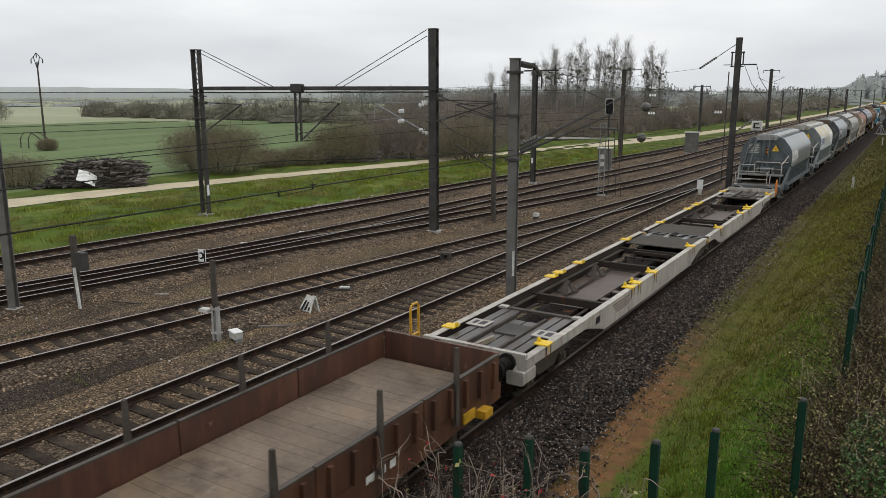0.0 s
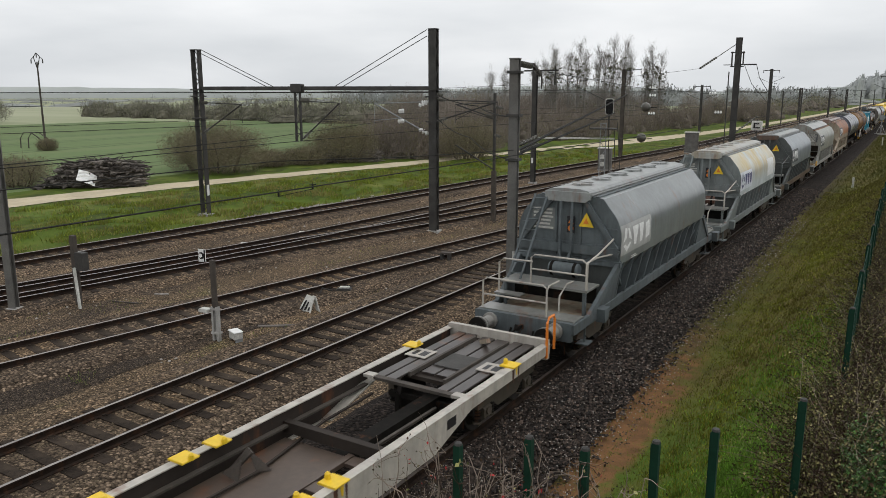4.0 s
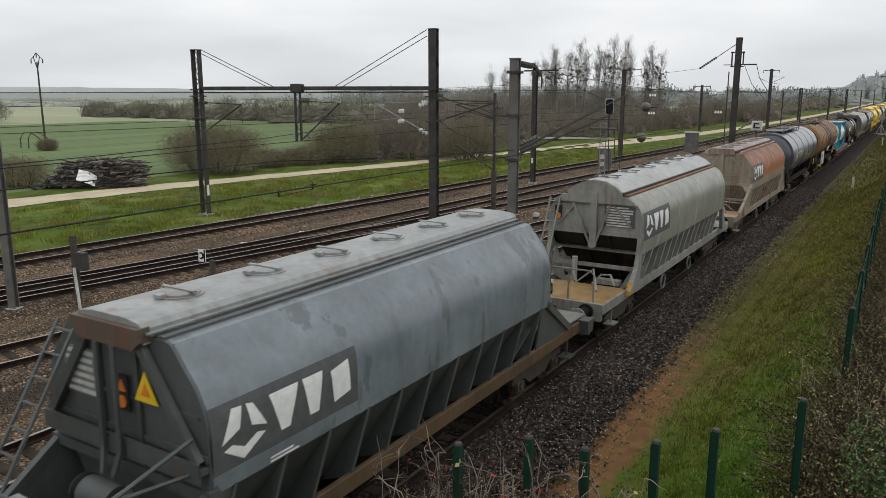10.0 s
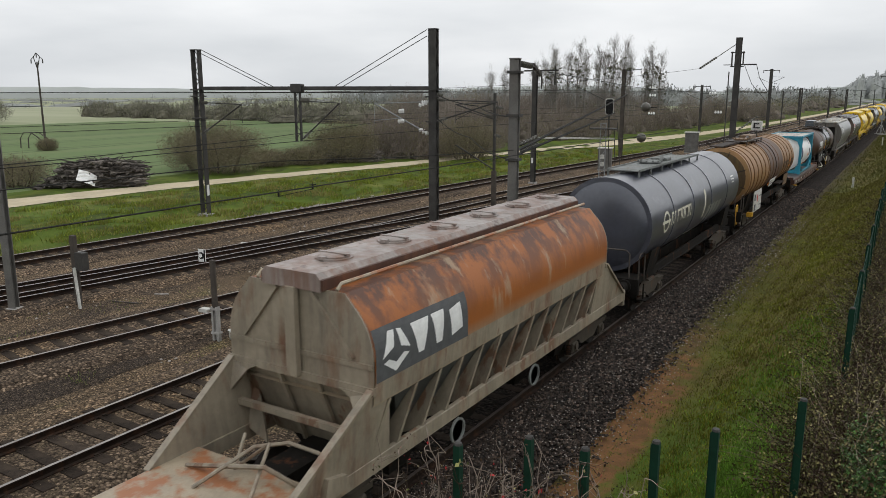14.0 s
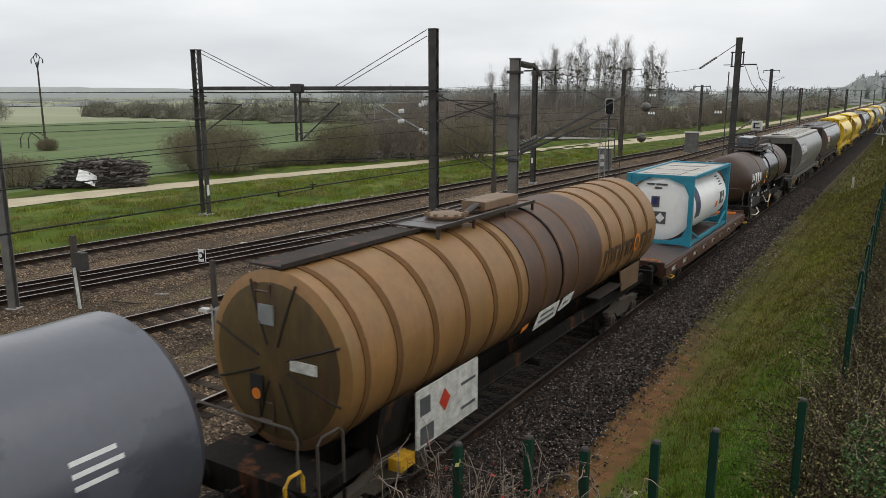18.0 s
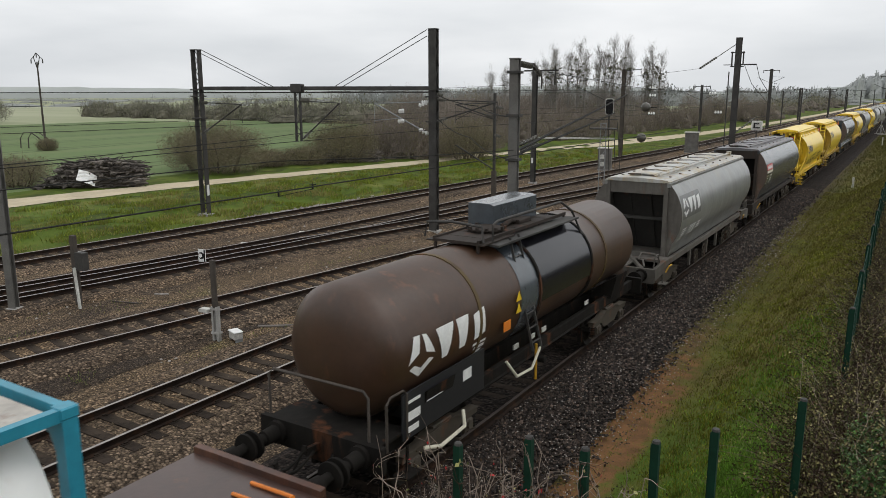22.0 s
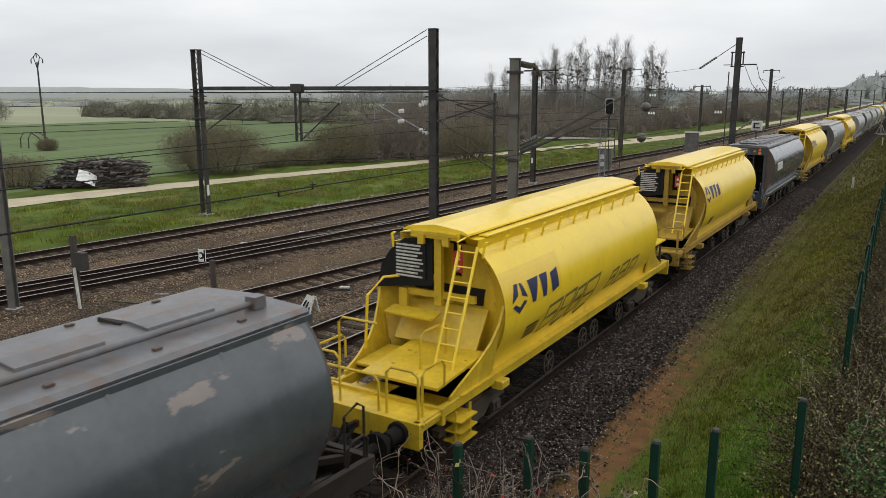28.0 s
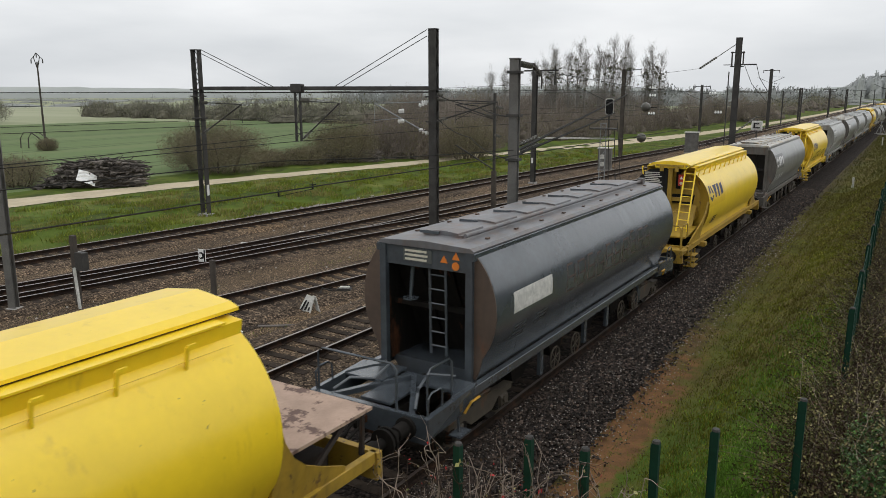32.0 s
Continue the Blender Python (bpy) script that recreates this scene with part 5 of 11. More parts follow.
# distant wooded hills, haze painted into their plain pale colour
def ridge(name, d, h, seed, a0, a1, mat, swell=0.5):
    b = Build()
    n = 120
    for i in range(n + 1):
        a = radians(a0 + (a1 - a0) * i / n)
        x, y = 7.7 + d * math.sin(a), d * math.cos(a)
        z = h * (0.55 + swell * noise.noise(Vector((i * 0.07, seed, 0))) + 0.1 * noise.noise(Vector((i * 0.9, seed, 1))) + 0.06 * noise.noise(Vector((i * 2.7, seed, 2))))
        b.v += [(x, y, -14), (x, y, max(1, z)), (x * 1.08, y * 1.08, -14)]
    for i in range(n):
        for k in range(2):
            b.f.append((i * 3 + k, (i + 1) * 3 + k, (i + 1) * 3 + k + 1, i * 3 + k + 1))
            b.mi.append(0)
    return tagged(new(name, b.raw(name, mat)), "hazy low wooded ridge on the horizon", "distant hills", kind="structure")


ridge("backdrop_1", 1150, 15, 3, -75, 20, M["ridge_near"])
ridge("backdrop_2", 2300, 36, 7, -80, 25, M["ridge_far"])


# ---- log piles ----
def log_pile(x, y, ln, wd, h, rz, seed, label, n=130, r=0.07):
    rnd = random.Random(seed)
    m = thing("log_pile", pose(x, y, ground_z(x, y), 0, 0, rz), label, "log pile", "log piles")
    shared = []
    for k in range(6):
        b = Build()
        L = rnd.uniform(0.9, 1.6)
        b.tube([(-L / 2, 0, 0), (-L / 6, rnd.uniform(-0.06, 0.06), rnd.uniform(-0.04, 0.04)), (L / 6, rnd.uniform(-0.06, 0.06), 0), (L / 2, 0, rnd.uniform(-0.04, 0.04))], r * rnd.uniform(0.7, 1.4), 6, 0, r * 0.7)
        shared.append(b.mesh("log", M["wood_log"], 50))

    def top(u):
        return h * smooth01((u + 1.05) / 0.8) * (1 - 0.25 * max(0, u) ** 2)

    def spot():
        u = rnd.uniform(-1, 0.95)
        v = rnd.random() ** 0.7
        face = wd / 2 * (1 - 0.5 * v)
        return u * ln / 2, (-face if rnd.random() < 0.6 else rnd.uniform(-face, face)), max(0.08, v * top(u))

    for i in range(min(n, 300)):
        o = new("log", shared[i % 6])
        o.parent = m
        o.matrix_basis = pose(*spot(), rnd.uniform(-8, 8), rnd.uniform(-10, 10), rnd.choice((0, 0, 0, 60, 90)) + rnd.uniform(-18, 18))
    b = Build()
    for i in range(n):
        p = Vector(spot())
        d = Vector((rnd.uniform(-1, 1), rnd.uniform(-0.5, 0.5), rnd.uniform(-0.25, 0.3))).normalized() * rnd.uniform(0.4, 0.9)
        b.tube([p - d, p + d], r * 0.4, 4)
    o = new("brushwood", b.raw("brushwood", M["wood_log"]))
    o.parent = m
    tagged(o, kind="stuff")
    # heart of the heap
    b = Build()
    b.loft([[(u * ln / 2, sx * wd * 0.36 * k, z) for sx, k, z in ((-1, 1, 0), (1, 1, 0), (1, 0.6, top(u) * 0.85), (-1, 0.6, top(u) * 0.85))] for u in (-0.95, -0.7, -0.4, 0, 0.4, 0.8, 0.9)])
    part("brushwood_core", b, M["bark"], m)
    return m


log_pile(-42.4, 33.0, 7.2, 2.6, 1.95, 42, 31, "heap of grey-brown cut branches and logs", 300)
log_pile(-39.3, 57.6, 7.0, 2.0, 1.35, 55, 32, "long low stack of cut branches", 220, 0.055)
log_pile(-34.5, 73.5, 5.0, 2.2, 1.5, 60, 33, "small heap of cut branches by the track", 120, 0.055)
tp = thing("tarpaulin", pose(-41.4, 31.6, 0.75, 50, 25, 62), "pale crumpled sheet thrown over the log heap", "tarpaulin")
b = Build()
for j in range(7):
    for i in range(7):
        b.v.append(((i - 3) * 0.21, (j - 3) * 0.16, 0.12 * noise.noise(Vector((i * 0.9, j * 0.9, 2))) + 0.12 - 0.03 * abs(i - 3)))
for j in range(6):
    for i in range(6):
        b.f.append((j * 7 + i, j * 7 + i + 1, (j + 1) * 7 + i + 1, (j + 1) * 7 + i))
        b.mi.append(0)
part("sheet", b, M["white"], tp)


# ---- grass, stones, brambles ----
def scatter_grass(name, n, xr, yr, h, label, seed, keep=None, mats=("blade_green", "blade_dry"), dry=0.4, w=0.006, power=1.6, late=0.0):
    rnd = random.Random(seed)
    b = Build()
    for i in range(n):
        y = yr[0] + (yr[1] - yr[0]) * rnd.random() ** power
        x = rnd.uniform(*xr)
        if keep and not keep(x, y, rnd):
            continue
        p = Vector((x, y, ground_z(x, y)))
        k = 1 + (y - yr[0]) / 45
        d = (Vector((rnd.uniform(-0.6, 0.6), rnd.uniform(-0.6, 0.6), 1))).normalized()
        patch_ = noise.noise(Vector((x * 0.5, y * 0.3, 4)))
        q = 1 if rnd.random() < dry + patch_ * 1.1 + late * (y - yr[0]) else 0
        if len(mats) > 2 and rnd.random() < (1.15 - (y - 12) * 0.09) * min(1.0, max(0.12, (x - 4.1) * 0.8)) * (0.7 + 0.9 * noise.noise(Vector((x * 1.1, y * 0.5, 12)))):
            q = 2
        sliver(b, p, d, h * rnd.uniform(0.5, 1.4), w * k, rnd, q)
    return tagged(new(name, b.raw(name, [M[m] for m in mats])), label, "grass", kind="stuff")


GRASS_EDGE = along([(4.3, 0), (4.3, 12), (3.9, 17), (3.4, 25), (3.0, 40), (2.8, 60), (2.7, 200)])
scatter_grass("bank_grass", 100000, (2.6, 7.0), (10.0, 60), 0.06, "short winter grass on the bank beside the line", 41, lambda x, y, r: x > GRASS_EDGE(y) + 0.5 * noise.noise(Vector((y * 0.6, 1, 0))) + 0.4 * noise.noise(Vector((y * 2.5, x * 2.5, 0))) + r.uniform(-0.7, 0.4), mats=("blade_bank", "blade_olive", "blade_vivid"), dry=0.22, late=0.016, w=0.008)
scatter_grass("sparse_grass", 26000, (2.3, 4.7), (10.5, 50), 0.04, "thin dead grass at the foot of the bank", 47, mats=("blade_olive", "blade_bank"), dry=0.4, w=0.004)
PATH_EDGE = along([(-38.5, 0), (-37.2, 24), (-35.9, 38), (-32.9, 54), (-29.2, 76), (-22.9, 130)])
VERGE_EDGE = along([(-25.6, 0), (-24.7, 16), (-23.7, 30), (-21.9, 60), (-19.3, 92), (-19.0, 200)])
scatter_grass("verge_grass", 34000, (-37.5, -19.5), (14, 110), 0.065, "rough grass on the verge between yard and farm track", 42, lambda x, y, r: x > PATH_EDGE(y) + 0.2 and x < VERGE_EDGE(y), dry=0.35, w=0.01, power=1.3)
scatter_grass("verge_tussocks", 150000, (-37.5, -19.5), (14, 90), 0.2, "taller coarse tussocks on the verge", 43, lambda x, y, r: x > PATH_EDGE(y) + 1.2 and x < VERGE_EDGE(y) - 0.4 and noise.noise(Vector((x * 0.9, y * 0.55, 2))) + 0.5 * noise.noise(Vector((x * 2.6, y * 1.8, 5))) > 0.12 - 0.1 * min(1.0, (x - PATH_EDGE(y)) / 8), mats=("blade_tussock", "blade_dry"), dry=0.3, w=0.014, power=1.3)
scatter_grass("far_bank_grass", 26000, (2.4, 8.0), (50.0, 150), 0.1, "rough dull grass along the line far off", 46, lambda x, y, r: x > GRASS_EDGE(y) + 0.4 * noise.noise(Vector((y * 0.5, 1, 0))) + r.uniform(-0.5, 0.4), mats=("blade_far", "blade_far"), dry=0.5, w=0.014, power=1.2)
scatter_grass("bank_tufts", 60000, (4.0, 7.0), (10.0, 45), 0.1, "longer tufts standing in the bank grass", 45, lambda x, y, r: noise.noise(Vector((x * 2.2, y * 1.6, 8))) + 0.5 * noise.noise(Vector((x * 6, y * 5, 3))) > 0.22, mats=("blade_bank", "blade_olive", "blade_vivid"), dry=0.25, late=0.016, w=0.009)
scatter_grass("track_weeds", 16000, (-15.5, -6.8), (10, 45), 0.09, "thin weeds between the yard tracks", 44, lambda x, y, r: noise.noise(Vector((x * 0.6, y * 0.4, 9))) > 0.1, dry=0.7)


def stones(name, n, xr, yr, s, mat, label, seed, zf, power=1.5, keep=None):
    rnd = random.Random(seed)
    b = Build()
    for i in range(n):
        y = yr[0] + (yr[1] - yr[0]) * rnd.random() ** power
        x = rnd.uniform(*xr)
        if keep and not keep(x, y):
            continue
        k = s * rnd.uniform(0.5, 1.3) * (1 + (y - yr[0]) / 60)
        z = zf(x, y) + k * 0.25
        a = rnd.uniform(0, 6.28)
        ca, sa = math.cos(a) * k, math.sin(a) * k
        f1, f2, f3 = rnd.uniform(0.6, 1.1), rnd.uniform(0.6, 1.1), rnd.uniform(0.4, 0.9)
        q = len(b.v)
        b.v += [(x + ca, y + sa, z), (x - sa * f1, y + ca * f1, z + k * 0.15), (x - ca * f2, y - sa * f2, z), (x + sa, y - ca, z - k * 0.1), (x + ca * 0.2, y + sa * 0.3, z + k * f3), (x, y, z - k * 0.6)]
        b.f += [(q, q + 1, q + 4), (q + 1, q + 2, q + 4), (q + 2, q + 3, q + 4), (q + 3, q, q + 4), (q + 1, q, q + 5), (q + 2, q + 1, q + 5), (q + 3, q + 2, q + 5), (q, q + 3, q + 5)]
        b.mi += [0] * 8
    return tagged(new(name, b.raw(name, mat)), label, "gravel", kind="stuff")


def shoulder(x, y):
    return -0.165 if x < 1.9 else (-0.17 - (x - 1.9) * 0.24 if x < 2.4 else -0.285 - 0.06 * smooth01((x - 2.9) / 0.4))


SPREAD = along([(2.7, 0), (2.7, 6), (2.75, 13), (2.7, 17), (2.5, 22), (2.3, 30), (2.15, 60), (2.1, 900)])
stones("ballast_stones", 46000, (0.85, 3.9), (9, 60), 0.037, M["stone_dark"], "loose dark ballast stones beside the main line", 51, lambda x, y: shoulder(x, y) if x < 3.2 else ground_z(x, y), keep=lambda x, y: x < SPREAD(y) + 0.05 + 0.3 * noise.noise(Vector((y * 0.7, 3, 0))) + 0.7 * noise.noise(Vector((x * 5, y * 5, 0))))
# pale chips whose colour puts glints on the dark ballast
stones("pale_flecks", 3600, (0.9, 3.3), (9, 45), 0.018, M["stone_pale"], "pale stone chips in the ballast, placed as its glints", 57, lambda x, y: shoulder(x, y) + 0.02 if x < 3.2 else ground_z(x, y))
stones("ballast_spill", 6000, (2.4, 4.3), (10, 45), 0.024, M["stone_dark"], "ballast stones spilt over the foot of the bank", 60, ground_z, keep=lambda x, y: noise.noise(Vector((x * 3, y * 3, 1))) > -0.1 + (x - 2.6) * 0.3)
stones("soil_crumbs", 5000, (2.8, 4.6), (10, 40), 0.016, M["stone_mid"], "small stones and crumbs of soil below the bank", 59, ground_z)
stones("yard_litter", 420, (-20, -7), (12, 40), 0.05, M["stone_pale"], "pale scraps and broken stone lying in the yard", 58, lambda x, y: -0.3, keep=lambda x, y: noise.noise(Vector((x * 0.5, y * 0.4, 6))) > 0.05)
stones("between_rail_stones", 7000, (-0.68, 0.68), (8, 50), 0.03, M["stone_dark"], "loose dark ballast stones between the rails", 52, lambda x, y: -0.2)
stones("yard_stones", 26000, (-24, -1.6), (6, 70), 0.022, M["stone_mid"], "scattered stones over the yard floor", 53, lambda x, y: -0.3)
stones("siding_stones", 9000, (-7.4, -4.0), (6, 55), 0.035, M["stone_mid"], "ballast stones round the yard track", 54, lambda x, y: -0.2)
stones("pale_chippings", 2600, (-25.2, -23.4), (13, 60), 0.06, M["stone_pale"], "pale chippings along the edge of the verge", 55, lambda x, y: -0.3, keep=lambda x, y: abs(x - (-24.6 + (y - 16) * 0.065)) < 0.5)


def brambles(name, n, place, label, seed, ln, leaves, mats=("cane_dark", "leaf_bramble", "leaf_brown", "leaf_tan"), lift=0.5, r=0.006, crook=0.14, forks=0):
    rnd = random.Random(seed)
    b = Build()
    for i in range(n):
        x, y = place(rnd)
        p = Vector((x, y, ground_z(x, y)))
        a = rnd.uniform(0, 6.28)
        d = Vector((math.cos(a), math.sin(a), rnd.uniform(0.6, 1.8))).normalized()
        pts = [p]
        L = ln * rnd.uniform(0.5, 1.2)
        for k in range(7):
            d = (d + Vector((0, 0, -0.3 * lift)) + rvec(rnd) * crook).normalized()
            q = pts[-1] + d * L / 7
            q.z = max(q.z, ground_z(q.x, q.y) + 0.02)
            pts.append(q)
        b.tube(pts, r, 3, 0, r * 0.4)
        for k in range(forks):
            tip = [pts[rnd.randrange(2, 7)]]
            fd = (d + rvec(rnd) * 1.1 + Vector((0, 0, 0.35))).normalized()
            for m in range(3):
                fd = (fd + rvec(rnd) * 0.45).normalized()
                tip.append(tip[-1] + fd * L * rnd.uniform(0.04, 0.09))
            b.tube(tip, r * 0.5, 3, 0, r * 0.25)
        for k in range(leaves):
            s = pts[rnd.randrange(1, 8)] + rvec(rnd) * 0.07
            leaf(b, s, rnd.uniform(0.025, 0.055), rnd, min(len(mats) - 1, 1 + int(rnd.random() ** 1.2 * 3)))
    return tagged(new(name, b.raw(name, [M[m] for m in mats])), label, "brambles", kind="stuff")


brambles("bank_brambles", 2600, lambda r: (r.uniform(7.0, 8.5) if r.random() < 0.9 else r.uniform(6.6, 7.2), 9.6 + 32 * r.random() ** 1.5), "brown and green bramble thicket behind the fence", 61, 1.3, 22, lift=0.42)
brambles("corner_brambles", 520, lambda r: (r.uniform(6.9, 7.8), r.uniform(9.6, 14.2)), "tall bramble clump growing through the fence", 64, 1.0, 20, lift=0.4)


def bare_shrub(n, seed):
    """Crooked leafless shoots that rise from the foot of the bank, forking near their tips."""
    rnd = random.Random(seed)
    b = Build()
    for i in range(n):
        x, y = rnd.uniform(2.9, 5.5), rnd.uniform(6.0, 6.9)
        mi = 0 if rnd.random() < 0.6 else 1
        foot = Vector((x + rnd.uniform(-0.4, 0.4), y - rnd.uniform(0, 0.6), ground_z(x, y)))
        tip = Vector((x + rnd.uniform(-0.5, 0.5), y + rnd.uniform(-0.2, 0.2), rnd.uniform(2.0, 2.7 + (x - 3) * 0.2)))
        pts = []
        side = Vector((0, 0, 0))
        for k in range(13):
            side += rvec(rnd) * 0.05
            pts.append(foot.lerp(tip, k / 12) + side * min(1.0, k / 4))
        b.tube(pts, 0.009, 4, mi, 0.004)
        for k in range(9):
            q = [pts[rnd.randrange(6, 13)]]
            d = (rvec(rnd) + Vector((0, 0, 0.35))).normalized()
            for s in range(4):
                d = (d + rvec(rnd) * 0.5).normalized()
                q.append(q[-1] + d * rnd.uniform(0.04, 0.11))
            b.tube(q, 0.005, 3, mi, 0.002)
            for s in range(2):
                leaf(b, q[-1 - s] + rvec(rnd) * 0.02, rnd.uniform(0.02, 0.045), rnd, 2 + int(rnd.random() ** 3 * 4))
    mats = [M[m] for m in ("cane", "cane_dark", "leaf_brown", "leaf_tan", "leaf_bramble", "leaf_red")]
    return tagged(new("bare_shrub", b.raw("bare_shrub", mats)), "thin bare shrub twigs in front of the fence", "shrub", kind="stuff")


bare_shrub(85, 66)
brambles("fence_brambles", 90, lambda r: (r.uniform(4.2, 5.6), r.uniform(5.4, 6.6)), "bare bramble canes arching over the fence", 62, 2.1, 4, mats=("cane", "leaf_bramble", "leaf_brown"), lift=0.3, r=0.008, crook=0.3, forks=5)
def nettles(n, place, seed):
    """Clumps of leafy green shoots."""
    rnd = random.Random(seed)
    b = Build()
    for i in range(n):
        x, y = place(rnd)
        p = Vector((x, y, ground_z(x, y)))
        d = Vector((rnd.uniform(-0.3, 0.3), rnd.uniform(-0.3, 0.3), 1)).normalized()
        hh = rnd.uniform(0.25, 0.55)
        b.tube([p, p + d * hh], 0.004, 3)
        for k in range(14):
            leaf(b, p + d * hh * rnd.uniform(0.3, 1.0) + rvec(rnd) * 0.03, rnd.uniform(0.04, 0.08), rnd)
    return tagged(new("nettles", b.raw("nettles", M["leaf_nettle"])), "fresh green nettles under the brambles", "nettles", kind="stuff")


nettles(1100, lambda r: (r.uniform(7.4, 8.3), r.uniform(9.9, 12.3)), 63)
for k, (ra, rb) in enumerate(((9.8, 13.0), (12.0, 22.0))):
    brambles("pale_canes", 130, lambda r: (r.uniform(6.7, 8.2), r.uniform(ra, rb)), "long pale bramble canes over the thicket", 80 + k, 1.6, 12, mats=("cane", "leaf_tan", "leaf_bramble"), lift=0.4, r=0.005)


def long_canes():
    """Long bare canes that lean across the fence posts in the foreground."""
    root = thing("bramble_shoots", pose(0, 0, 0), "long thin bare bramble shoots with a few leaves", "bramble")
    rnd = random.Random(77)
    for foot, way in (
        ((4.35, 6.1, 1.2), ((4.5, 6.35, 2.2), (4.75, 6.55, 2.62), (5.05, 6.62, 2.84), (5.3, 6.6, 2.9))),
        ((3.9, 6.0, 1.1), ((3.75, 6.2, 2.2), (3.68, 6.3, 2.75), (3.55, 6.35, 3.02))),
        ((4.0, 6.0, 1.1), ((3.8, 6.1, 2.1), (3.85, 6.15, 2.6), (3.8, 6.2, 2.95))),
        ((4.1, 6.0, 1.2), ((4.1, 6.2, 2.2), (4.2, 6.3, 2.7), (4.1, 6.3, 2.9))),
        ((4.0, 5.9, 1.1), ((3.6, 6.0, 2.1), (3.35, 6.1, 2.4), (3.0, 6.15, 2.45))),
        ((4.5, 6.0, 1.2), ((4.7, 6.3, 2.1), (4.85, 6.4, 2.7), (4.8, 6.5, 3.05))),
        ((5.6, 6.3, 1.3), ((5.5, 6.6, 2.3), (5.35, 6.75, 2.7), (5.2, 6.8, 2.88))),
        ((5.6, 6.3, 1.3), ((5.75, 6.7, 2.2), (5.9, 6.9, 2.45), (6.1, 7.0, 2.5))),
    ):
        pts = lerp_path([foot] + list(way), 0.12)
        pts = [p + rvec(rnd) * 0.028 for p in pts]
        part("shoot", Build().tube(pts, 0.011, 5, 0, 0.005), M["cane"], root)
        for k in range(5):
            q = pts[rnd.randrange(len(pts) // 2, len(pts))]
            sb = Build().tube([q, q + rvec(rnd) * 0.12 + Vector((0, 0, 0.05)), q + rvec(rnd) * 0.2 + Vector((0, 0, 0.1))], 0.005, 4, 0, 0.0015)
            part("side_twig", sb, M["cane"], root)
    for x, y, z, m in ((3.98, 6.3, 2.86, "leaf_yellow"), (4.0, 6.28, 2.83, "leaf_yellow"), (5.0, 6.55, 2.55, "leaf_yellow"), (4.35, 6.4, 2.72, "leaf_red"), (4.85, 6.5, 2.68, "leaf_red"), (5.62, 6.9, 2.72, "leaf_yellow"), (5.7, 6.95, 2.65, "leaf_yellow")):
        lb = Build()
        leaf(lb, Vector((x, y, z)), 0.07, rnd)
        leaf(lb, Vector((x + 0.01, y, z)), 0.06, rnd)
        part("leaf", lb, M[m], root)


long_canes()
# ---- train: materials ----
def paint(name, color, rust=0.0, grime=0.35, rough=0.38, streak=None, chips=0.0, pale=0.0, flakes=None, gloss=0.12):
    """flakes: (colour, scale, stretch in z, threshold, strength) of paint come off with sharp edges."""
    lay = []
    if pale:
        lay.append((tuple(min(1, c * 1.5 + 0.05) for c in color), 0.9, (1, 0.6, 1), 0.45, 0.75, pale))
    if streak:
        lay.append((streak, 1.1, (2.4, 2.4, 0.35), 0.46, 0.62, 0.75))
    if rust:
        lay.append((RUST, 1.3, (1.5, 1.5, 0.5), 0.62 - 0.3 * rust, 0.78 - 0.2 * rust, 0.9))
    if chips:
        lay.append(((0.1, 0.05, 0.03), 6, (1, 1, 1), 0.62, 0.66, chips))
    if flakes:
        lay.append((flakes[0], flakes[1], (1, 1, flakes[2]), flakes[3], flakes[3] + 0.025, flakes[4]))
    lay.append((GRIME, 1.6, (3, 3, 0.4), 0.45, 0.8, grime))
    return material(name, color, rough, 0.0, 0.18, 1.2, 0.08, 14, 9, lay, coat=gloss if rough < 0.5 else 0.0)


def dented(m, k=0.5, scale=1.1):
    """Shallow dents and ripples of thin sheet, an arm's length across."""
    nt = m.node_tree
    bs = nt.nodes["Principled BSDF"]
    b = nt.nodes.new("ShaderNodeBump")
    b.inputs["Strength"].default_value, b.inputs["Distance"].default_value = k, 0.06
    nt.links.new(noise_tex(nt, scale, 2, 0.4, (1, 1, 0.45)), b.inputs["Height"])
    if bs.inputs["Normal"].links:
        nt.links.new(bs.inputs["Normal"].links[0].from_socket, b.inputs["Normal"])
    nt.links.new(b.outputs[0], bs.inputs["Normal"])
    return m


def height_tint(m, color, z0, z1, scale=0.8, lo=0.35, hi=0.6, amount=0.9, stretch=(1, 1, 1)):
    """Tint that follows the height on a wagon (stains, darker tank bottoms): none at z0, full at z1, broken up by
    noise.
    """
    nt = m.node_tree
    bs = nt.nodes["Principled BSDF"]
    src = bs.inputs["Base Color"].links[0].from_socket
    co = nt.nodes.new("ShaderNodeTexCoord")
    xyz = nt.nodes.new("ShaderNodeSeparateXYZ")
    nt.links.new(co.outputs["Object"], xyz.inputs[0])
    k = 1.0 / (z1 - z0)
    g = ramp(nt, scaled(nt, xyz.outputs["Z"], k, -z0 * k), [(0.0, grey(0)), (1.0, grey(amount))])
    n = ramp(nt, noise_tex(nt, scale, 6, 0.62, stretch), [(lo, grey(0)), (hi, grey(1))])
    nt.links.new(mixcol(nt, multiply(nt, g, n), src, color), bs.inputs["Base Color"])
    return m


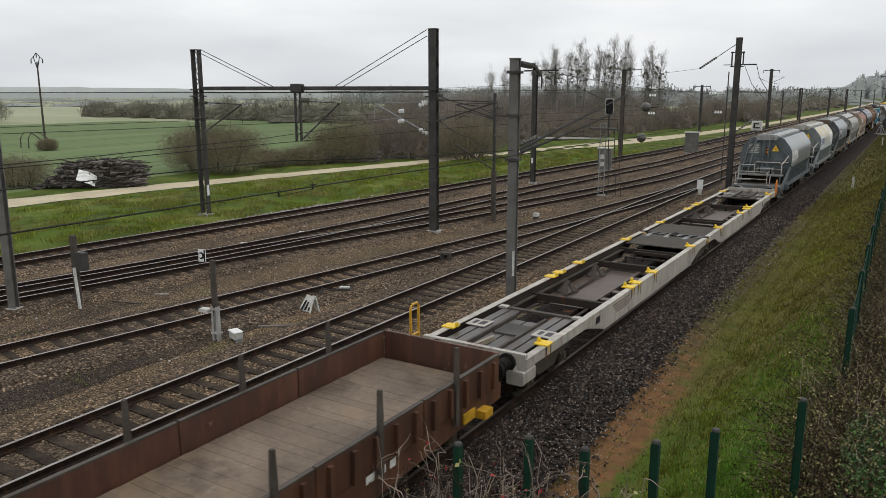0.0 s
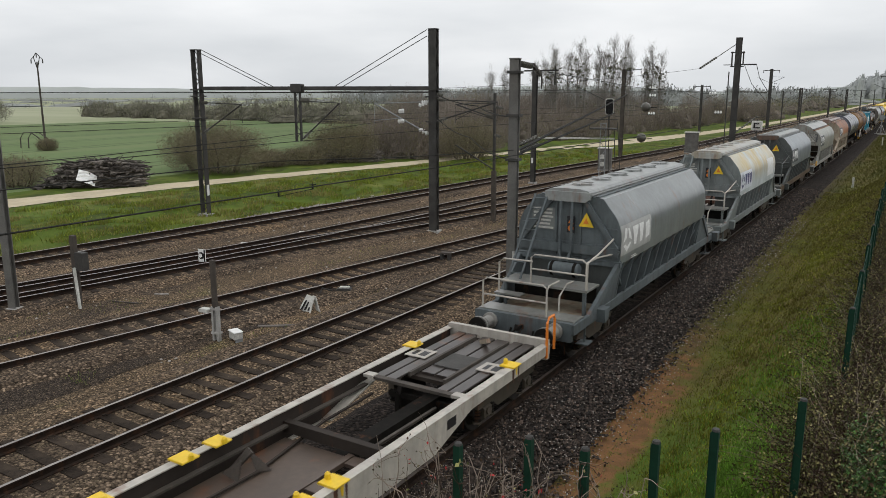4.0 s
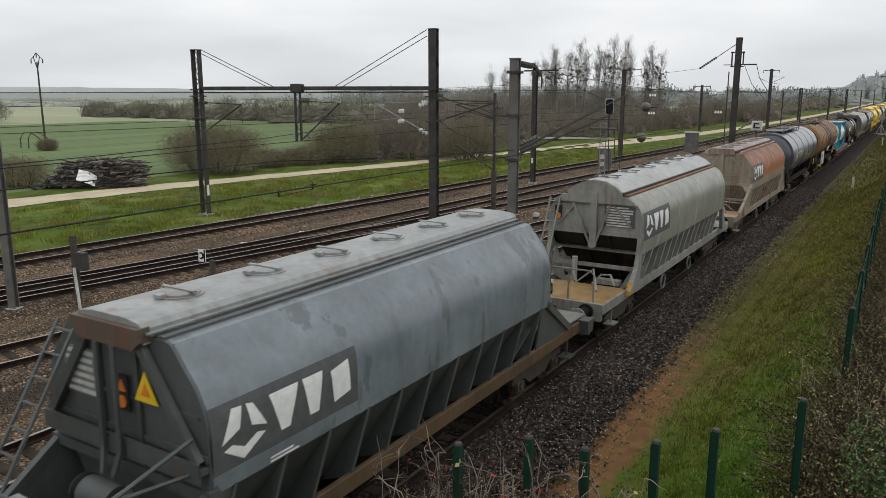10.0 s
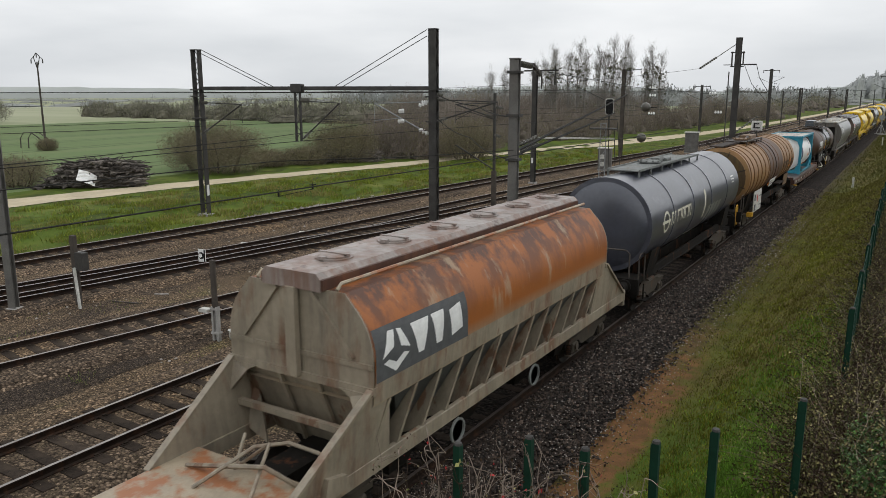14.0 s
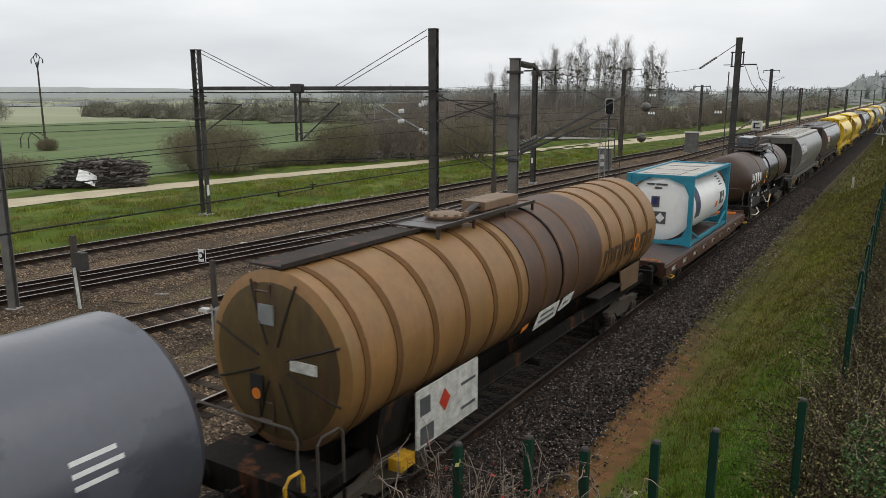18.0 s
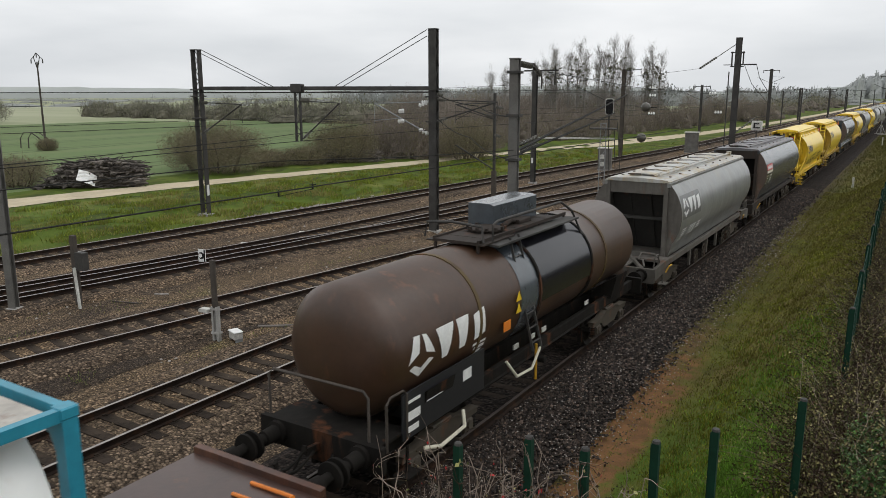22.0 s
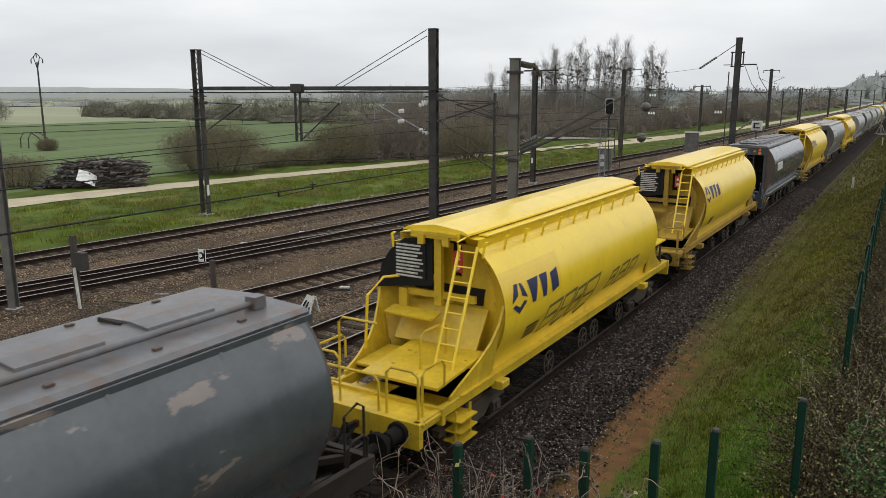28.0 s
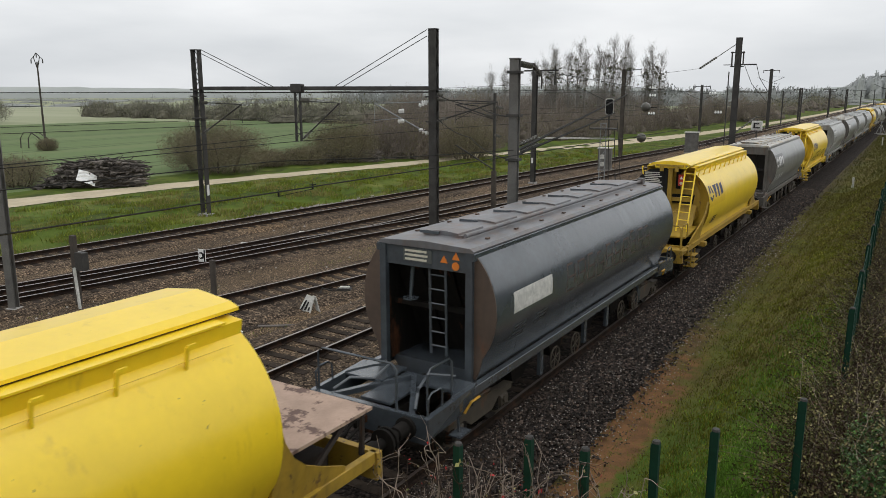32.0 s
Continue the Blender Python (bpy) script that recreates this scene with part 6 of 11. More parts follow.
M["t_bluegrey"] = paint("t_bluegrey", (0.172, 0.188, 0.188), 0.05, 0.3, 0.3, pale=0.2, flakes=((0.19, 0.195, 0.175), 0.5, 0.6, 0.58, 0.3))
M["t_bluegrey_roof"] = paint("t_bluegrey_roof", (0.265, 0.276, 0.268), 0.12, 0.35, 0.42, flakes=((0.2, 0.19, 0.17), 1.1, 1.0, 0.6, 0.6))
M["t_ochre"] = height_tint(paint("t_ochre", (0.48, 0.52, 0.52), 0.0, 0.12, 0.4, pale=0.4), (0.46, 0.33, 0.085), 2.5, 3.3, 0.7, 0.36, 0.56, 0.9, (1, 1.5, 0.4))
M["t_slate"] = dented(paint("t_slate", (0.152, 0.177, 0.195), 0.0, 0.3, 0.33, pale=0.4, flakes=((0.085, 0.095, 0.1), 1.3, 0.35, 0.57, 0.7)), 0.5)
M["t_slate_dark"] = paint("t_slate_dark", (0.075, 0.083, 0.08), 0.05, 0.4, 0.5)
M["t_pale"] = paint("t_pale", (0.205, 0.208, 0.172), 0.05, 0.3, 0.42, pale=0.3, streak=(0.26, 0.26, 0.22), flakes=((0.38, 0.38, 0.33), 2.2, 0.45, 0.6, 0.6))
M["t_gutter"] = paint("t_gutter", (0.17, 0.078, 0.036), 0.2, 0.4, 0.6, streak=(0.3, 0.16, 0.08))
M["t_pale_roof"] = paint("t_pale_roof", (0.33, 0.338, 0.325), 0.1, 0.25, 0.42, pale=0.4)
M["t_rust"] = height_tint(height_tint(height_tint(paint("t_rust", (0.32, 0.255, 0.17), 0.0, 0.25, 0.52), (0.29, 0.088, 0.013), 2.35, 2.7, 0.9, 0.26, 0.44, 1.0, (1, 1, 0.5)), (0.075, 0.03, 0.017), 2.7, 3.7, 1.6, 0.42, 0.56, 0.95, (1.5, 1.5, 0.6)), (0.34, 0.25, 0.16), 2.5, 2.9, 1.7, 0.58, 0.66, 0.7, (1, 1.4, 0.3))
M["t_beige"] = paint("t_beige", (0.3, 0.255, 0.19), 0.35, 0.5, 0.5, flakes=((0.17, 0.08, 0.04), 1.4, 0.35, 0.6, 0.8))
M["t_navy"] = paint("t_navy", (0.056, 0.06, 0.078), 0.0, 0.15, 0.28, pale=0.25, flakes=((0.12, 0.125, 0.15), 0.35, 1.6, 0.53, 0.35), gloss=0.4)
# ochre-streaked brown, darker towards the bottom of the barrel
M["t_brown"] = height_tint(paint("t_brown", (0.25, 0.125, 0.039), 0.0, 0.25, 0.5, pale=0.15, streak=(0.22, 0.125, 0.04)), (0.08, 0.045, 0.028), 2.3, 1.6, 0.8, 0.3, 0.6, 0.9)
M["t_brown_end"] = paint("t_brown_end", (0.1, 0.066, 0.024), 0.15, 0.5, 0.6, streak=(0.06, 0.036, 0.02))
M["t_brown_band"] = paint("t_brown_band", (0.15, 0.076, 0.03), 0.05, 0.4, 0.8)
M["t_manhole"] = paint("t_manhole", (0.2, 0.125, 0.07), 0.15, 0.4, 0.55)
M["t_maroon"] = paint("t_maroon", (0.098, 0.046, 0.023), 0.05, 0.3, 0.55, streak=(0.06, 0.034, 0.022))
M["t_flaked"] = material("t_flaked", (0.42, 0.3, 0.23), 0.7, 0, 0.15, 2, layers=[((0.1, 0.06, 0.05), 2.2, (1, 1, 1), 0.56, 0.6, 0.9), ((0.5, 0.38, 0.06), 1.4, (1, 1, 1), 0.66, 0.7, 0.7)])
M["t_rusty_plate"] = material("t_rusty_plate", (0.34, 0.28, 0.2), 0.5, 0, 0.2, 2, layers=[((0.3, 0.1, 0.03), 1.6, (1, 1, 1), 0.48, 0.58, 0.9), ((0.06, 0.04, 0.03), 3, (1, 1, 1), 0.6, 0.7, 0.7)])
# chocolate brown that darkens below the middle of the tank
M["t_choc"] = height_tint(paint("t_choc", (0.056, 0.027, 0.014), 0.1, 0.3, 0.42, pale=0.15), (0.045, 0.03, 0.02), 2.2, 1.5, 0.8, 0.3, 0.6, 0.9)
M["t_band"] = material("t_band", (0.012, 0.012, 0.016), 0.18, 0, 0.2, 1.5, 0.1, 3)
M["t_grey"] = dented(paint("t_grey", (0.21, 0.215, 0.208), 0.0, 0.12, 0.3, pale=0.3, streak=(0.2, 0.195, 0.17), flakes=((0.27, 0.25, 0.19), 0.5, 1.2, 0.6, 0.25)), 0.5)
M["t_palegrey"] = dented(paint("t_palegrey", (0.33, 0.335, 0.32), 0.0, 0.2, 0.35, pale=0.4, streak=(0.27, 0.26, 0.23)), 0.5)
M["t_greypanel"] = paint("t_greypanel", (0.13, 0.13, 0.125), 0.03, 0.3)
M["t_dgrey"] = dented(paint("t_dgrey", (0.06, 0.071, 0.082), 0.0, 0.15, 0.22, pale=0.25, gloss=0.5), 0.7)
M["t_roof_mauve"] = paint("t_roof_mauve", (0.14, 0.142, 0.15), 0.1, 0.3, 0.45, streak=(0.13, 0.1, 0.085))
M["t_dgrey_rusty"] = dented(paint("t_dgrey_rusty", (0.066, 0.075, 0.082), 0.0, 0.15, 0.24, pale=0.25, flakes=((0.27, 0.215, 0.185), 0.7, 2.2, 0.585, 0.7), gloss=0.5), 0.6)
M["t_yellow"] = dented(material("t_yellow", (0.86, 0.6, 0.021), 0.36, 0, 0.05, 1.2, 0.05, 14, 9, coat=0.35, layers=[((0.45, 0.28, 0.035), 2.0, (2, 2, 0.5), 0.6, 0.75, 0.5), ((0.16, 0.1, 0.03), 9, (1, 1, 1), 0.69, 0.72, 0.8)]), 0.25, 0.8)
M["t_yellow_patch"] = material("t_yellow_patch", (0.8, 0.53, 0.02), 0.36, 0, 0.05, 1.2, 0.05, 14, 9, coat=0.35)
M["t_yellow_bright"] = paint("t_yellow_bright", (0.68, 0.46, 0.025), 0.0, 0.25, 0.45, flakes=((0.16, 0.09, 0.03), 2.6, 0.6, 0.68, 0.85))
# dirty, chipped end yellow, darkened further for the shade inside the end
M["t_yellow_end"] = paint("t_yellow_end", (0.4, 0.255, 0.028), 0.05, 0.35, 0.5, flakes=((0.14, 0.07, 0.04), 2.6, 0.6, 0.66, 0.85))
M["t_yellow_dirty"] = paint("t_yellow_dirty", (0.4, 0.25, 0.03), 0.1, 0.45, 0.55, chips=0.8)
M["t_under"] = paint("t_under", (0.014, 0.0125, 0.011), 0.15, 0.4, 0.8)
M["t_bogie"] = paint("t_bogie", (0.08, 0.067, 0.052), 0.15, 0.5, 0.65)
# dark colour that carries the shade inside a boxed end
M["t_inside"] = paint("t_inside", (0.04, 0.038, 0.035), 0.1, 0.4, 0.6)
M["t_rustysill"] = paint("t_rustysill", (0.1, 0.067, 0.038), 0.2, 0.4, 0.6)
M["t_buffer"] = paint("t_buffer", (0.25, 0.24, 0.22), 0.2, 0.5, 0.5)
M["t_wheel"] = material("t_wheel", (0.03, 0.025, 0.022), 0.7, 0.4, 0.3, 4)
M["t_tread"] = material("t_tread", (0.3, 0.29, 0.28), 0.3, 0.9, 0.15, 4)
M["t_redbrown"] = paint("t_redbrown", (0.07, 0.029, 0.018), 0.25, 0.45, 0.5, streak=(0.13, 0.055, 0.03), flakes=((0.22, 0.15, 0.11), 3.0, 0.6, 0.7, 0.6))
M["t_planks"] = material("t_planks", (0.185, 0.14, 0.105), 0.7, 0, 0.3, 0.7, 0.3, 30, 12, per_object=0.12, layers=[((0.27, 0.19, 0.12), 0.5, (1, 1, 1), 0.5, 0.66, 0.7), ((0.07, 0.05, 0.038), 0.9, (1, 1, 1), 0.52, 0.66, 0.75), ((0.3, 0.27, 0.23), 3.0, (1, 1, 1), 0.66, 0.72, 0.5)])
M["t_flatgrey"] = paint("t_flatgrey", (0.46, 0.425, 0.375), 0.16, 0.4, 0.5)
M["t_teal"] = paint("t_teal", (0.022, 0.24, 0.34), 0.05, 0.15, 0.4)
M["t_white"] = material("t_white", (0.87, 0.865, 0.84), 0.38, 0, 0.03, 1.5, 0.03, 10, 6, coat=0.3, layers=[((0.5, 0.44, 0.33), 1.2, (2.5, 2.5, 0.4), 0.6, 0.8, 0.35)])
M["t_wetdeck"] = paint("t_wetdeck", (0.05, 0.04, 0.035), 0.1, 0.4, 0.36)
M["t_tray"] = paint("t_tray", (0.088, 0.062, 0.047), 0.15, 0.4, 0.5)
M["t_deck"] = paint("t_deck", (0.065, 0.036, 0.029), 0.1, 0.3, 0.36)
M["t_wetgrey"] = paint("t_wetgrey", (0.2, 0.2, 0.185), 0.1, 0.4, 0.3)
M["t_frame_grey"] = paint("t_frame_grey", (0.17, 0.18, 0.172), 0.08, 0.5, 0.6, pale=0.4)
M["t_frame_blue"] = paint("t_frame_blue", (0.105, 0.122, 0.128), 0.08, 0.5, 0.6, pale=0.4)
M["t_frame_pale"] = paint("t_frame_pale", (0.24, 0.238, 0.215), 0.14, 0.5, 0.6, pale=0.4)
M["t_frame_light"] = paint("t_frame_light", (0.175, 0.195, 0.192), 0.08, 0.5, 0.5, pale=0.3)
M["t_frame_umber"] = paint("t_frame_umber", (0.115, 0.105, 0.092), 0.2, 0.5, 0.6, pale=0.35)
M["t_patch"] = paint("t_patch", (0.68, 0.7, 0.74), 0.0, 0.08, 0.5)
M["t_patch_dull"] = paint("t_patch_dull", (0.4, 0.4, 0.385), 0.0, 0.3, 0.5)
M["t_wetplate"] = paint("t_wetplate", (0.042, 0.033, 0.022), 0.05, 0.3, 0.65)
M["t_flange_brown"] = paint("t_flange_brown", (0.1, 0.068, 0.05), 0.2, 0.4, 0.55)
M["t_wetfloor"] = paint("t_wetfloor", (0.34, 0.22, 0.1), 0.1, 0.2, 0.2)
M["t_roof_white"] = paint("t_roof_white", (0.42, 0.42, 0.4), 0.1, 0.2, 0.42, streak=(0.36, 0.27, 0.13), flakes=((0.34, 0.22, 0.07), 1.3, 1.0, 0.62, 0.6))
M["t_roof_clean"] = paint("t_roof_clean", (0.37, 0.37, 0.345), 0.1, 0.25, 0.42, pale=0.3, streak=(0.3, 0.25, 0.17))
M["t_roof_rusty"] = paint("t_roof_rusty", (0.3, 0.26, 0.235), 0.35, 0.4, 0.45, streak=(0.16, 0.075, 0.045), flakes=((0.1, 0.06, 0.045), 2.2, 0.5, 0.62, 0.8))
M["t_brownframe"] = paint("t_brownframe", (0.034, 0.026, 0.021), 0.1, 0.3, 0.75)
M["ink_white"] = material("ink_white", (0.72, 0.72, 0.7), 0.6, 0, 0.1, 6)
M["ink_blue"] = material("ink_blue", (0.02, 0.025, 0.12), 0.5, 0, 0.1, 6)
M["ink_navy"] = material("ink_navy", (0.012, 0.017, 0.075), 0.5, 0, 0.1, 6)
M["ink_black"] = material("ink_black", (0.015, 0.015, 0.018), 0.5, 0, 0.1, 6)
M["ink_grey"] = material("ink_grey", (0.09, 0.093, 0.095), 0.6, 0, 0.15, 6)
M["ink_red"] = material("ink_red", (0.5, 0.04, 0.02), 0.5, 0, 0.1, 6)
M["ink_orange"] = material("ink_orange", (0.7, 0.2, 0.02), 0.5, 0, 0.1, 6)
M["ink_yellow"] = material("ink_yellow", (0.75, 0.5, 0.02), 0.5, 0, 0.1, 6)
M["ink_brownish"] = material("ink_brownish", (0.07, 0.042, 0.026), 0.6, 0, 0.1, 6)
M["ink_scrawl"] = material("ink_scrawl", (0.12, 0.085, 0.07), 0.6, 0, 0.2, 6)
M["ink_cream"] = material("ink_cream", (0.6, 0.57, 0.46), 0.6, 0, 0.1, 6)

# ---- train: common parts ----
SPIN = []
MOVING = []


def wheel_mesh():
    b = Build()
    for sx in (-1, 1):
        b.turn([(sx * 0.68, 0.1), (sx * 0.68, 0.36), (sx * 0.685, 0.49), (sx * 0.715, 0.49), (sx * 0.725, 0.462), (sx * 0.81, 0.455), (sx * 0.815, 0.44), (sx * 0.79, 0.38), (sx * 0.75, 0.34), (sx * 0.75, 0.14), (sx * 0.84, 0.12), (sx * 0.84, 0.02)], "x", n=24, mi=0)
        for k in range(6):
            a = k * math.pi / 3
            b.box(sx * 0.757 - 0.006, sx * 0.757 + 0.006, math.cos(a) * 0.24 - 0.03, math.cos(a) * 0.24 + 0.03, math.sin(a) * 0.24 - 0.03, math.sin(a) * 0.24 + 0.03, 0)
    b.turn([(-0.95, 0.065), (0.95, 0.065)], "x", n=10)
    return b.mesh("wheelset", [M["t_wheel"], M["t_tread"]], 40)


WHEELSET = wheel_mesh()


def side_frame_mesh():
    """Bogie frame: two fish-bellied side frames on coil springs, bolster and brake beams."""
    b = Build()
    for sx in (-1, 1):
        x0, x1 = min(sx * 0.93, sx * 1.07), max(sx * 0.93, sx * 1.07)
        top = [(-1.25, 0.72), (-0.7, 0.74), (-0.45, 0.84), (0.45, 0.84), (0.7, 0.74), (1.25, 0.72)]
        low = [(1.25, 0.6), (0.68, 0.6), (0.42, 0.42), (-0.42, 0.42), (-0.68, 0.6), (-1.25, 0.6)]
        b.prism_x(top + low, x0, x1, 1)
        lip = [(y, z + 0.012) for y, z in top] + [(y, z - 0.012) for y, z in reversed(top)]
        b.prism_x(lip, x0 - 0.03, x1 + 0.03, 1)
        for sy in (-0.9, 0.9):
            b.box(x0 - 0.01, x1 + 0.03, sy - 0.15, sy + 0.15, 0.34, 0.58, 1, c=0.03)
            for dy in (-0.26, 0.26):
                b.turn([(0.3, 0.1), (0.33, 0.1)], "z", (sx * 1.0, sy + dy, 0), 8, 1)
                for k in range(4):
                    b.turn([(0.34 + k * 0.065, 0.085), (0.375 + k * 0.065, 0.085)], "z", (sx * 1.0, sy + dy, 0), 8, 0)
            b.tube([(sx * 1.1, sy, 0.5), (sx * 1.14, sy, 0.5)], 0.09, 8, 1)
        b.box(x0, x1, -0.3, 0.3, 0.84, 0.9, 1, c=0.02)
    b.box(-0.95, 0.95, -0.2, 0.2, 0.45, 0.8, c=0.03)
    for sy in (-1.3, 1.3):
        b.box(-1.0, 1.0, sy - 0.04, sy + 0.04, 0.5, 0.62)
        for sx in (-0.75, 0.75):
            b.box(sx - 0.05, sx + 0.05, sy * 1.05 - 0.04, sy * 1.05 + 0.04, 0.2, 0.6)
    return b.mesh("bogie", [M["t_under"], M["t_bogie"]], 35)


BOGIE = side_frame_mesh()


def bogie(w, y):
    o = new("bogie", BOGIE)
    o.parent = w
    o.matrix_basis = pose(0, y, 0)
    for dy in (-0.9, 0.9):
        s = new("wheelset", WHEELSET)
        s.parent = o
        s.matrix_basis = pose(0, dy, 0.46)
        SPIN.append((s, dy))
    return o


def buffer_mesh(mat):
    b = Build()
    b.turn([(0.0, 0.235), (0.02, 0.24), (0.05, 0.235), (0.06, 0.09), (0.25, 0.09), (0.26, 0.13), (0.52, 0.14), (0.53, 0.2), (0.58, 0.2), (0.6, 0.2)], "y", n=16)
    return b.mesh("buffer", mat, 35)


BUFFER = buffer_mesh(M["t_under"])
BUFFER_PALE = buffer_mesh(M["t_buffer"])


def coupling_mesh():
    b = Build()
    b.beam((0, 0.62, 1.02), (0, 0.3, 1.04), 0.07, 0.12)
    b.beam((0, 0.3, 1.1), (0, 0.24, 1.12), 0.06, 0.1)
    for sx in (-0.08, 0.08):
        b.tube([(sx, 0.4, 1.02), (sx, 0.1, 0.9), (sx, -0.05, 0.88)], 0.025, 6)
    b.tube([(-0.3, 0.6, 0.95), (-0.32, 0.35, 0.6), (-0.3, 0.15, 0.62), (-0.24, 0.0, 0.8)], 0.025, 6)
    b.tube([(0.3, 0.6, 0.95), (0.32, 0.35, 0.55), (0.3, 0.15, 0.58), (0.24, 0.0, 0.8)], 0.025, 6)
    return b.mesh("coupling", M["t_under"], 35)


COUPLING = coupling_mesh()


def ends(w, L, mat, pale=False):
    """Buffers, couplings and headstocks at both ends."""
    for y, rz in ((0, 0), (L, 180)):
        for sx in (-0.875, 0.875):
            o = new("buffer", BUFFER_PALE if pale else BUFFER)
            o.parent = w
            o.matrix_basis = pose(sx, y, 1.06, 0, 0, rz)
        o = new("coupling", COUPLING)
        o.parent = w
        o.matrix_basis = pose(0, y, 0, 0, 0, rz)
    for y in (0.6, L - 0.72):
        part("headstock", Build().box(-1.28, 1.28, y, y + 0.12, 0.82, 1.28, c=0.015), mat, w)


def wagon(label, group="wagons of the goods train"):
    w = thing("freight_wagon", pose(0, 0, 0), label, "freight wagon", group)
    return w


def rails_bent(w, pts_list, r, mat, name="handrail"):
    for pts in pts_list:
        part(name, Build().tube(pts, r, 6), mat, w, smooth=50)


def ladder(w, a, b, width, n, mat, r=0.018, across=(1, 0, 0)):
    """A ladder from foot a to head b; across: the direction of its rungs."""
    a, b, s = Vector(a), Vector(b), Vector(across).normalized() * width / 2
    bd = Build()
    for q in (-1, 1):
        bd.beam(a + s * q, b + s * q, 0.05, 0.03)
    for i in range(n):
        p = a + (b - a) * (i + 0.6) / n
        bd.tube([p - s, p + s], r, 5)
    return part("ladder", bd, mat, w)


# ---- shells with a cross section ----
def arc(cx, cz, r, a0, a1, n):
    return [(cx + r * math.cos(radians(a0 + (a1 - a0) * i / n)), cz + r * math.sin(radians(a0 + (a1 - a0) * i / n))) for i in range(n + 1)]


class Side:
    """The right half of a cross section, from top to bottom, that can carry flat marks bent to it."""

    def __init__(self, pts):
        self.p = pts
        self.s = [0]
        for a, b in zip(pts, pts[1:]):
            self.s.append(self.s[-1] + math.dist(a, b))

    def at(self, s, lift=0.0):
        s = max(0, min(self.s[-1] - 1e-6, s))
        for i in range(len(self.p) - 1):
            if s <= self.s[i + 1]:
                break
        t = (s - self.s[i]) / max(1e-9, self.s[i + 1] - self.s[i])
        (x0, z0), (x1, z1) = self.p[i], self.p[i + 1]
        dx, dz = x1 - x0, z1 - z0
        n = math.hypot(dx, dz)
        return x0 + dx * t - dz / n * lift, z0 + dz * t + dx / n * lift

    def down(self, z):
        """Arc distance at which the section first falls to height z."""
        for i in range(len(self.p) - 1):
            if self.p[i + 1][1] <= z <= self.p[i][1]:
                t = (self.p[i][1] - z) / max(1e-9, self.p[i][1] - self.p[i + 1][1])
                return self.s[i] + t * (self.s[i + 1] - self.s[i])
        return self.s[-1]

    def ring(self, y, k=1.0):
        full = self.p + [(-x, z) for x, z in reversed(self.p)]
        return [(x * k, y, z) for x, z in full]

    def shell(self, b, y0, y1, n=1, mi=0, caps=False):
        ys = [y0 + (y1 - y0) * i / n for i in range(n + 1)]
        return b.loft([self.ring(y) for y in ys], mi, closed=False, caps=caps)

    def mark(self, b, quad, lift=0.006, mi=0, n=6):
        """quad: four (y, s) corners, in turn; bent over the shell on the right side, 4 mm thick."""
        (y0, s0), (y1, s1), (y2, s2), (y3, s3) = quad
        rows = []
        for i in range(n + 1):
            t = i / n
            ya, sa, yb, sb = y0 + (y3 - y0) * t, s0 + (s3 - s0) * t, y1 + (y2 - y1) * t, s1 + (s2 - s1) * t
            xa, za = self.at(sa, lift)
            xb, zb = self.at(sb, lift)
            rows.append([(xa, ya, za), (xb, yb, zb)])
        return b.loft(rows, mi, closed=False, caps=False)


def emblem(w, side, y, s, size, ink, tall=1.0):
    """Three-armed mark with three slanted blocks after it, y and s at its top front corner."""
    h = size
    shapes = (
        ((0.24, 0.0), (0.44, 0.02), (0.36, 0.42), (0.0, 0.6)),
        ((0.52, 0.02), (0.66, 0.06), (0.92, 0.58), (0.6, 0.46)),
        ((0.03, 0.72), (0.2, 0.66), (0.44, 0.8), (0.42, 1.02)),
        ((0.44, 0.8), (0.7, 0.64), (0.88, 0.7), (0.42, 1.02)),
        ((1.0, 0.06), (1.66, 0.06), (1.42, 0.86), (1.22, 0.86)),
        ((1.76, 0.06), (2.26, 0.06), (2.12, 0.86), (1.9, 0.86)),
        ((2.46, 0.16), (2.94, 0.06), (2.98, 0.76), (2.52, 0.86)),
    )
    for k, q in enumerate(shapes):
        b = Build()
        side.mark(b, [(y + a * h * 1.2, s + c * h * tall) for a, c in q], 0.011)
        part("emblem_arm" if k < 4 else "emblem_block", b, ink, w)


def bars(w, side, y, s, rows, ink, name="lettering", lift=0.008):
    """Small lines of writing that cannot be read: (offset y, offset s, length, height)."""
    b = Build()
    for dy, ds, ln, h in rows:
        side.mark(b, [(y + dy, s + ds), (y + dy + ln, s + ds), (y + dy + ln, s + ds + h), (y + dy, s + ds + h)], lift, n=2)
    return part(name, b, ink, w)


def panel(w, side, y0, y1, s0, s1, mat, name="panel", lift=0.004, slant=0.0):
    b = Build()
    side.mark(b, [(y0, s0), (y1, s0 + slant), (y1, s1 + slant), (y0, s1)], lift, n=8)
    return part(name, b, mat, w)


def notice_panel(w, x0, x1, y, z0, z1, mat, ink, n, seed=0):
    """A notice: its plate, and a row of written lines as parts of it."""
    plate_ = part("notice", Build().box(x0, x1, y - 0.006, y + 0.02, z0, z1), mat, w)
    rnd = random.Random(seed)
    for i in range(n):
        z = z0 + (z1 - z0) * (i + 0.5) / n
        h = (z1 - z0) / n * 0.26
        a, c = x0 + 0.06 * (x1 - x0), x1 - rnd.uniform(0.06, 0.25) * (x1 - x0)
        part("text_line", Build().box(a, c, y - 0.012, y - 0.006, z - h, z + h), ink, plate_)


def triangle_sign(w, x, y, z, s, mat):
    part("warning_sign", Build().plate([(x - s / 2, y, z), (x + s / 2, y, z), (x, y, z + s * 0.9)], 0.012), mat, w)


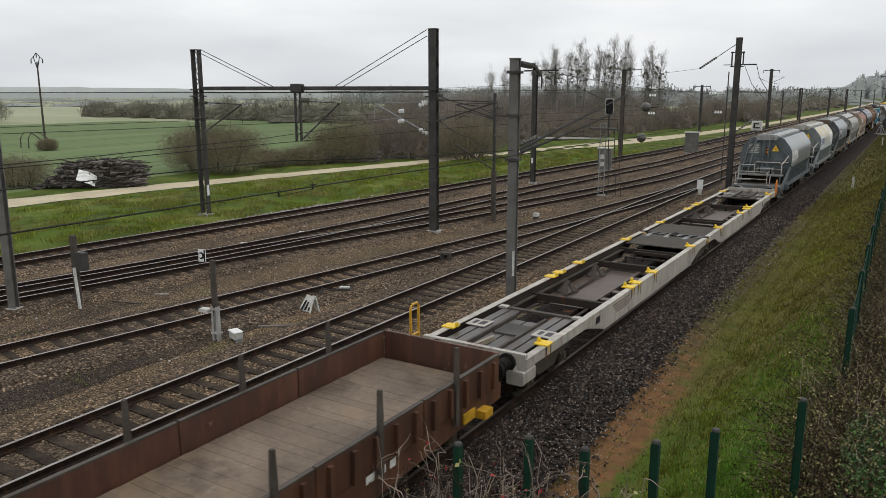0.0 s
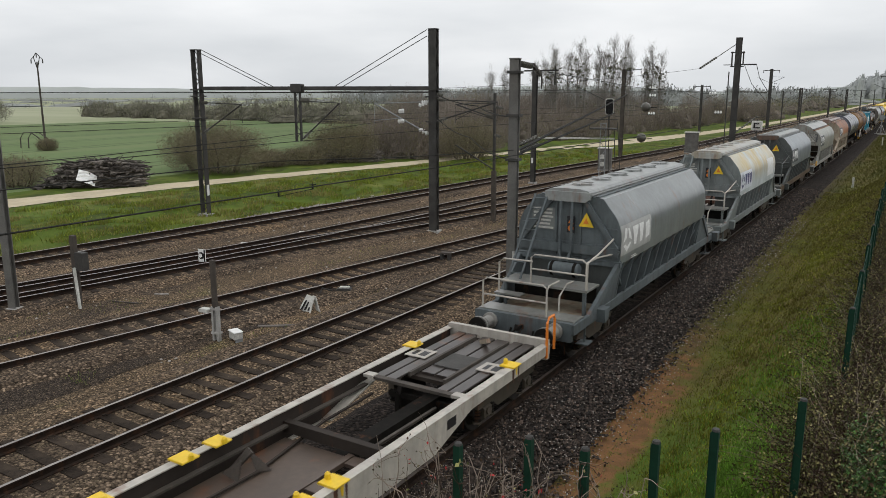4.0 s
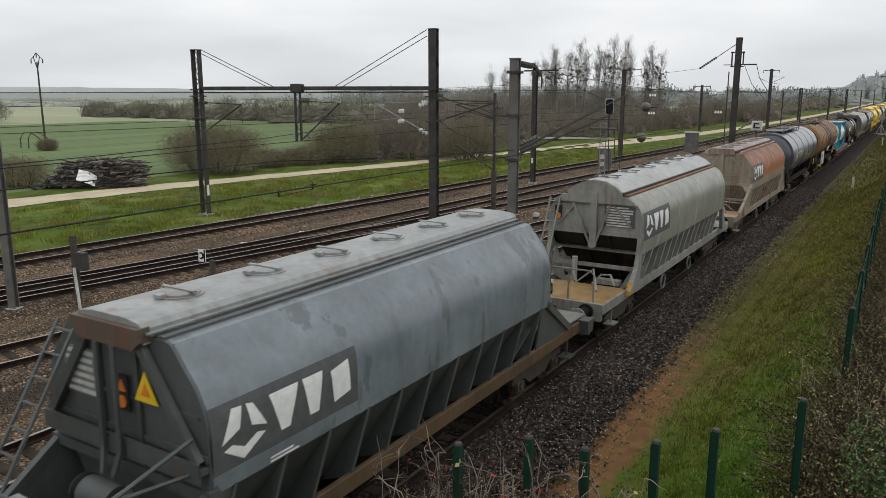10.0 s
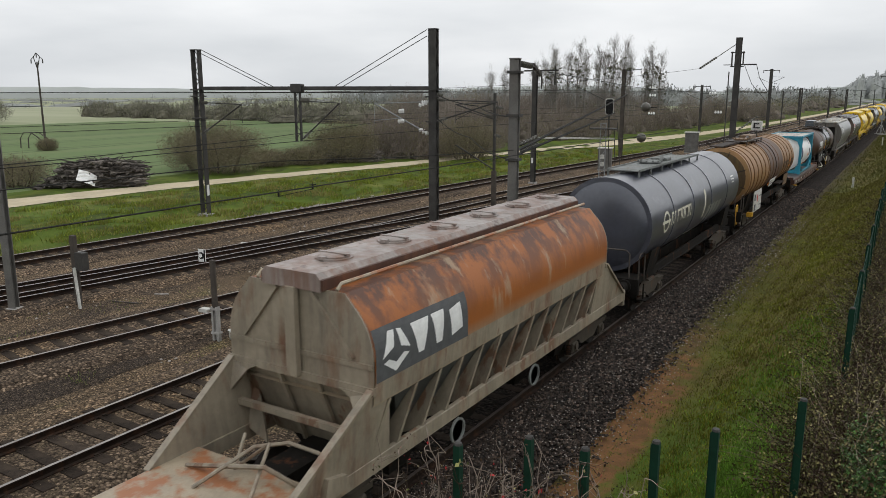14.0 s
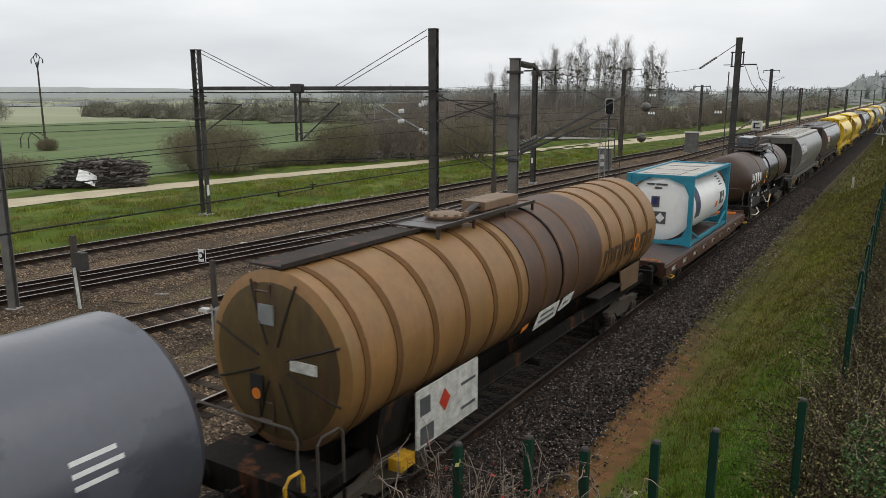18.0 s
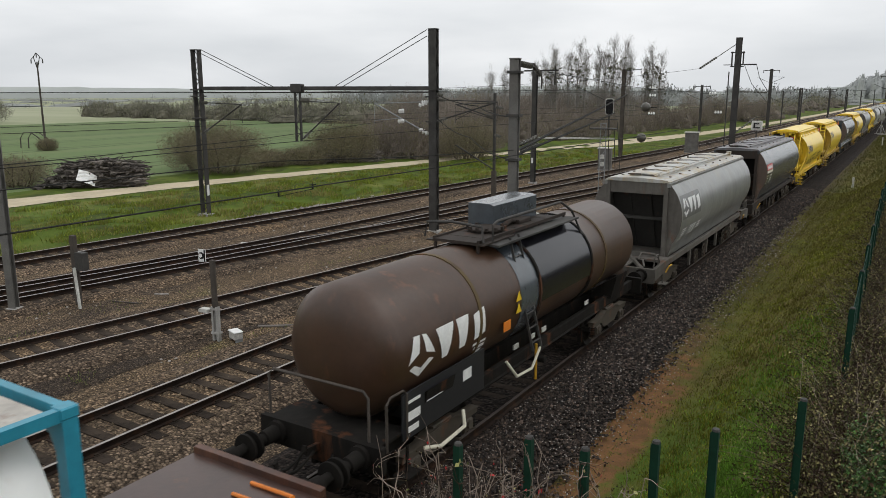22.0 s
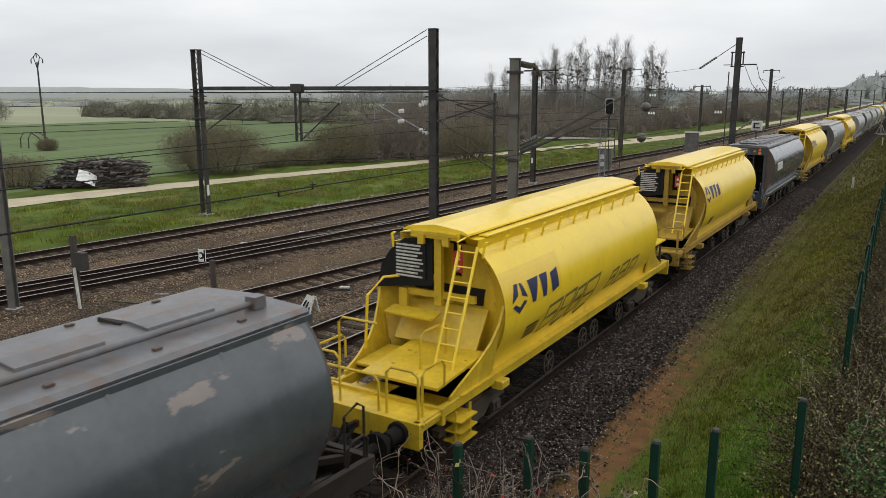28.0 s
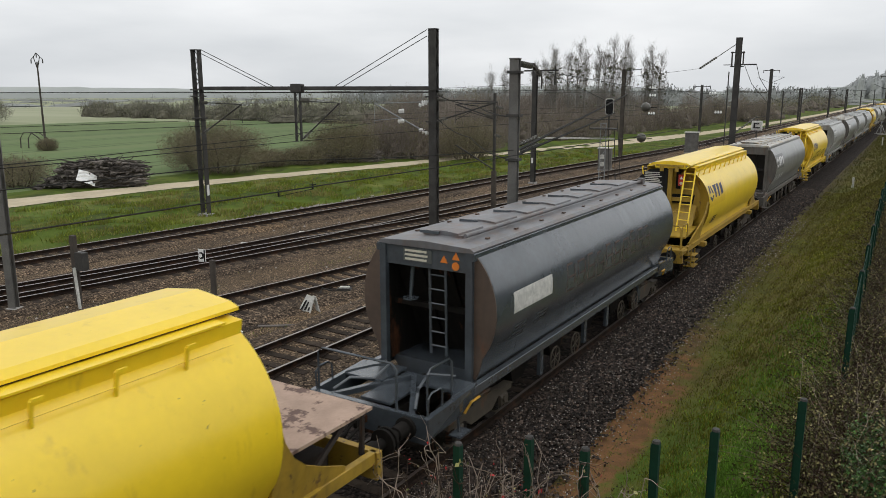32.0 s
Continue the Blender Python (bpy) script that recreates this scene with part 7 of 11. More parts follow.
def hatches(w, ys, z, mat, r=0.28, square=False):
    for y in ys:
        b = Build()
        if square:
            b.turn([(z - 0.03, 0.3), (z + 0.012, 0.3), (z + 0.025, 0.26), (z + 0.03, 0.05)], "z", (0, y, 0), 16)
            part("hatch_clamp", Build().box(-0.4, 0.4, y - 0.035, y + 0.035, z + 0.025, z + 0.05).box(-0.1, 0.1, y - 0.34, y - 0.28, z + 0.01, z + 0.05), M["t_frame_grey"], w)
        else:
            b.turn([(z, r), (z + 0.05, r), (z + 0.07, r - 0.04), (z + 0.075, 0.05)], "z", (0, y, 0), 16)
            b.turn([(z, r + 0.05), (z + 0.025, r + 0.05)], "z", (0, y, 0), 16)
            part("hatch_clamp", Build().box(-0.3, 0.3, y - 0.03, y + 0.03, z + 0.07, z + 0.09).box(-0.06, 0.06, y - r - 0.08, y - r + 0.02, z + 0.02, z + 0.07), mat, w)
        part("hatch", b, mat, w, smooth=40)


A_SIDE = Side([(0.62, 3.93), (0.82, 3.93), (0.95, 3.9)] + arc(0.45, 2.9, 1.02, 52, 0, 8)[1:] + [(1.47, 2.55), (1.45, 2.2)])


def hopper_a(label, body, roof, frame, ink, patch=None, white_panel=False, tri=True, orange=False, seed=0):
    """Grain hopper with sloping ends, gallery and a raised flat hatch ridge. Length 15.6 m."""
    L = 15.6
    w = wagon(label)
    y0, y1 = 3.35, 12.5
    b = Build()
    A_SIDE.shell(b, y0, y1, 6)
    part("body", b, body, w, smooth=30)
    b = Build()
    b.prism_y([(-0.62, 3.86), (0.62, 3.86), (0.62, 4.04), (0.55, 4.1), (0.3, 4.14), (-0.3, 4.14), (-0.55, 4.1), (-0.62, 4.04)], y0 - 0.12, y1 + 0.02)
    b.box(0.62, 0.68, y0 - 0.1, y1, 3.98, 4.0)
    b.box(-0.68, -0.62, y0 - 0.1, y1, 3.98, 4.0)
    part("roof_ridge", b, roof, w, smooth=30)
    for sx in (-1, 1):
        b = Build().box(sx * 0.78 - 0.05, sx * 0.78 + 0.05, y0, y1, 3.92, 3.96)
        part("roof_gutter", b, frame, w)
    hatches(w, [y0 + 0.9 + i * 1.48 for i in range(6)], 4.13, roof, 0.26)
    # end walls
    for y, d in ((y0, 1), (y1, -1)):
        b = Build()
        up = [(p[0], y, p[1]) for p in A_SIDE.p]
        b.plate(up + [(-x, yy, z) for x, yy, z in reversed(up)], 0.05)
        part("end_wall", b, frame, w)
        b = Build()
        b.plate([(-1.4, y + d * 0.02, 2.2), (1.4, y + d * 0.02, 2.2), (1.1, y + d * 1.5, 1.0), (-1.1, y + d * 1.5, 1.0)], 0.05)
        part("slope_sheet", b, frame, w)
        b = Build()
        b.box(-1.5, 1.5, y - 0.07, y + 0.07, 2.14, 2.28)
        b.box(-1.46, 1.46, y - 0.05, y + 0.05, 2.62, 2.7)
        b.box(-1.36, 1.36, y - 0.05, y + 0.05, 3.1, 3.15)
        for sx in (-0.35, 0.35):
            b.beam((sx, y - d * 0.04, 2.3), (sx, y - d * 0.04, 3.9), 0.07, 0.06)
        part("end_ribs", b, frame, w)
        for sx in (-1, 1):
            b = Build().beam((sx * 1.43, y + d * 0.1, 2.25), (sx * 1.27, y - d * 1.75, 1.12), 0.1, 0.16)
            part("end_strut", b, frame, w)
            part("end_cheek", Build().plate([(sx * 1.41, y + d * 0.3, 2.2), (sx * 1.41, y + d * 0.05, 2.2), (sx * 1.27, y - d * 1.72, 1.1), (sx * 1.25, y - d * 1.3, 0.98), (sx * 1.25, y + d * 0.3, 0.98)], 0.04), frame, w)
    for y, d in ((y0, 1), (y1, -1)):
        part("ridge_end", Build().prism_y([(-0.52, 3.8), (0.52, 3.8), (0.63, 3.9), (0.63, 4.06), (-0.63, 4.06), (-0.63, 3.9)], min(y - d * 0.2, y - d * 0.03), max(y - d * 0.2, y - d * 0.03)), M["t_flange_brown"] if seed == 3 else roof, w)
        part("end_shelf", Build().box(-1.45, 1.45, min(y - d * 0.16, y), max(y - d * 0.16, y), 2.5, 2.58).box(-1.45, 1.45, y - d * 0.16 - 0.015, y - d * 0.16 + 0.015, 2.42, 2.66), frame, w)
        for sx in (-1, 1):
            part("end_diagonal", Build().beam((sx * 0.5, y - d * 0.08, 3.82), (sx * 1.38, y - d * 0.1, 2.62), 0.09, 0.12), frame, w)
            part("end_pipe", Build().tube([(sx * 0.16, y - d * 0.2, 3.8), (sx * 0.16, y - d * 0.22, 2.5), (sx * 0.1, y - d * 0.3, 2.2)], 0.04, 6), frame, w)
    # hopper bottoms and ribs
    b = Build()
    prof = [(-1.42, 2.2), (1.42, 2.2), (0.62, 0.95), (-0.62, 0.95)]
    b.loft([[(x, y, z) for x, z in prof] for y in (y0 + 0.1, y1 - 0.1)])
    part("hopper_bottom", b, M["t_slate_dark"], w)
    for sx in (-1, 1):
        for i in range(11):
            y = y0 + 0.35 + i * 0.84
            b = Build().plate([(sx * 1.46, y, 2.22), (sx * 1.3, y - 0.25, 1.2), (sx * 0.75, y - 0.25, 1.0), (sx * 1.36, y, 2.2)], 0.05)
            part("rib", b, frame, w)
        part("sill", Build().box(sx * 1.29 - 0.05, sx * 1.29 + 0.05, 0.62, L - 0.62, 1.0, 1.26, c=0.01), M["t_rustysill"] if seed == 3 else frame, w)
    part("centre_sill", Build().box(-0.3, 0.3, 0.62, L - 0.62, 0.75, 1.05), M["t_under"], w)
    for yy in (4.6, 6.7, 8.8, 10.9):
        part("discharge_gate", Build().loft([[(-1.1, yy - 0.5, 1.0), (1.1, yy - 0.5, 1.0), (1.1, yy + 0.5, 1.0), (-1.1, yy + 0.5, 1.0)], [(-0.9, yy - 0.25, 0.5), (0.9, yy - 0.25, 0.5), (0.9, yy + 0.25, 0.5), (-0.9, yy + 0.25, 0.5)]]), M["t_under"], w)
    # front gallery
    part("gallery", Build().box(-1.2, 1.2, 1.75, 2.6, 1.76, 1.82, c=0.01), M["t_wetgrey"], w)
    part("gallery_skirt", Build().box(-1.15, 1.15, 2.5, 2.56, 1.3, 1.76), M["t_under"], w)
    for sx in (-1.1, 1.1):
        part("gallery_leg", Build().box(sx - 0.04, sx + 0.04, 1.8, 1.88, 1.15, 1.76), frame, w)
    part("platform", Build().box(-1.28, 1.28, 0.72, 1.3, 1.26, 1.31, c=0.01), M["t_wetgrey"], w)
    part("side_tread", Build().box(-1.25, -0.5, 1.45, 1.75, 1.5, 1.54, c=0.01), M["t_wetgrey"], w)
    part("floor_sheet", Build().box(-1.2, 1.2, 1.5, 3.3, 1.1, 1.15), M["t_beige"] if seed % 2 else frame, w)
    part("brake_reservoir", Build().turn([(-0.45, 0.05), (-0.42, 0.16), (-0.38, 0.19), (0.38, 0.19), (0.42, 0.16), (0.45, 0.05)], "x", (0.1, 2.9, 2.02), 16), M["t_redbrown"] if orange else frame, w, smooth=40)
    for xx in (-0.22, 0.42):
        part("reservoir_strap", Build().turn([(xx - 0.04, 0.2), (xx + 0.04, 0.2)], "x", (0, 2.9, 2.02), 16), M["t_under"], w, smooth=40)
    part("rear_platform", Build().box(-1.28, 1.28, L - 2.3, L - 0.6, 1.3, 1.36, c=0.01), M["t_wetgrey"] if seed != 2 else M["t_patch_dull"], w)
    part("platform_latch", Build().tube([(-0.1, L - 1.3, 1.38), (0.25, L - 1.1, 1.44), (0.3, L - 1.5, 1.4)], 0.025, 6), M["black"], w)
    hr = []
    for sx in (-1.2, 0.55):
        hr.append([(sx, 0.78, 1.28), (sx, 0.78, 1.95), (sx, 0.9, 2.05), (sx, 1.5, 2.05)] if sx > 0 else [(sx, 0.78, 1.28), (sx, 0.78, 2.0), (sx + 0.1, 0.78, 2.08), (0.45, 0.78, 2.08), (0.55, 0.78, 2.0), (0.55, 0.78, 1.28)])
    hr.append([(-1.2, 0.78, 1.65), (0.55, 0.78, 1.65)])
    hr.append([(-0.35, 1.78, 1.82), (-0.35, 1.78, 2.5), (-0.25, 1.78, 2.58), (1.05, 1.78, 2.58), (1.15, 1.78, 2.5), (1.15, 1.78, 1.82)])
    hr.append([(-0.35, 1.78, 2.2), (1.15, 1.78, 2.2)])
    hr.append([(1.15, 1.78, 2.5), (1.2, 2.4, 2.62), (1.3, 3.25, 2.9)])
    hr.append([(-1.2, 1.65, 1.54), (-1.2, 1.65, 2.3), (-1.1, 1.7, 2.4), (-0.3, 1.75, 2.4)])
    hr.append([(0.62, 1.35, 1.2), (0.62, 1.4, 1.7), (0.68, 1.7, 1.95), (0.72, 2.0, 1.95)])
    hr.append([(1.15, 1.85, 1.82), (1.15, 1.85, 2.45), (1.15, 1.95, 2.52), (1.15, 2.5, 2.52), (1.3, 3.2, 2.5)])
    rails_bent(w, hr, 0.024, M["t_flatgrey"] if seed < 3 else frame)
    ladder(w, (-0.95, 2.0, 1.8), (-0.75, 3.2, 3.95), 0.36, 8, frame)
    notice_panel(w, -1.05, -0.36, y0 - 0.055, 2.98, 3.58, M["t_frame_grey"], M["white_dirty"], 6, seed)
    if tri:
        triangle_sign(w, 0.52, y0 - 0.07, 3.14, 0.42, M["ink_yellow"])
        part("sign_mark", Build().plate([(0.44, y0 - 0.082, 3.22), (0.6, y0 - 0.082, 3.22), (0.52, y0 - 0.082, 3.38)], 0.006), M["ink_orange"], w)
    part("notice_plate", Build().box(-0.02, 0.2, y0 - 0.08, y0 - 0.06, 2.95, 3.4), M["ink_black"], w)
    part("notice_mark", Build().turn([(y0 - 0.095, 0.08), (y0 - 0.085, 0.08)], "y", (0.09, 0, 3.07), 12), M["ink_orange"], w)
    triangle_sign(w, 0.09, y0 - 0.088, 3.2, 0.16, M["ink_orange"])
    # marks
    s0 = A_SIDE.down(3.1)
    if patch:
        panel(w, A_SIDE, y0 + 0.02, y0 + 2.6, s0 - 0.12, s0 + 0.68, patch)
    emblem(w, A_SIDE, y0 + 0.15, s0 - 0.03, 0.64, ink)
    if white_panel:
        panel(w, A_SIDE, y1 - 2.4, y1 - 0.6, s0 - 0.25, s0 + 0.62, M["ink_white"], "blank_panel", 0.008)
    bars(w, A_SIDE, y0 + 0.9, A_SIDE.down(2.3), [(0, 0, 0.4, 0.03), (0, 0.05, 0.5, 0.03)], M["ink_white"])
    # underframe
    ends(w, L, frame, True)
    for yb in (2.75, L - 2.75):
        bogie(w, yb)
    for sx in (-1, 1):
        for yb in (1.55, L - 1.55):
            part("step", Build().box(sx * 1.25 - 0.15, sx * 1.25 + 0.15, yb - 0.2, yb + 0.2, 0.55, 0.58).beam((sx * 1.25, yb, 0.58), (sx * 1.25, yb, 1.05), 0.04), frame, w)
            part("lifting_bracket", Build().prism_x([(yb + 0.55, 1.3), (yb + 0.95, 1.3), (yb + 0.85, 1.0), (yb + 0.6, 0.95)], sx * 1.3, sx * 1.55), frame, w)
    part("brake_gear", Build().tube([(0.6, 5, 0.72), (0.6, 10, 0.72)], 0.05, 6).tube([(1.1, 4.2, 0.85), (1.1, 11.4, 0.85)], 0.025, 5).box(-0.8, -0.3, 6, 7.2, 0.4, 0.75, c=0.05), M["t_under"], w)
    return w


B_SIDE = Side([(0.0, 4.17), (0.3, 4.13), (0.6, 4.0), (0.8, 3.84), (0.82, 3.72), (0.98, 3.72)] + arc(0.45, 2.9, 1.0, 50, 0, 8)[1:] + [(1.45, 2.5), (1.42, 2.1)])
C_SIDE = Side([(0.58, 3.8), (0.95, 3.8)] + arc(0.4, 2.85, 1.05, 55, 0, 8)[1:] + [(1.45, 2.5), (1.42, 2.15)])


def hopper_bc(label, side, y0, y1, L, body, roof, frame, ink, patch, ridge, floor_mat):
    """Older hopper with open leg frames at its ends."""
    w = wagon(label)
    foot = 2.35 if ridge else 2.6
    b = Build()
    side.shell(b, y0, y1, 6)
    part("body", b, body, w, smooth=30)
    if ridge:
        b = Build()
        b.prism_y([(-0.58, 3.78), (0.58, 3.78), (0.58, 3.97), (0.5, 4.05), (-0.5, 4.05), (-0.58, 3.97)], y0 - 0.12, y1 + 0.1)
        part("roof_ridge", b, roof, w)
        hatches(w, [y0 + 0.9 + i * 1.65 for i in range(6)], 4.05, roof, 0.26)
        for sx in (-1, 1):
            part("roof_rail", Build().tube([(sx * 0.8, y0, 3.82), (sx * 0.8, y0 + 0.1, 3.9), (sx * 0.8, y1, 3.9)], 0.03, 6), M["t_rusty_plate"], w)
            part("ridge_skirt", Build().box(sx * 0.6 - 0.015, sx * 0.6 + 0.015, y0 - 0.1, y1 + 0.08, 3.8, 3.96), M["t_redbrown"], w)
    else:
        b = Build()
        b.loft([[(x * 1.0, y, z + 0.012) for x, z in [(0.81, 3.835), (0.6, 4.0), (0.3, 4.13), (0, 4.17), (-0.3, 4.13), (-0.6, 4.0), (-0.81, 3.835)]] for y in (y0 - 0.06, y1 + 0.06)], closed=False, caps=False)
        part("roof", b, roof, w, smooth=40)
        hatches(w, [y0 + 1.0 + i * 1.75 for i in range(6)], 4.18, roof, 0.27, True)
        for sx in (-1, 1):
            part("roof_gutter", Build().box(sx * 0.9 - 0.07, sx * 0.9 + 0.07, y0, y1, 3.72, 3.775), M["t_gutter"], w)
            # black strip in place of the shadow line along the roof's edge
            part("roof_seal", Build().box(sx * 0.83 - 0.015, sx * 0.83 + 0.015, y0 - 0.05, y1 + 0.05, 3.77, 3.83), M["ink_black"], w)
    for y, d in ((y0, 1), (y1, -1)):
        b = Build()
        cut = side.at(side.down(foot))
        up = [(p[0], y, p[1]) for p in side.p if p[1] > foot] + [(cut[0], y, foot)]
        b.plate(up + [(-x, yy, z) for x, yy, z in reversed(up)], 0.05)
        part("end_wall", b, frame, w)
        if not ridge:
            hood = [(x, z) for x, z in side.p if z > 3.45]
            rim = [(x, z) for x, z in hood] + [(-x, z) for x, z in reversed(hood)]
            part("roof_hood", Build().loft([[(x, y - d * 0.14, z) for x, z in rim], [(x, y, z) for x, z in rim]], closed=True), frame, w)
        b = Build()
        b.box(-1.46, 1.46, y - 0.06, y + 0.06, foot - 0.02, foot + 0.1)
        if ridge:
            b.box(-1.44, 1.44, y - 0.05, y + 0.05, 2.72, 2.8)
        b.box(-0.1, 0.1, y - d * 0.12 - 0.05, y - d * 0.12 + 0.05, 2.4, 3.8)
        for sx in (-1, 1):
            b.beam((sx * 0.35, y - d * 0.05, 3.75), (sx * 1.1, y - d * 0.05, 2.85), 0.06)
        part("end_ribs", b, frame, w)
        b = Build()
        run_in = 0.62 if ridge else 1.5
        b.plate([(-1.4, y + d * 0.03, foot + 0.05), (1.4, y + d * 0.03, foot + 0.05), (1.1, y + d * run_in, 1.0), (-1.1, y + d * run_in, 1.0)], 0.05)
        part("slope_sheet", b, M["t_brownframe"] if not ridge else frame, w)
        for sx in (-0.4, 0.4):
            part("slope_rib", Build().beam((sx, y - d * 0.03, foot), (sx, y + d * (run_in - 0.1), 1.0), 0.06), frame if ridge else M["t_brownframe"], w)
        part("opening_beam", Build().box(-1.3, 1.3, y - d * 0.05 - 0.05, y - d * 0.05 + 0.05, 1.62, 1.72), frame, w)
        for sx in (-1, 1):
            if ridge:
                b = Build().plate([(sx * 1.4, y - d * 0.06, 2.42), (sx * 1.4, y + d * 0.4, 2.42), (sx * 1.26, y + d * 0.55, 1.22), (sx * 1.26, y - d * 1.9, 1.22)], 0.06)
                part("leg_flange", Build().beam((sx * 1.42, y - d * 0.06, 2.42), (sx * 1.28, y - d * 1.9, 1.24), 0.12, 0.05), frame, w)
                part("arch_gusset", Build().plate([(sx * 1.38, y - d * 0.06, 2.36), (sx * 0.85, y - d * 0.06, 2.36), (sx * 1.05, y - d * 0.06, 2.26), (sx * 1.2, y - d * 0.14, 2.06), (sx * 1.34, y - d * 0.22, 1.86)], 0.06), frame, w)
            else:
                xa, xb = sorted((sx * 1.3, sx * 1.43))
                b = Build().prism_x([(y + d * 0.1, 2.6), (y - d * 0.06, 2.6), (y - d * 0.12, 2.2), (y - d * 0.3, 1.75), (y - d * 0.85, 1.22), (y - d * 0.15, 1.22), (y + d * 0.0, 1.7)], xa, xb)
            part("end_leg", b, frame, w)
    b = Build()
    prof = [(-1.4, 2.15), (1.4, 2.15), (0.62, 0.95), (-0.62, 0.95)]
    b.loft([[(x, y + d * (0.55 if z > 2 else 1.7), z) for x, z in prof] for y, d in ((y0, 1), (y1, -1))])
    part("hopper_bottom", b, M["t_slate_dark"], w)
    n = int((y1 - y0) / 0.72)
    for sx in (-1, 1):
        for i in range(n):
            y = y0 + 0.4 + i * 0.72
            b = Build().plate([(sx * 1.44, y, 2.16), (sx * 1.28, y - 0.35, 1.2), (sx * 0.8, y - 0.35, 1.0), (sx * 1.36, y, 2.12)], 0.05)
            part("rib", b, frame, w)
        part("sill", Build().box(sx * 1.25 - 0.05, sx * 1.25 + 0.05, 0.62, L - 0.62, 0.98, 1.24, c=0.01), frame, w)
        for yy in (6.2, 9.4):
            part("discharge_wheel", Build().turn([(-0.02, 0.24), (0.02, 0.24), (0.02, 0.2), (-0.02, 0.2)], "x", (sx * 1.3, yy, 0.72), 14), M["t_frame_grey"], w)
    part("centre_sill", Build().box(-0.3, 0.3, 0.62, L - 0.62, 0.75, 1.05), M["t_under"], w)
    for yy in (4.9, 7.2, 9.5, 11.6):
        part("discharge_gate", Build().loft([[(-1.1, yy - 0.5, 1.0), (1.1, yy - 0.5, 1.0), (1.1, yy + 0.5, 1.0), (-1.1, yy + 0.5, 1.0)], [(-0.9, yy - 0.25, 0.45), (0.9, yy - 0.25, 0.45), (0.9, yy + 0.25, 0.45), (-0.9, yy + 0.25, 0.45)]]), M["t_under"], w)
    part("platform", Build().box(-1.26, 1.26, 0.7, 2.6, 1.2, 1.26, c=0.01), floor_mat, w)
    part("rear_platform", Build().box(-1.26, 1.26, L - 2.2, L - 0.65, 1.2, 1.26, c=0.01), frame, w)
    part("brake_pipe", Build().tube([(0.7, 1.8, 1.3), (0.3, 2.6, 1.7), (-0.1, 2.3, 1.35), (-0.4, 2.8, 1.6)], 0.03, 6), frame, w)
    part("hand_brake", Build().tube([(-0.4, 2.9, 1.25), (-0.4, 2.9, 1.95)], 0.09, 8) if not ridge else Build().tube([(-0.9, 2.1, 1.27), (0.6, 2.2, 1.6), (0.9, 2.5, 1.27)], 0.035, 6), frame, w)
    if ridge:
        part("brake_rod", Build().tube([(-0.3, 1.7, 1.27), (0.1, 2.5, 1.65), (0.4, 2.9, 1.62), (1.1, 2.9, 1.6)], 0.03, 6), frame, w)
    else:
        part("tool_rack", Build().box(0.3, 1.0, 2.75, 3.0, 1.26, 1.4).tube([(0.3, 2.5, 1.3), (0.5, 2.7, 1.55), (0.8, 2.6, 1.6), (1.0, 2.4, 1.35)], 0.03, 6), frame, w)
        part("end_hook", Build().beam((-0.75, y0 - 0.08, 3.7), (-0.12, y0 - 0.12, 2.35), 0.06).beam((0.55, y0 - 0.08, 3.7), (0.08, y0 - 0.12, 2.35), 0.06).turn([(y0 - 0.2, 0.12), (y0 - 0.1, 0.12)], "y", (0, 0, 2.3), 12), frame, w)
    if not ridge:
        rails_bent(w, [[(-1.2, 0.75, 1.26), (-1.2, 0.75, 2.0), (-1.1, 0.75, 2.1), (0.9, 0.75, 2.1), (1.0, 0.75, 2.0), (1.0, 0.75, 1.26)], [(0.3, 0.75, 1.26), (0.3, 0.75, 2.1)]], 0.022, frame)
        notice_panel(w, 0.3, 1.2, y0 - 0.04, 2.85, 3.45, M["ink_grey"], M["white_dirty"], 8, 3)
        part("notice_plate", Build().box(-1.25, -1.02, y0 - 0.05, y0 - 0.03, 2.95, 3.35), M["ink_black"], w)
        part("notice_mark", Build().turn([(y0 - 0.065, 0.09), (y0 - 0.055, 0.09)], "y", (-1.13, 0, 3.05), 12), M["ink_orange"], w)
        triangle_sign(w, -0.85, y0 - 0.05, 3.1, 0.16, M["ink_yellow"])
        ladder(w, (-1.3, 2.4, 1.3), (-1.2, y0 - 0.15, 3.6), 0.3, 8, frame)
    if ridge:
        panel(w, side, y0 + 0.02, y1 - 0.02, side.down(2.5), side.s[-1] - 0.02, M["t_beige"], "lower_band", 0.003)
    s0 = side.down(3.15)
    panel(w, side, y0 + 0.04, y0 + 2.68, s0 - 0.14, s0 + 0.66, patch)
    emblem(w, side, y0 + 0.2, s0 - 0.05, 0.64, ink)
    part("pull_handle", Build().prism_x([(2.5, 1.1), (2.95, 1.15), (3.0, 1.35), (2.6, 1.45)], 1.3, 1.4), M["yellow_paint"] if not ridge else frame, w)
    ends(w, L, frame)
    for yb in (2.75, L - 2.75):
        bogie(w, yb)
    for sx in (-1, 1):
        part("step", Build().box(sx * 1.25 - 0.15, sx * 1.25 + 0.15, 1.3, 1.7, 0.55, 0.58).beam((sx * 1.25, 1.5, 0.58), (sx * 1.25, 1.5, 1.05), 0.04), frame, w)
    return w


D_SIDE = Side([(0.0, 3.86), (1.0, 3.8), (1.04, 3.78)] + arc(0.0, 2.62, 1.52, 48, -36, 16)[1:] + [(1.16, 1.45), (1.1, 1.3)])


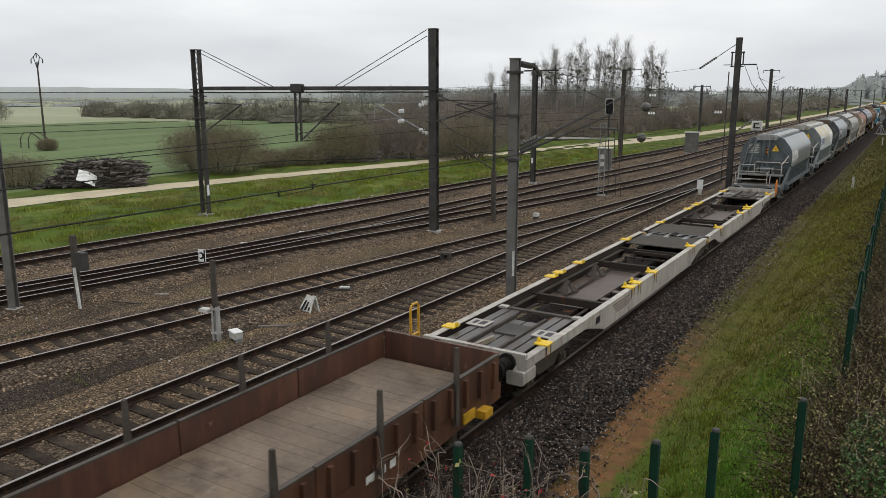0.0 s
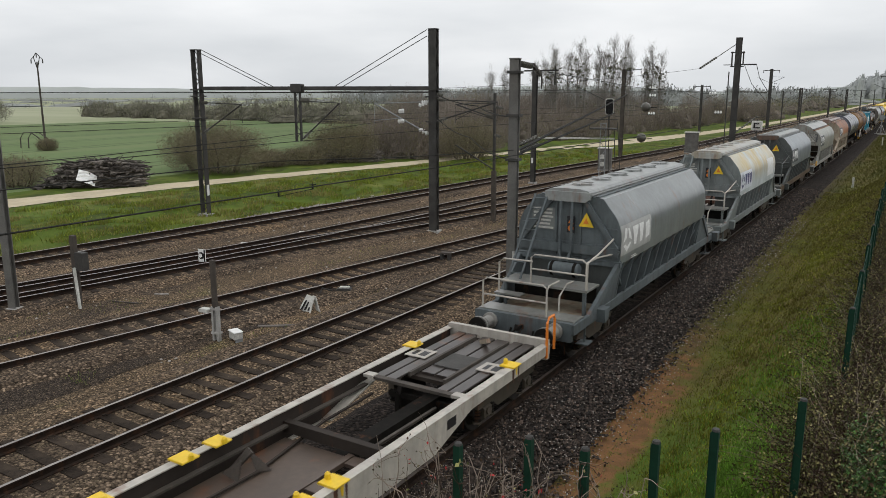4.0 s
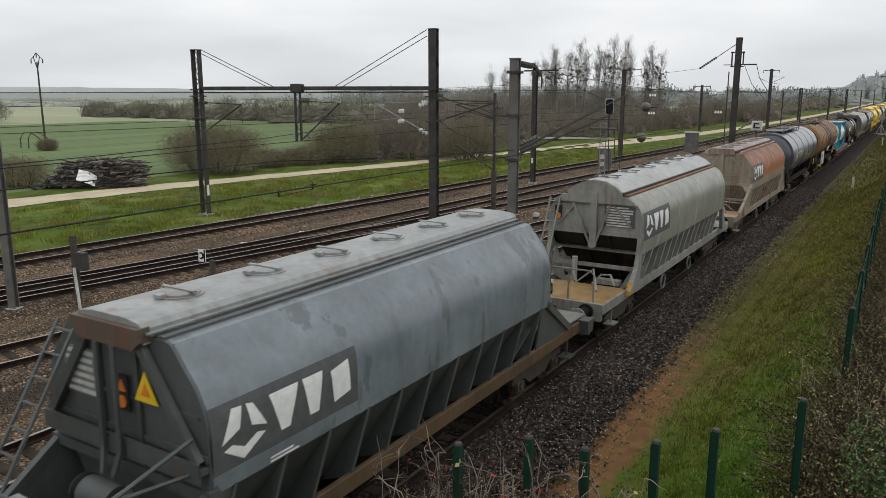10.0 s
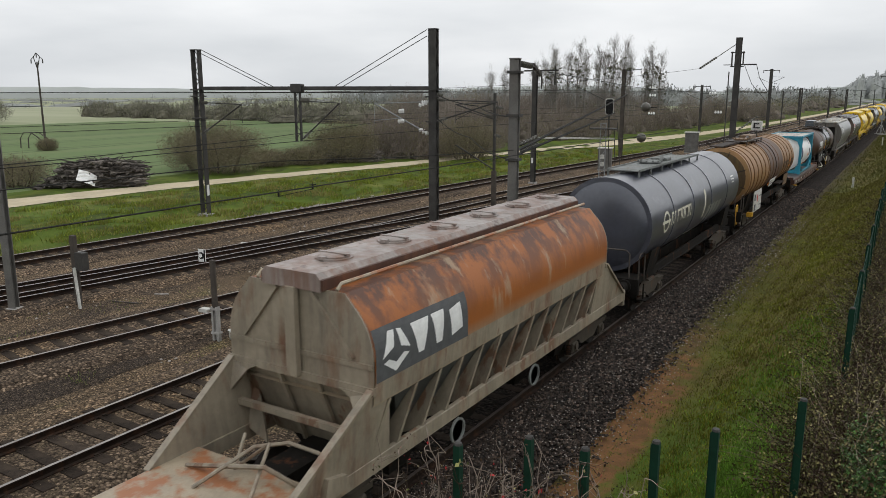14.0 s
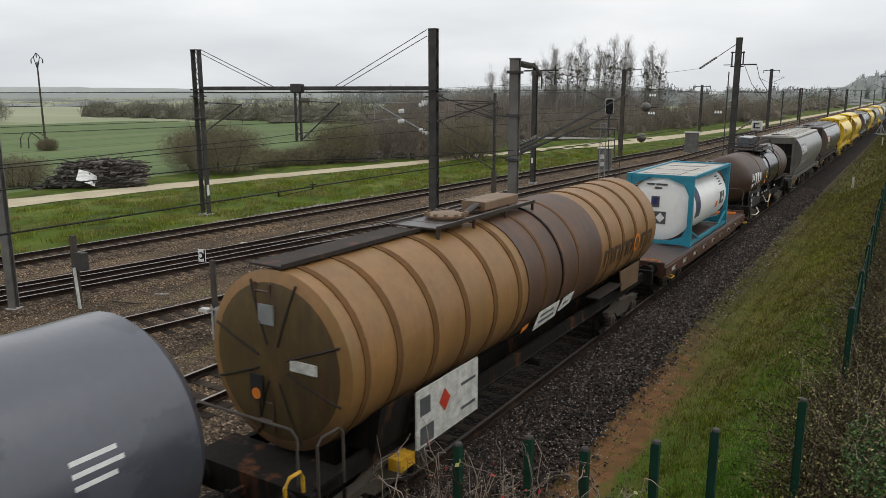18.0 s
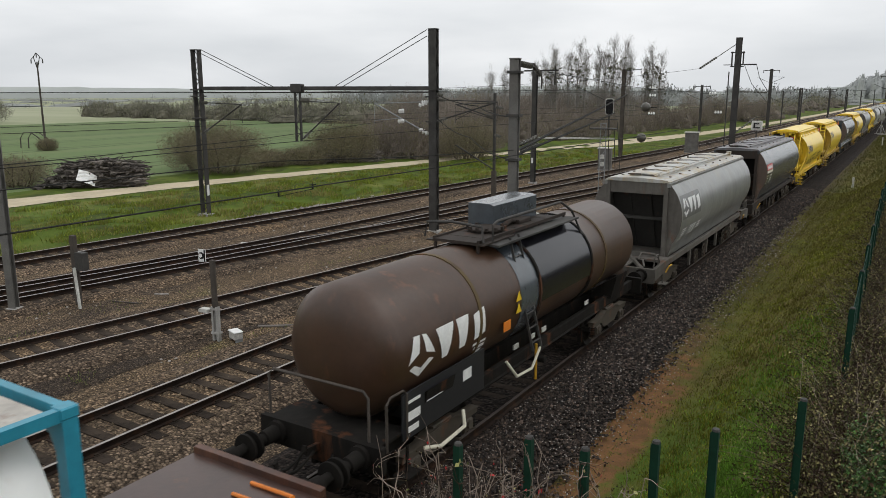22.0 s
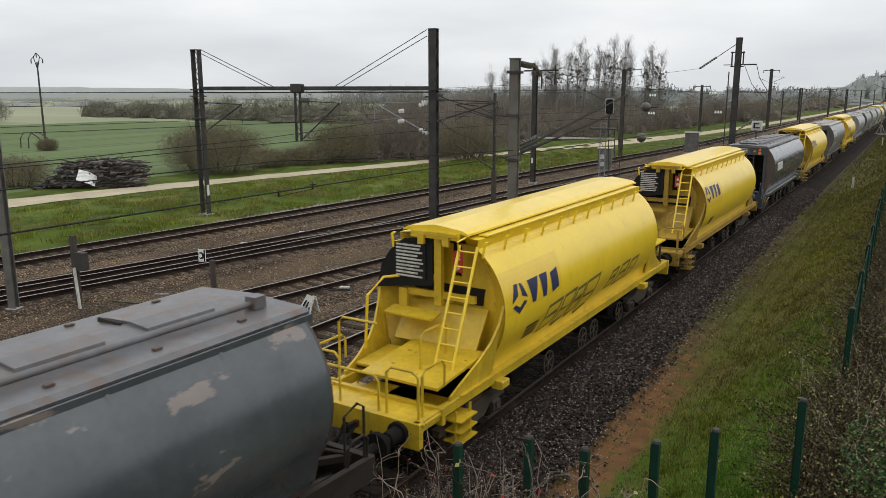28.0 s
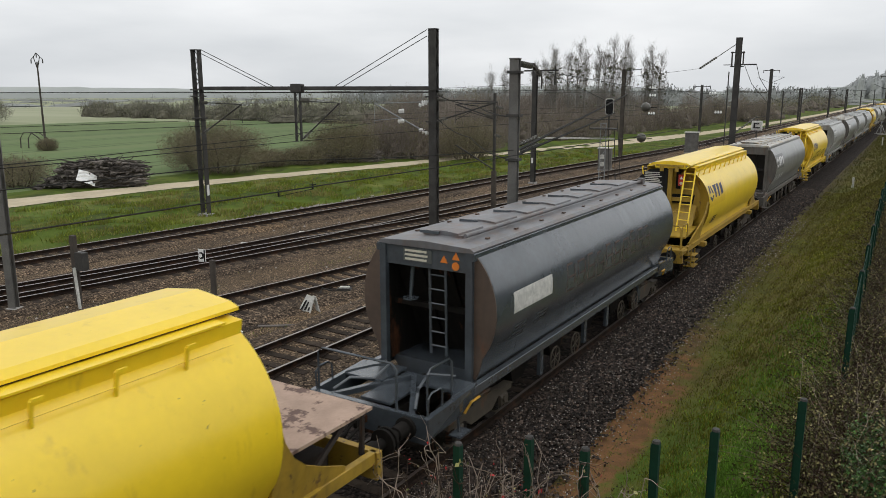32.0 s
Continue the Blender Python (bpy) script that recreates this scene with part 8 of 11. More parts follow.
def hopper_d(label, body, roof, frame, inner, ink=None, patch=None, plate=None, seed=0, gallery=False, flange=None):
    """Curved-side hopper with boxed-in ends. Length 16.15 m."""
    L = 16.15
    w = wagon(label)
    y0, y1 = 2.6, 14.35
    b = Build()
    s2 = Side(D_SIDE.p[2:])
    for sx in (1, -1):
        b.loft([[(x * sx, y, z) for x, z in s2.p] for y in [y0 + (y1 - y0) * i / 8 for i in range(9)]], closed=False, caps=False)
    part("body", b, body, w, smooth=30)
    # fine weld bands
    for i in range(1, 8):
        y = y0 + (y1 - y0) * i / 8
        bb = Build()
        s2.mark(bb, [(y - 0.02, 0.05), (y + 0.02, 0.05), (y + 0.02, s2.s[-1] - 0.05), (y - 0.02, s2.s[-1] - 0.05)], 0.003, n=14)
        part("seam", bb, body, w, smooth=40)
    b = Build()
    b.prism_y([(-1.06, 3.74), (1.06, 3.74), (1.08, 3.78), (1.0, 3.83), (0.0, 3.88), (-1.0, 3.83), (-1.08, 3.78)], y0 - 0.1, y1 + 0.1)
    part("roof", b, roof, w)
    for sx in (-1, 1):
        b = Build().box(sx * 1.06 - 0.05, sx * 1.06 + 0.05, y0 - 0.12, y1 + 0.12, 3.6, 3.75, c=0.01)
        part("roof_edge", b, body, w)
        for i in range(9):
            y = y0 + 0.9 + i * 1.25
            part("roof_clip", Build().box(sx * 0.82 - 0.03, sx * 0.82 + 0.03, y - 0.05, y + 0.05, 3.84, 3.87), M["t_flange_brown"], w)
    part("hatch_walk", Build().prism_y([(-0.48, 3.86), (0.42, 3.86), (0.42, 3.9), (0.0, 3.93), (-0.48, 3.9)], y0 + 0.6, y1 - 0.3), roof, w)
    for i in range(7):
        y = y0 + 1.1 + i * 1.55
        part("hatch", Build().prism_y([(-0.5, 3.88), (0.35, 3.88), (0.33, 3.94), (0.0, 3.97), (-0.47, 3.94)], y - 0.5, y + 0.5), roof, w)
        part("hatch_bar", Build().box(-0.52, -0.08, y - 0.57, y - 0.54, 3.9, 3.955), frame, w)
    part("roof_pipe", Build().tube([(0.55, y0 + 0.5, 3.93), (0.55, y1 - 0.3, 3.93)], 0.045, 8).box(0.46, 0.64, y1 - 0.45, y1 - 0.25, 3.86, 4.02), roof, w, smooth=50)
    for y, d in ((y0, 1), (y1, -1)):
        # flat flange of the curved sides
        for sx in (-1, 1):
            b = Build()
            pts = [(sx * x, y, z) for x, z in s2.p] + [(sx * 0.98, y, 1.3), (sx * 0.98, y, 3.78)]
            b.plate(pts, 0.04)
            part("end_flange", b, flange or inner, w)
            part("end_post", Build().box(sx * 0.98 - 0.07, sx * 0.98 + 0.07, y - d * 0.05 - 0.06, y - d * 0.05 + 0.06, 1.25, 3.75, c=0.01), frame, w)
            # recess sheets take a near-black colour, the recess's shade painted on
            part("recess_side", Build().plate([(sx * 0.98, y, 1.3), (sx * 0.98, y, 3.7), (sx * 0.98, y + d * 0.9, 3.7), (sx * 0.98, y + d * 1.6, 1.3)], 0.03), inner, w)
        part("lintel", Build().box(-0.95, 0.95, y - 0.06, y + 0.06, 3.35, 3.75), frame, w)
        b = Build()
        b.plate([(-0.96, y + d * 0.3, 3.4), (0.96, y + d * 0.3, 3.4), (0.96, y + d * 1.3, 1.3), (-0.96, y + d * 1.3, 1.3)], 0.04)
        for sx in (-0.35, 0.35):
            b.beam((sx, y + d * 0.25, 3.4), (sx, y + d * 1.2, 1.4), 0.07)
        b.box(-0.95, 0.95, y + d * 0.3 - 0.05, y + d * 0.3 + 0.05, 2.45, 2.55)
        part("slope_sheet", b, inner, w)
    part("belly", Build().prism_y([(-1.1, 1.32), (1.1, 1.32), (0.85, 1.0), (-0.85, 1.0)], y0 + 0.3, y1 - 0.3), frame, w)
    for sx in (-1, 1):
        part("sill", Build().box(sx * 1.2 - 0.07, sx * 1.2 + 0.07, 1.9, L - 1.9, 1.12, 1.3, c=0.01), frame, w)
        for yy in (6.0, 7.2, 10.5, 11.7):
            hw = Build()
            for k in range(16):
                a0, a1 = 2 * math.pi * k / 16, 2 * math.pi * (k + 1) / 16
                hw.beam((sx * 1.25, yy + 0.26 * math.cos(a0), 0.72 + 0.26 * math.sin(a0)), (sx * 1.25, yy + 0.26 * math.cos(a1), 0.72 + 0.26 * math.sin(a1)), 0.025)
            for k in range(3):
                a = math.pi * k / 3 + 0.3
                hw.tube([(sx * 1.25, yy - 0.25 * math.cos(a), 0.72 - 0.25 * math.sin(a)), (sx * 1.25, yy + 0.25 * math.cos(a), 0.72 + 0.25 * math.sin(a))], 0.012, 5)
            part("hand_wheel", hw, M["t_bogie"], w)
        for yy in (5.4, 8.0, 9.6, 12.3):
            part("hanger", Build().box(sx * 1.15 - 0.04, sx * 1.15 + 0.04, yy - 0.08, yy + 0.08, 0.5, 1.12), frame, w)
    part("centre_sill", Build().box(-0.3, 0.3, 0.62, L - 0.62, 0.75, 1.05), M["t_under"], w)
    for yy in (5.0, 7.0, 9.1, 11.2):
        part("discharge_gate", Build().loft([[(-0.9, yy - 0.6, 1.02), (0.9, yy - 0.6, 1.02), (0.9, yy + 0.6, 1.02), (-0.9, yy + 0.6, 1.02)], [(-0.8, yy - 0.25, 0.45), (0.8, yy - 0.25, 0.45), (0.8, yy + 0.25, 0.45), (-0.8, yy + 0.25, 0.45)]]), M["t_under"], w)
    for y, d in ((0.62, 1), (L - 0.62, -1)):
        for sx in (-1, 1):
            part("end_sill", Build().plate([(sx * 1.25, y, 1.28), (sx * 1.25, y + d * 1.6, 1.36), (sx * 1.2, y + d * 1.6, 0.95), (sx * 1.25, y, 0.9)], 0.1), frame, w)
        part("end_plate", Build().box(-1.2, -0.35, min(y + d * 0.9, y + d * 1.75), max(y + d * 0.9, y + d * 1.75), 1.28, 1.33).box(0.3, 1.2, min(y + d * 1.2, y + d * 1.75), max(y + d * 1.2, y + d * 1.75), 1.28, 1.33).box(-0.35, 0.3, min(y + d * 0.3, y + d * 1.75), max(y + d * 0.3, y + d * 1.75), 1.2, 1.25), frame, w)
        part("end_brace", Build().beam((-0.9, y + d * 0.1, 1.2), (0.0, y + d * 1.5, 1.3), 0.1).beam((0.9, y + d * 0.1, 1.2), (0.0, y + d * 1.5, 1.3), 0.1), frame, w)
    for y, d in ((0.62, 1), (L - 0.62, -1)):
        for sx in (-1, 1):
            part("end_hose", Build().tube([(sx * 0.9, y + d * 0.2, 1.3), (sx * 0.75, y + d * 0.5, 1.45), (sx * 0.5, y + d * 0.9, 1.35), (sx * 0.45, y + d * 1.3, 1.5), (sx * 0.8, y + d * 1.7, 1.4)], 0.03, 6), frame, w)
            part("end_stirrup", Build().tube([(sx * 1.22, y + d * 0.1, 1.25), (sx * 1.24, y + d * 0.1, 1.6), (sx * 1.24, y + d * 0.2, 1.68), (sx * 1.24, y + d * 0.45, 1.68), (sx * 1.24, y + d * 0.55, 1.6), (sx * 1.22, y + d * 0.55, 1.25)], 0.02, 6), frame, w)
            part("corner_gusset", Build().plate([(sx * 1.2, y + d * 1.7, 1.34), (sx * 0.75, y + d * 1.7, 1.34), (sx * 0.95, y + d * 1.5, 1.34), (sx * 1.1, y + d * 1.2, 1.34), (sx * 1.2, y + d * 0.9, 1.34)], 0.03), frame, w)
        part("brake_lever", Build().tube([(1.3, y + d * 1.2, 0.95), (1.38, y + d * 1.3, 1.15), (1.38, y + d * 1.6, 1.15)], 0.025, 6), M["yellow_paint"], w)
    if gallery:
        rails_bent(w, [[(-1.15, 0.7, 1.28), (-1.15, 0.7, 2.0), (-1.05, 0.7, 2.1), (0.5, 0.7, 2.1), (0.6, 0.7, 2.0), (0.6, 0.7, 1.28)], [(1.1, 0.9, 1.28), (1.1, 0.9, 1.95), (1.1, 1.0, 2.02), (1.1, 1.6, 2.02), (1.1, 1.7, 1.95), (1.1, 1.7, 1.3)]], 0.022, frame)
        ladder(w, (0.2, y0 + 0.1, 1.6), (0.2, y0 + 0.05, 3.6), 0.36, 7, frame)
        notice_panel(w, -0.5, 0.15, y0 - 0.075, 3.45, 3.7, M["t_slate_dark"], M["ink_cream"], 3, seed)
        triangle_sign(w, 0.42, y0 - 0.07, 3.5, 0.16, M["ink_orange"])
        triangle_sign(w, 0.68, y0 - 0.07, 3.58, 0.16, M["ink_orange"])
        part("notice_mark", Build().turn([(y0 - 0.085, 0.08), (y0 - 0.07, 0.08)], "y", (0.68, 0, 3.46), 12), M["ink_orange"], w)
        part("hand_brake", Build().tube([(-0.4, y0 + 0.1, 3.3), (-0.42, y0 + 0.05, 2.7)], 0.04, 6).turn([(2.66, 0.16), (2.69, 0.16)], "z", (-0.42, y0 + 0.05, 0), 12), frame, w)
    else:
        rails_bent(w, [[(-1.2, L - 0.75, 1.28), (-1.2, L - 0.75, 2.1), (-1.05, L - 0.75, 2.2), (-0.8, L - 0.75, 2.1), (-0.8, L - 0.75, 1.28)], [(1.2, L - 0.75, 1.28), (1.2, L - 0.75, 2.1), (1.2, L - 0.9, 2.2), (1.2, L - 1.2, 2.1), (1.2, L - 1.2, 1.28)]], 0.022, frame)
    part("side_step", Build().box(1.15, 1.4, 1.5, 1.9, 0.6, 0.63).beam((1.25, 1.7, 0.63), (1.22, 1.7, 1.15), 0.04), frame, w)
    if patch:
        s0 = D_SIDE.down(3.3)
        panel(w, D_SIDE, y0 + 0.12, y0 + 2.55, s0 - 0.02, s0 + 0.78, patch)
    if ink:
        s0 = D_SIDE.down(3.25)
        emblem(w, D_SIDE, y0 + 0.2, s0 + 0.04, 0.62, ink)
        bars(w, D_SIDE, y0 + 0.4, D_SIDE.down(2.2), [(0, i * 0.09, 0.5 + 0.15 * math.sin(i * 3), 0.05) for i in range(6)] + [(1.0, i * 0.08, 0.8, 0.045) for i in range(5)] + [(2.0, i * 0.1, 0.45, 0.07) for i in range(3)], M["ink_white"])
    if plate:
        s0 = D_SIDE.down(3.05 if plate[3] == M["ink_red"] else 2.9)
        panel(w, D_SIDE, y0 + plate[0], y0 + plate[1], s0, s0 + plate[2], plate[3], "blank_panel", 0.01)
        if plate[3] == M["ink_red"]:
            bars(w, D_SIDE, y0 + 0.24, s0 + 0.06, [(0.29 * i, 0, 0.2, 0.18) for i in range(5)], M["ink_white"], lift=0.016)
            panel(w, D_SIDE, y0 + 0.12, y0 + 1.75, s0 + 0.32, s0 + 0.44, M["ink_cream"], "white_band", 0.01)
            for k in range(4):
                bars(w, D_SIDE, y0 + 0.2, s0 + 0.55 + k * 0.13, [(0, 0, 0.35, 0.05), (0.9, 0, 0.5 - 0.08 * k, 0.07)], M["ink_cream"], "stripe")
        bars(w, D_SIDE, y0 + 0.9, D_SIDE.down(2.2), [(0, i * 0.1, 0.5 + 0.2 * math.sin(i * 3), 0.05) for i in range(4)] + [(1.0, i * 0.1, 0.5, 0.05) for i in range(3)], M["ink_grey"])
    if gallery:
        rs = random.Random(seed)
        sm = D_SIDE.down(2.85)
        for k in range(10):
            y = y0 + 3.3 + k * 0.62
            bars(w, D_SIDE, y, sm - 0.1 + rs.uniform(-0.06, 0.06), [(0, 0, 0.045, 0.62), (0, 0, rs.uniform(0.25, 0.45), 0.045), (rs.uniform(0.05, 0.15), 0.28, 0.3, 0.045), (0.42, rs.uniform(0.05, 0.2), 0.045, 0.45), (0.1, 0.6, 0.34, 0.045)], M["ink_scrawl"], "scrawl")
    ends(w, L, frame)
    for yb in (2.9, L - 2.9):
        bogie(w, yb)
    return w


E_SIDE = Side([(0.58, 3.93), (0.9, 3.9)] + arc(0.0, 2.5, 1.5, 60, -38, 18)[1:] + [(1.14, 1.4), (1.12, 1.28)])


def hopper_e(label, body, dirty, graffiti=True, fresh=True, seed=0):
    """Barrel-shaped hopper with open round ends. Length 15.9 m."""
    L = 15.9
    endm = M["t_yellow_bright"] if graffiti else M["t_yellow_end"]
    w = wagon(label)
    y0, y1 = 3.22, 13.0
    b = Build()
    E_SIDE.shell(b, y0, y1, 6)
    part("body", b, body, w, smooth=30)
    part("roof_ridge", Build().prism_y([(-0.56, 3.86), (0.56, 3.86), (0.56, 4.01), (0.74, 3.972), (0.74, 4.012), (0.6, 4.07), (0.0, 4.14), (-0.6, 4.07), (-0.74, 4.012), (-0.74, 3.972), (-0.56, 4.01)], y0 - 0.12, y1 + 0.1), body, w)
    for sx in (-1, 1):
        part("ridge_edge", Build().box(sx * 0.62 - 0.025, sx * 0.62 + 0.025, y0 - 0.15, y1 + 0.05, 3.925, 3.934), M["t_flange_brown"], w)
        part("roof_walk", Build().box(sx * 0.84 - 0.11, sx * 0.84 + 0.11, y0 + 0.3, y1 - 0.3, 3.925, 3.95), body, w)
        for i in range(11):
            y = y0 - 0.05 + i * 0.885
            part("roof_cleat", Build().beam((sx * 1.02, y, 3.58), (sx * 1.07, y, 3.86), 0.035).beam((sx * 1.07, y, 3.86), (sx * 1.07, y + 0.12, 3.86), 0.035), body, w)
        part("roof_rod", Build().tube([(sx * 1.04, y0 - 0.05, 3.69), (sx * 1.04, y1 - 0.3, 3.69)], 0.009, 4), body, w)
    for i in range(5):
        y = y0 + 1.2 + i * 1.9
        k = 0.12 + 0.05 * (i % 3)
        part("rust_stain", Build().plate([(0.06, y - k, 4.126), (0.1, y + k * 1.3, 4.121), (0.17, y + k * 0.7, 4.112), (0.13, y - k * 0.6, 4.117)], 0.008), M["t_redbrown"], w)
    for y, d in ((y0, 1), (y1, -1)):
        # rim: a dished ring, then the end wall behind it
        inner = [(x * 0.72, z * 0.8 + 0.56) for x, z in E_SIDE.p]
        b = Build()
        outer_r = [(x, y, z) for x, z in E_SIDE.p] + [(-x, y, z) for x, z in reversed(E_SIDE.p)]
        inner_r = [(x, y + d * 0.4, z) for x, z in inner] + [(-x, y + d * 0.4, z) for x, z in reversed(inner)]
        b.loft([outer_r, inner_r], closed=False, caps=False)
        part("end_cone", b, endm, w, smooth=50)
        b = Build().plate([(x, y + d * 0.42, z) for x, z in inner] + [(-x, y + d * 0.42, z) for x, z in reversed(inner)], 0.03)
        part("end_wall", b, endm, w)
        part("end_slope", Build().plate([(-0.95, y + d * 0.36, 2.45), (0.95, y + d * 0.36, 2.45), (0.95, y - d * 0.15, 1.72), (-0.95, y - d * 0.15, 1.72)], 0.05), endm, w)
        if d > 0:
            part("end_apron", Build().plate([(-0.5, y - d * 0.1, 1.74), (1.15, y - d * 0.1, 1.74), (1.15, y - d * 1.85, 1.6), (-0.5, y - d * 1.85, 1.6)], 0.05), endm, w)
            part("side_apron", Build().plate([(-1.15, y - d * 0.1, 1.5), (-0.5, y - d * 0.1, 1.5), (-0.5, y - d * 1.2, 1.44), (-1.15, y - d * 1.2, 1.44)], 0.05), endm, w)
            rn = random.Random(seed)
            for k in range(4):
                xx, yy = rn.uniform(-0.35, 1.0), rn.uniform(0.3, 1.7)
                part("apron_stain", Build().plate([(xx - 0.07, y - yy, 1.768 - 0.08 * yy), (xx, y - yy - 0.05, 1.772 - 0.08 * yy), (xx + 0.09, y - yy, 1.768 - 0.08 * yy), (xx, y - yy + 0.04, 1.765 - 0.08 * yy)], 0.006), M["t_brownframe"], w)
            part("end_shelf", Build().plate([(-1.05, y - 0.02, 2.36), (0.1, y - 0.02, 2.36), (0.1, y - 0.4, 2.3), (-1.05, y - 0.4, 2.3)], 0.04), endm, w)
            part("ridge_cap", Build().box(-0.5, 0.5, y - 0.2, y - 0.12, 3.93, 4.0, c=0.01).box(-0.36, -0.22, y - 0.19, y - 0.12, 3.74, 3.93).box(0.2, 0.34, y - 0.19, y - 0.12, 3.74, 3.93), endm, w)
        for sx in (-1, 1):
            # cheek that sweeps from the barrel's rim down to the sill
            top_edge = [(1.47, -0.02, 2.7), (1.44, 0.1, 2.35), (1.38, 0.3, 2.05), (1.3, 0.62, 1.78), (1.24, 1.05, 1.55), (1.22, 1.5, 1.36)]
            b = Build().loft([[(sx * x, y - d * dy, z), (sx * (x - 0.05), y - d * dy, z), (sx * 1.16, y - d * dy, 1.27), (sx * 1.21, y - d * dy, 1.27)] for x, dy, z in top_edge])
            part("end_cheek", b, endm if d > 0 else dirty, w)
    # dark openings in the front wall: flat black plates stand in for the shade inside
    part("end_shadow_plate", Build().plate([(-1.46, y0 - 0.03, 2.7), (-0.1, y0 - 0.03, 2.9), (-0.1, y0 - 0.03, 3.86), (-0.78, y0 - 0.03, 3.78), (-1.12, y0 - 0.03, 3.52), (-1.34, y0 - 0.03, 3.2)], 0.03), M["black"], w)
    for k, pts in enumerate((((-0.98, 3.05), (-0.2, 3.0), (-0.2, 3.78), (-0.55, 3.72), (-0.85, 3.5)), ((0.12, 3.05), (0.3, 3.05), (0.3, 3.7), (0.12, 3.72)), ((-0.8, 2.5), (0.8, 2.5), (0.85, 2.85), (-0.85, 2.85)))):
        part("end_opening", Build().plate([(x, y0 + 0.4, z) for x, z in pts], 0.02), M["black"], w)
    b = Build()
    b.box(-0.95, -0.75, y0 + 0.0, y0 + 0.1, 2.2, 2.75)
    b.box(-0.08, 0.08, y0 - 0.02, y0 + 0.1, 2.5, 3.9)
    b.box(-0.9, 0.8, y0 + 0.05, y0 + 0.14, 2.62, 2.76)
    part("end_frame", b, endm, w)
    notice_panel(w, -1.0, -0.25, y0 - 0.065, 3.0, 3.7, M["black"], M["white_dirty"], 10, seed)
    part("notice_plate", Build().box(0.28, 0.5, y0 + 0.1, y0 + 0.12, 3.2, 3.62), M["ink_red"], w)
    triangle_sign(w, 0.39, y0 + 0.09, 3.45, 0.12, M["ink_white"])
    part("notice_mark", Build().turn([(y0 + 0.08, 0.06), (y0 + 0.09, 0.06)], "y", (0.39, 0, 3.3), 12), M["ink_cream"], w)
    ladder(w, (0.8, y0 - 1.1, 1.65), (0.76, y0 - 0.12, 3.8), 0.38, 8, body)
    part("ladder_hoop", Build().tube([(0.6, y0 - 0.2, 3.6), (0.65, y0 - 0.35, 3.9), (0.72, y0 + 0.1, 4.0)], 0.02, 6), body, w)
    part("step_rail", Build().tube([(-1.2, 2.4, 1.62), (-1.2, 2.5, 2.7), (-1.1, 2.9, 3.0), (-0.9, 3.2, 3.0)], 0.03, 6), body, w)
    part("platform", Build().box(-1.28, 1.28, 0.68, 1.35, 1.18, 1.24, c=0.01), dirty, w)
    part("platform_frame", Build().box(-1.3, 1.3, 1.3, 1.4, 1.0, 1.3).box(-0.9, 0.9, 1.4, 2.3, 1.0, 1.05), dirty, w)
    rails_bent(w, [[(-1.2, 0.75, 1.2), (-1.2, 0.75, 2.05), (-1.1, 0.75, 2.15), (-0.6, 0.75, 2.15), (-0.5, 0.75, 2.05), (-0.5, 0.75, 1.2)], [(0.35, 0.75, 1.2), (0.35, 0.75, 1.8), (0.25, 0.75, 1.9), (-0.9, 0.75, 1.9)], [(1.15, 0.9, 1.2), (1.15, 0.9, 2.0), (1.15, 1.0, 2.1), (1.15, 1.5, 2.1), (1.15, 1.6, 2.0), (1.15, 1.6, 1.6)], [(-1.2, 1.6, 1.6), (-1.2, 1.6, 2.4), (-1.1, 1.6, 2.5), (-0.3, 1.6, 2.5)], [(-1.22, 0.75, 1.65), (-0.5, 0.75, 1.65)], [(-1.22, 0.8, 1.2), (-1.22, 0.8, 2.0), (-1.22, 0.95, 2.1), (-1.22, 1.7, 2.1), (-1.22, 1.8, 2.0), (-1.22, 1.8, 1.62)], [(0.5, 0.78, 1.2), (0.5, 0.78, 2.0), (0.6, 0.78, 2.1), (1.05, 0.78, 2.1), (1.15, 0.78, 2.0), (1.15, 0.78, 1.2)], [(0.45, 1.9, 1.68), (0.45, 1.9, 2.3), (0.5, 2.0, 2.38), (0.5, 2.6, 2.38), (0.5, 2.7, 2.3), (0.5, 2.7, 1.7)]], 0.024, dirty)
    part("rear_apron", Build().box(-1.15, 1.15, L - 3.0, L - 0.65, 1.93, 1.98), body if graffiti else M["t_flaked"], w, "" if graffiti else "flaking paint over brown primer")
    part("rear_rack", Build().tube([(-1.0, L - 0.75, 1.2), (-1.0, L - 0.7, 1.92), (1.0, L - 0.7, 1.92), (1.0, L - 0.75, 1.2)], 0.05, 6).tube([(-1.05, L - 2.2, 1.25), (-1.05, L - 1.2, 1.9)], 0.05, 6).tube([(1.05, L - 2.2, 1.25), (1.05, L - 1.2, 1.9)], 0.05, 6).box(-0.8, 0.7, L - 1.8, L - 1.2, 1.15, 1.4), M["t_brownframe"], w)
    for sx in (-1, 1):
        part("sill", Build().box(sx * 1.18 - 0.06, sx * 1.18 + 0.06, 0.65, L - 0.65, 1.08, 1.28, c=0.01), dirty, w)
        part("sill_flange", Build().box(sx * 1.18 - 0.11, sx * 1.18 + 0.11, 2.0, L - 2.0, 1.28, 1.3), endm, w)
        part("lifting_bracket", Build().box(sx * 1.3 - 0.12, sx * 1.3 + 0.12, 3.3, 3.6, 0.98, 1.14, c=0.02), dirty, w)
        part("lifting_bracket", Build().box(sx * 1.3 - 0.12, sx * 1.3 + 0.12, L - 3.6, L - 3.3, 0.98, 1.14, c=0.02), dirty, w)
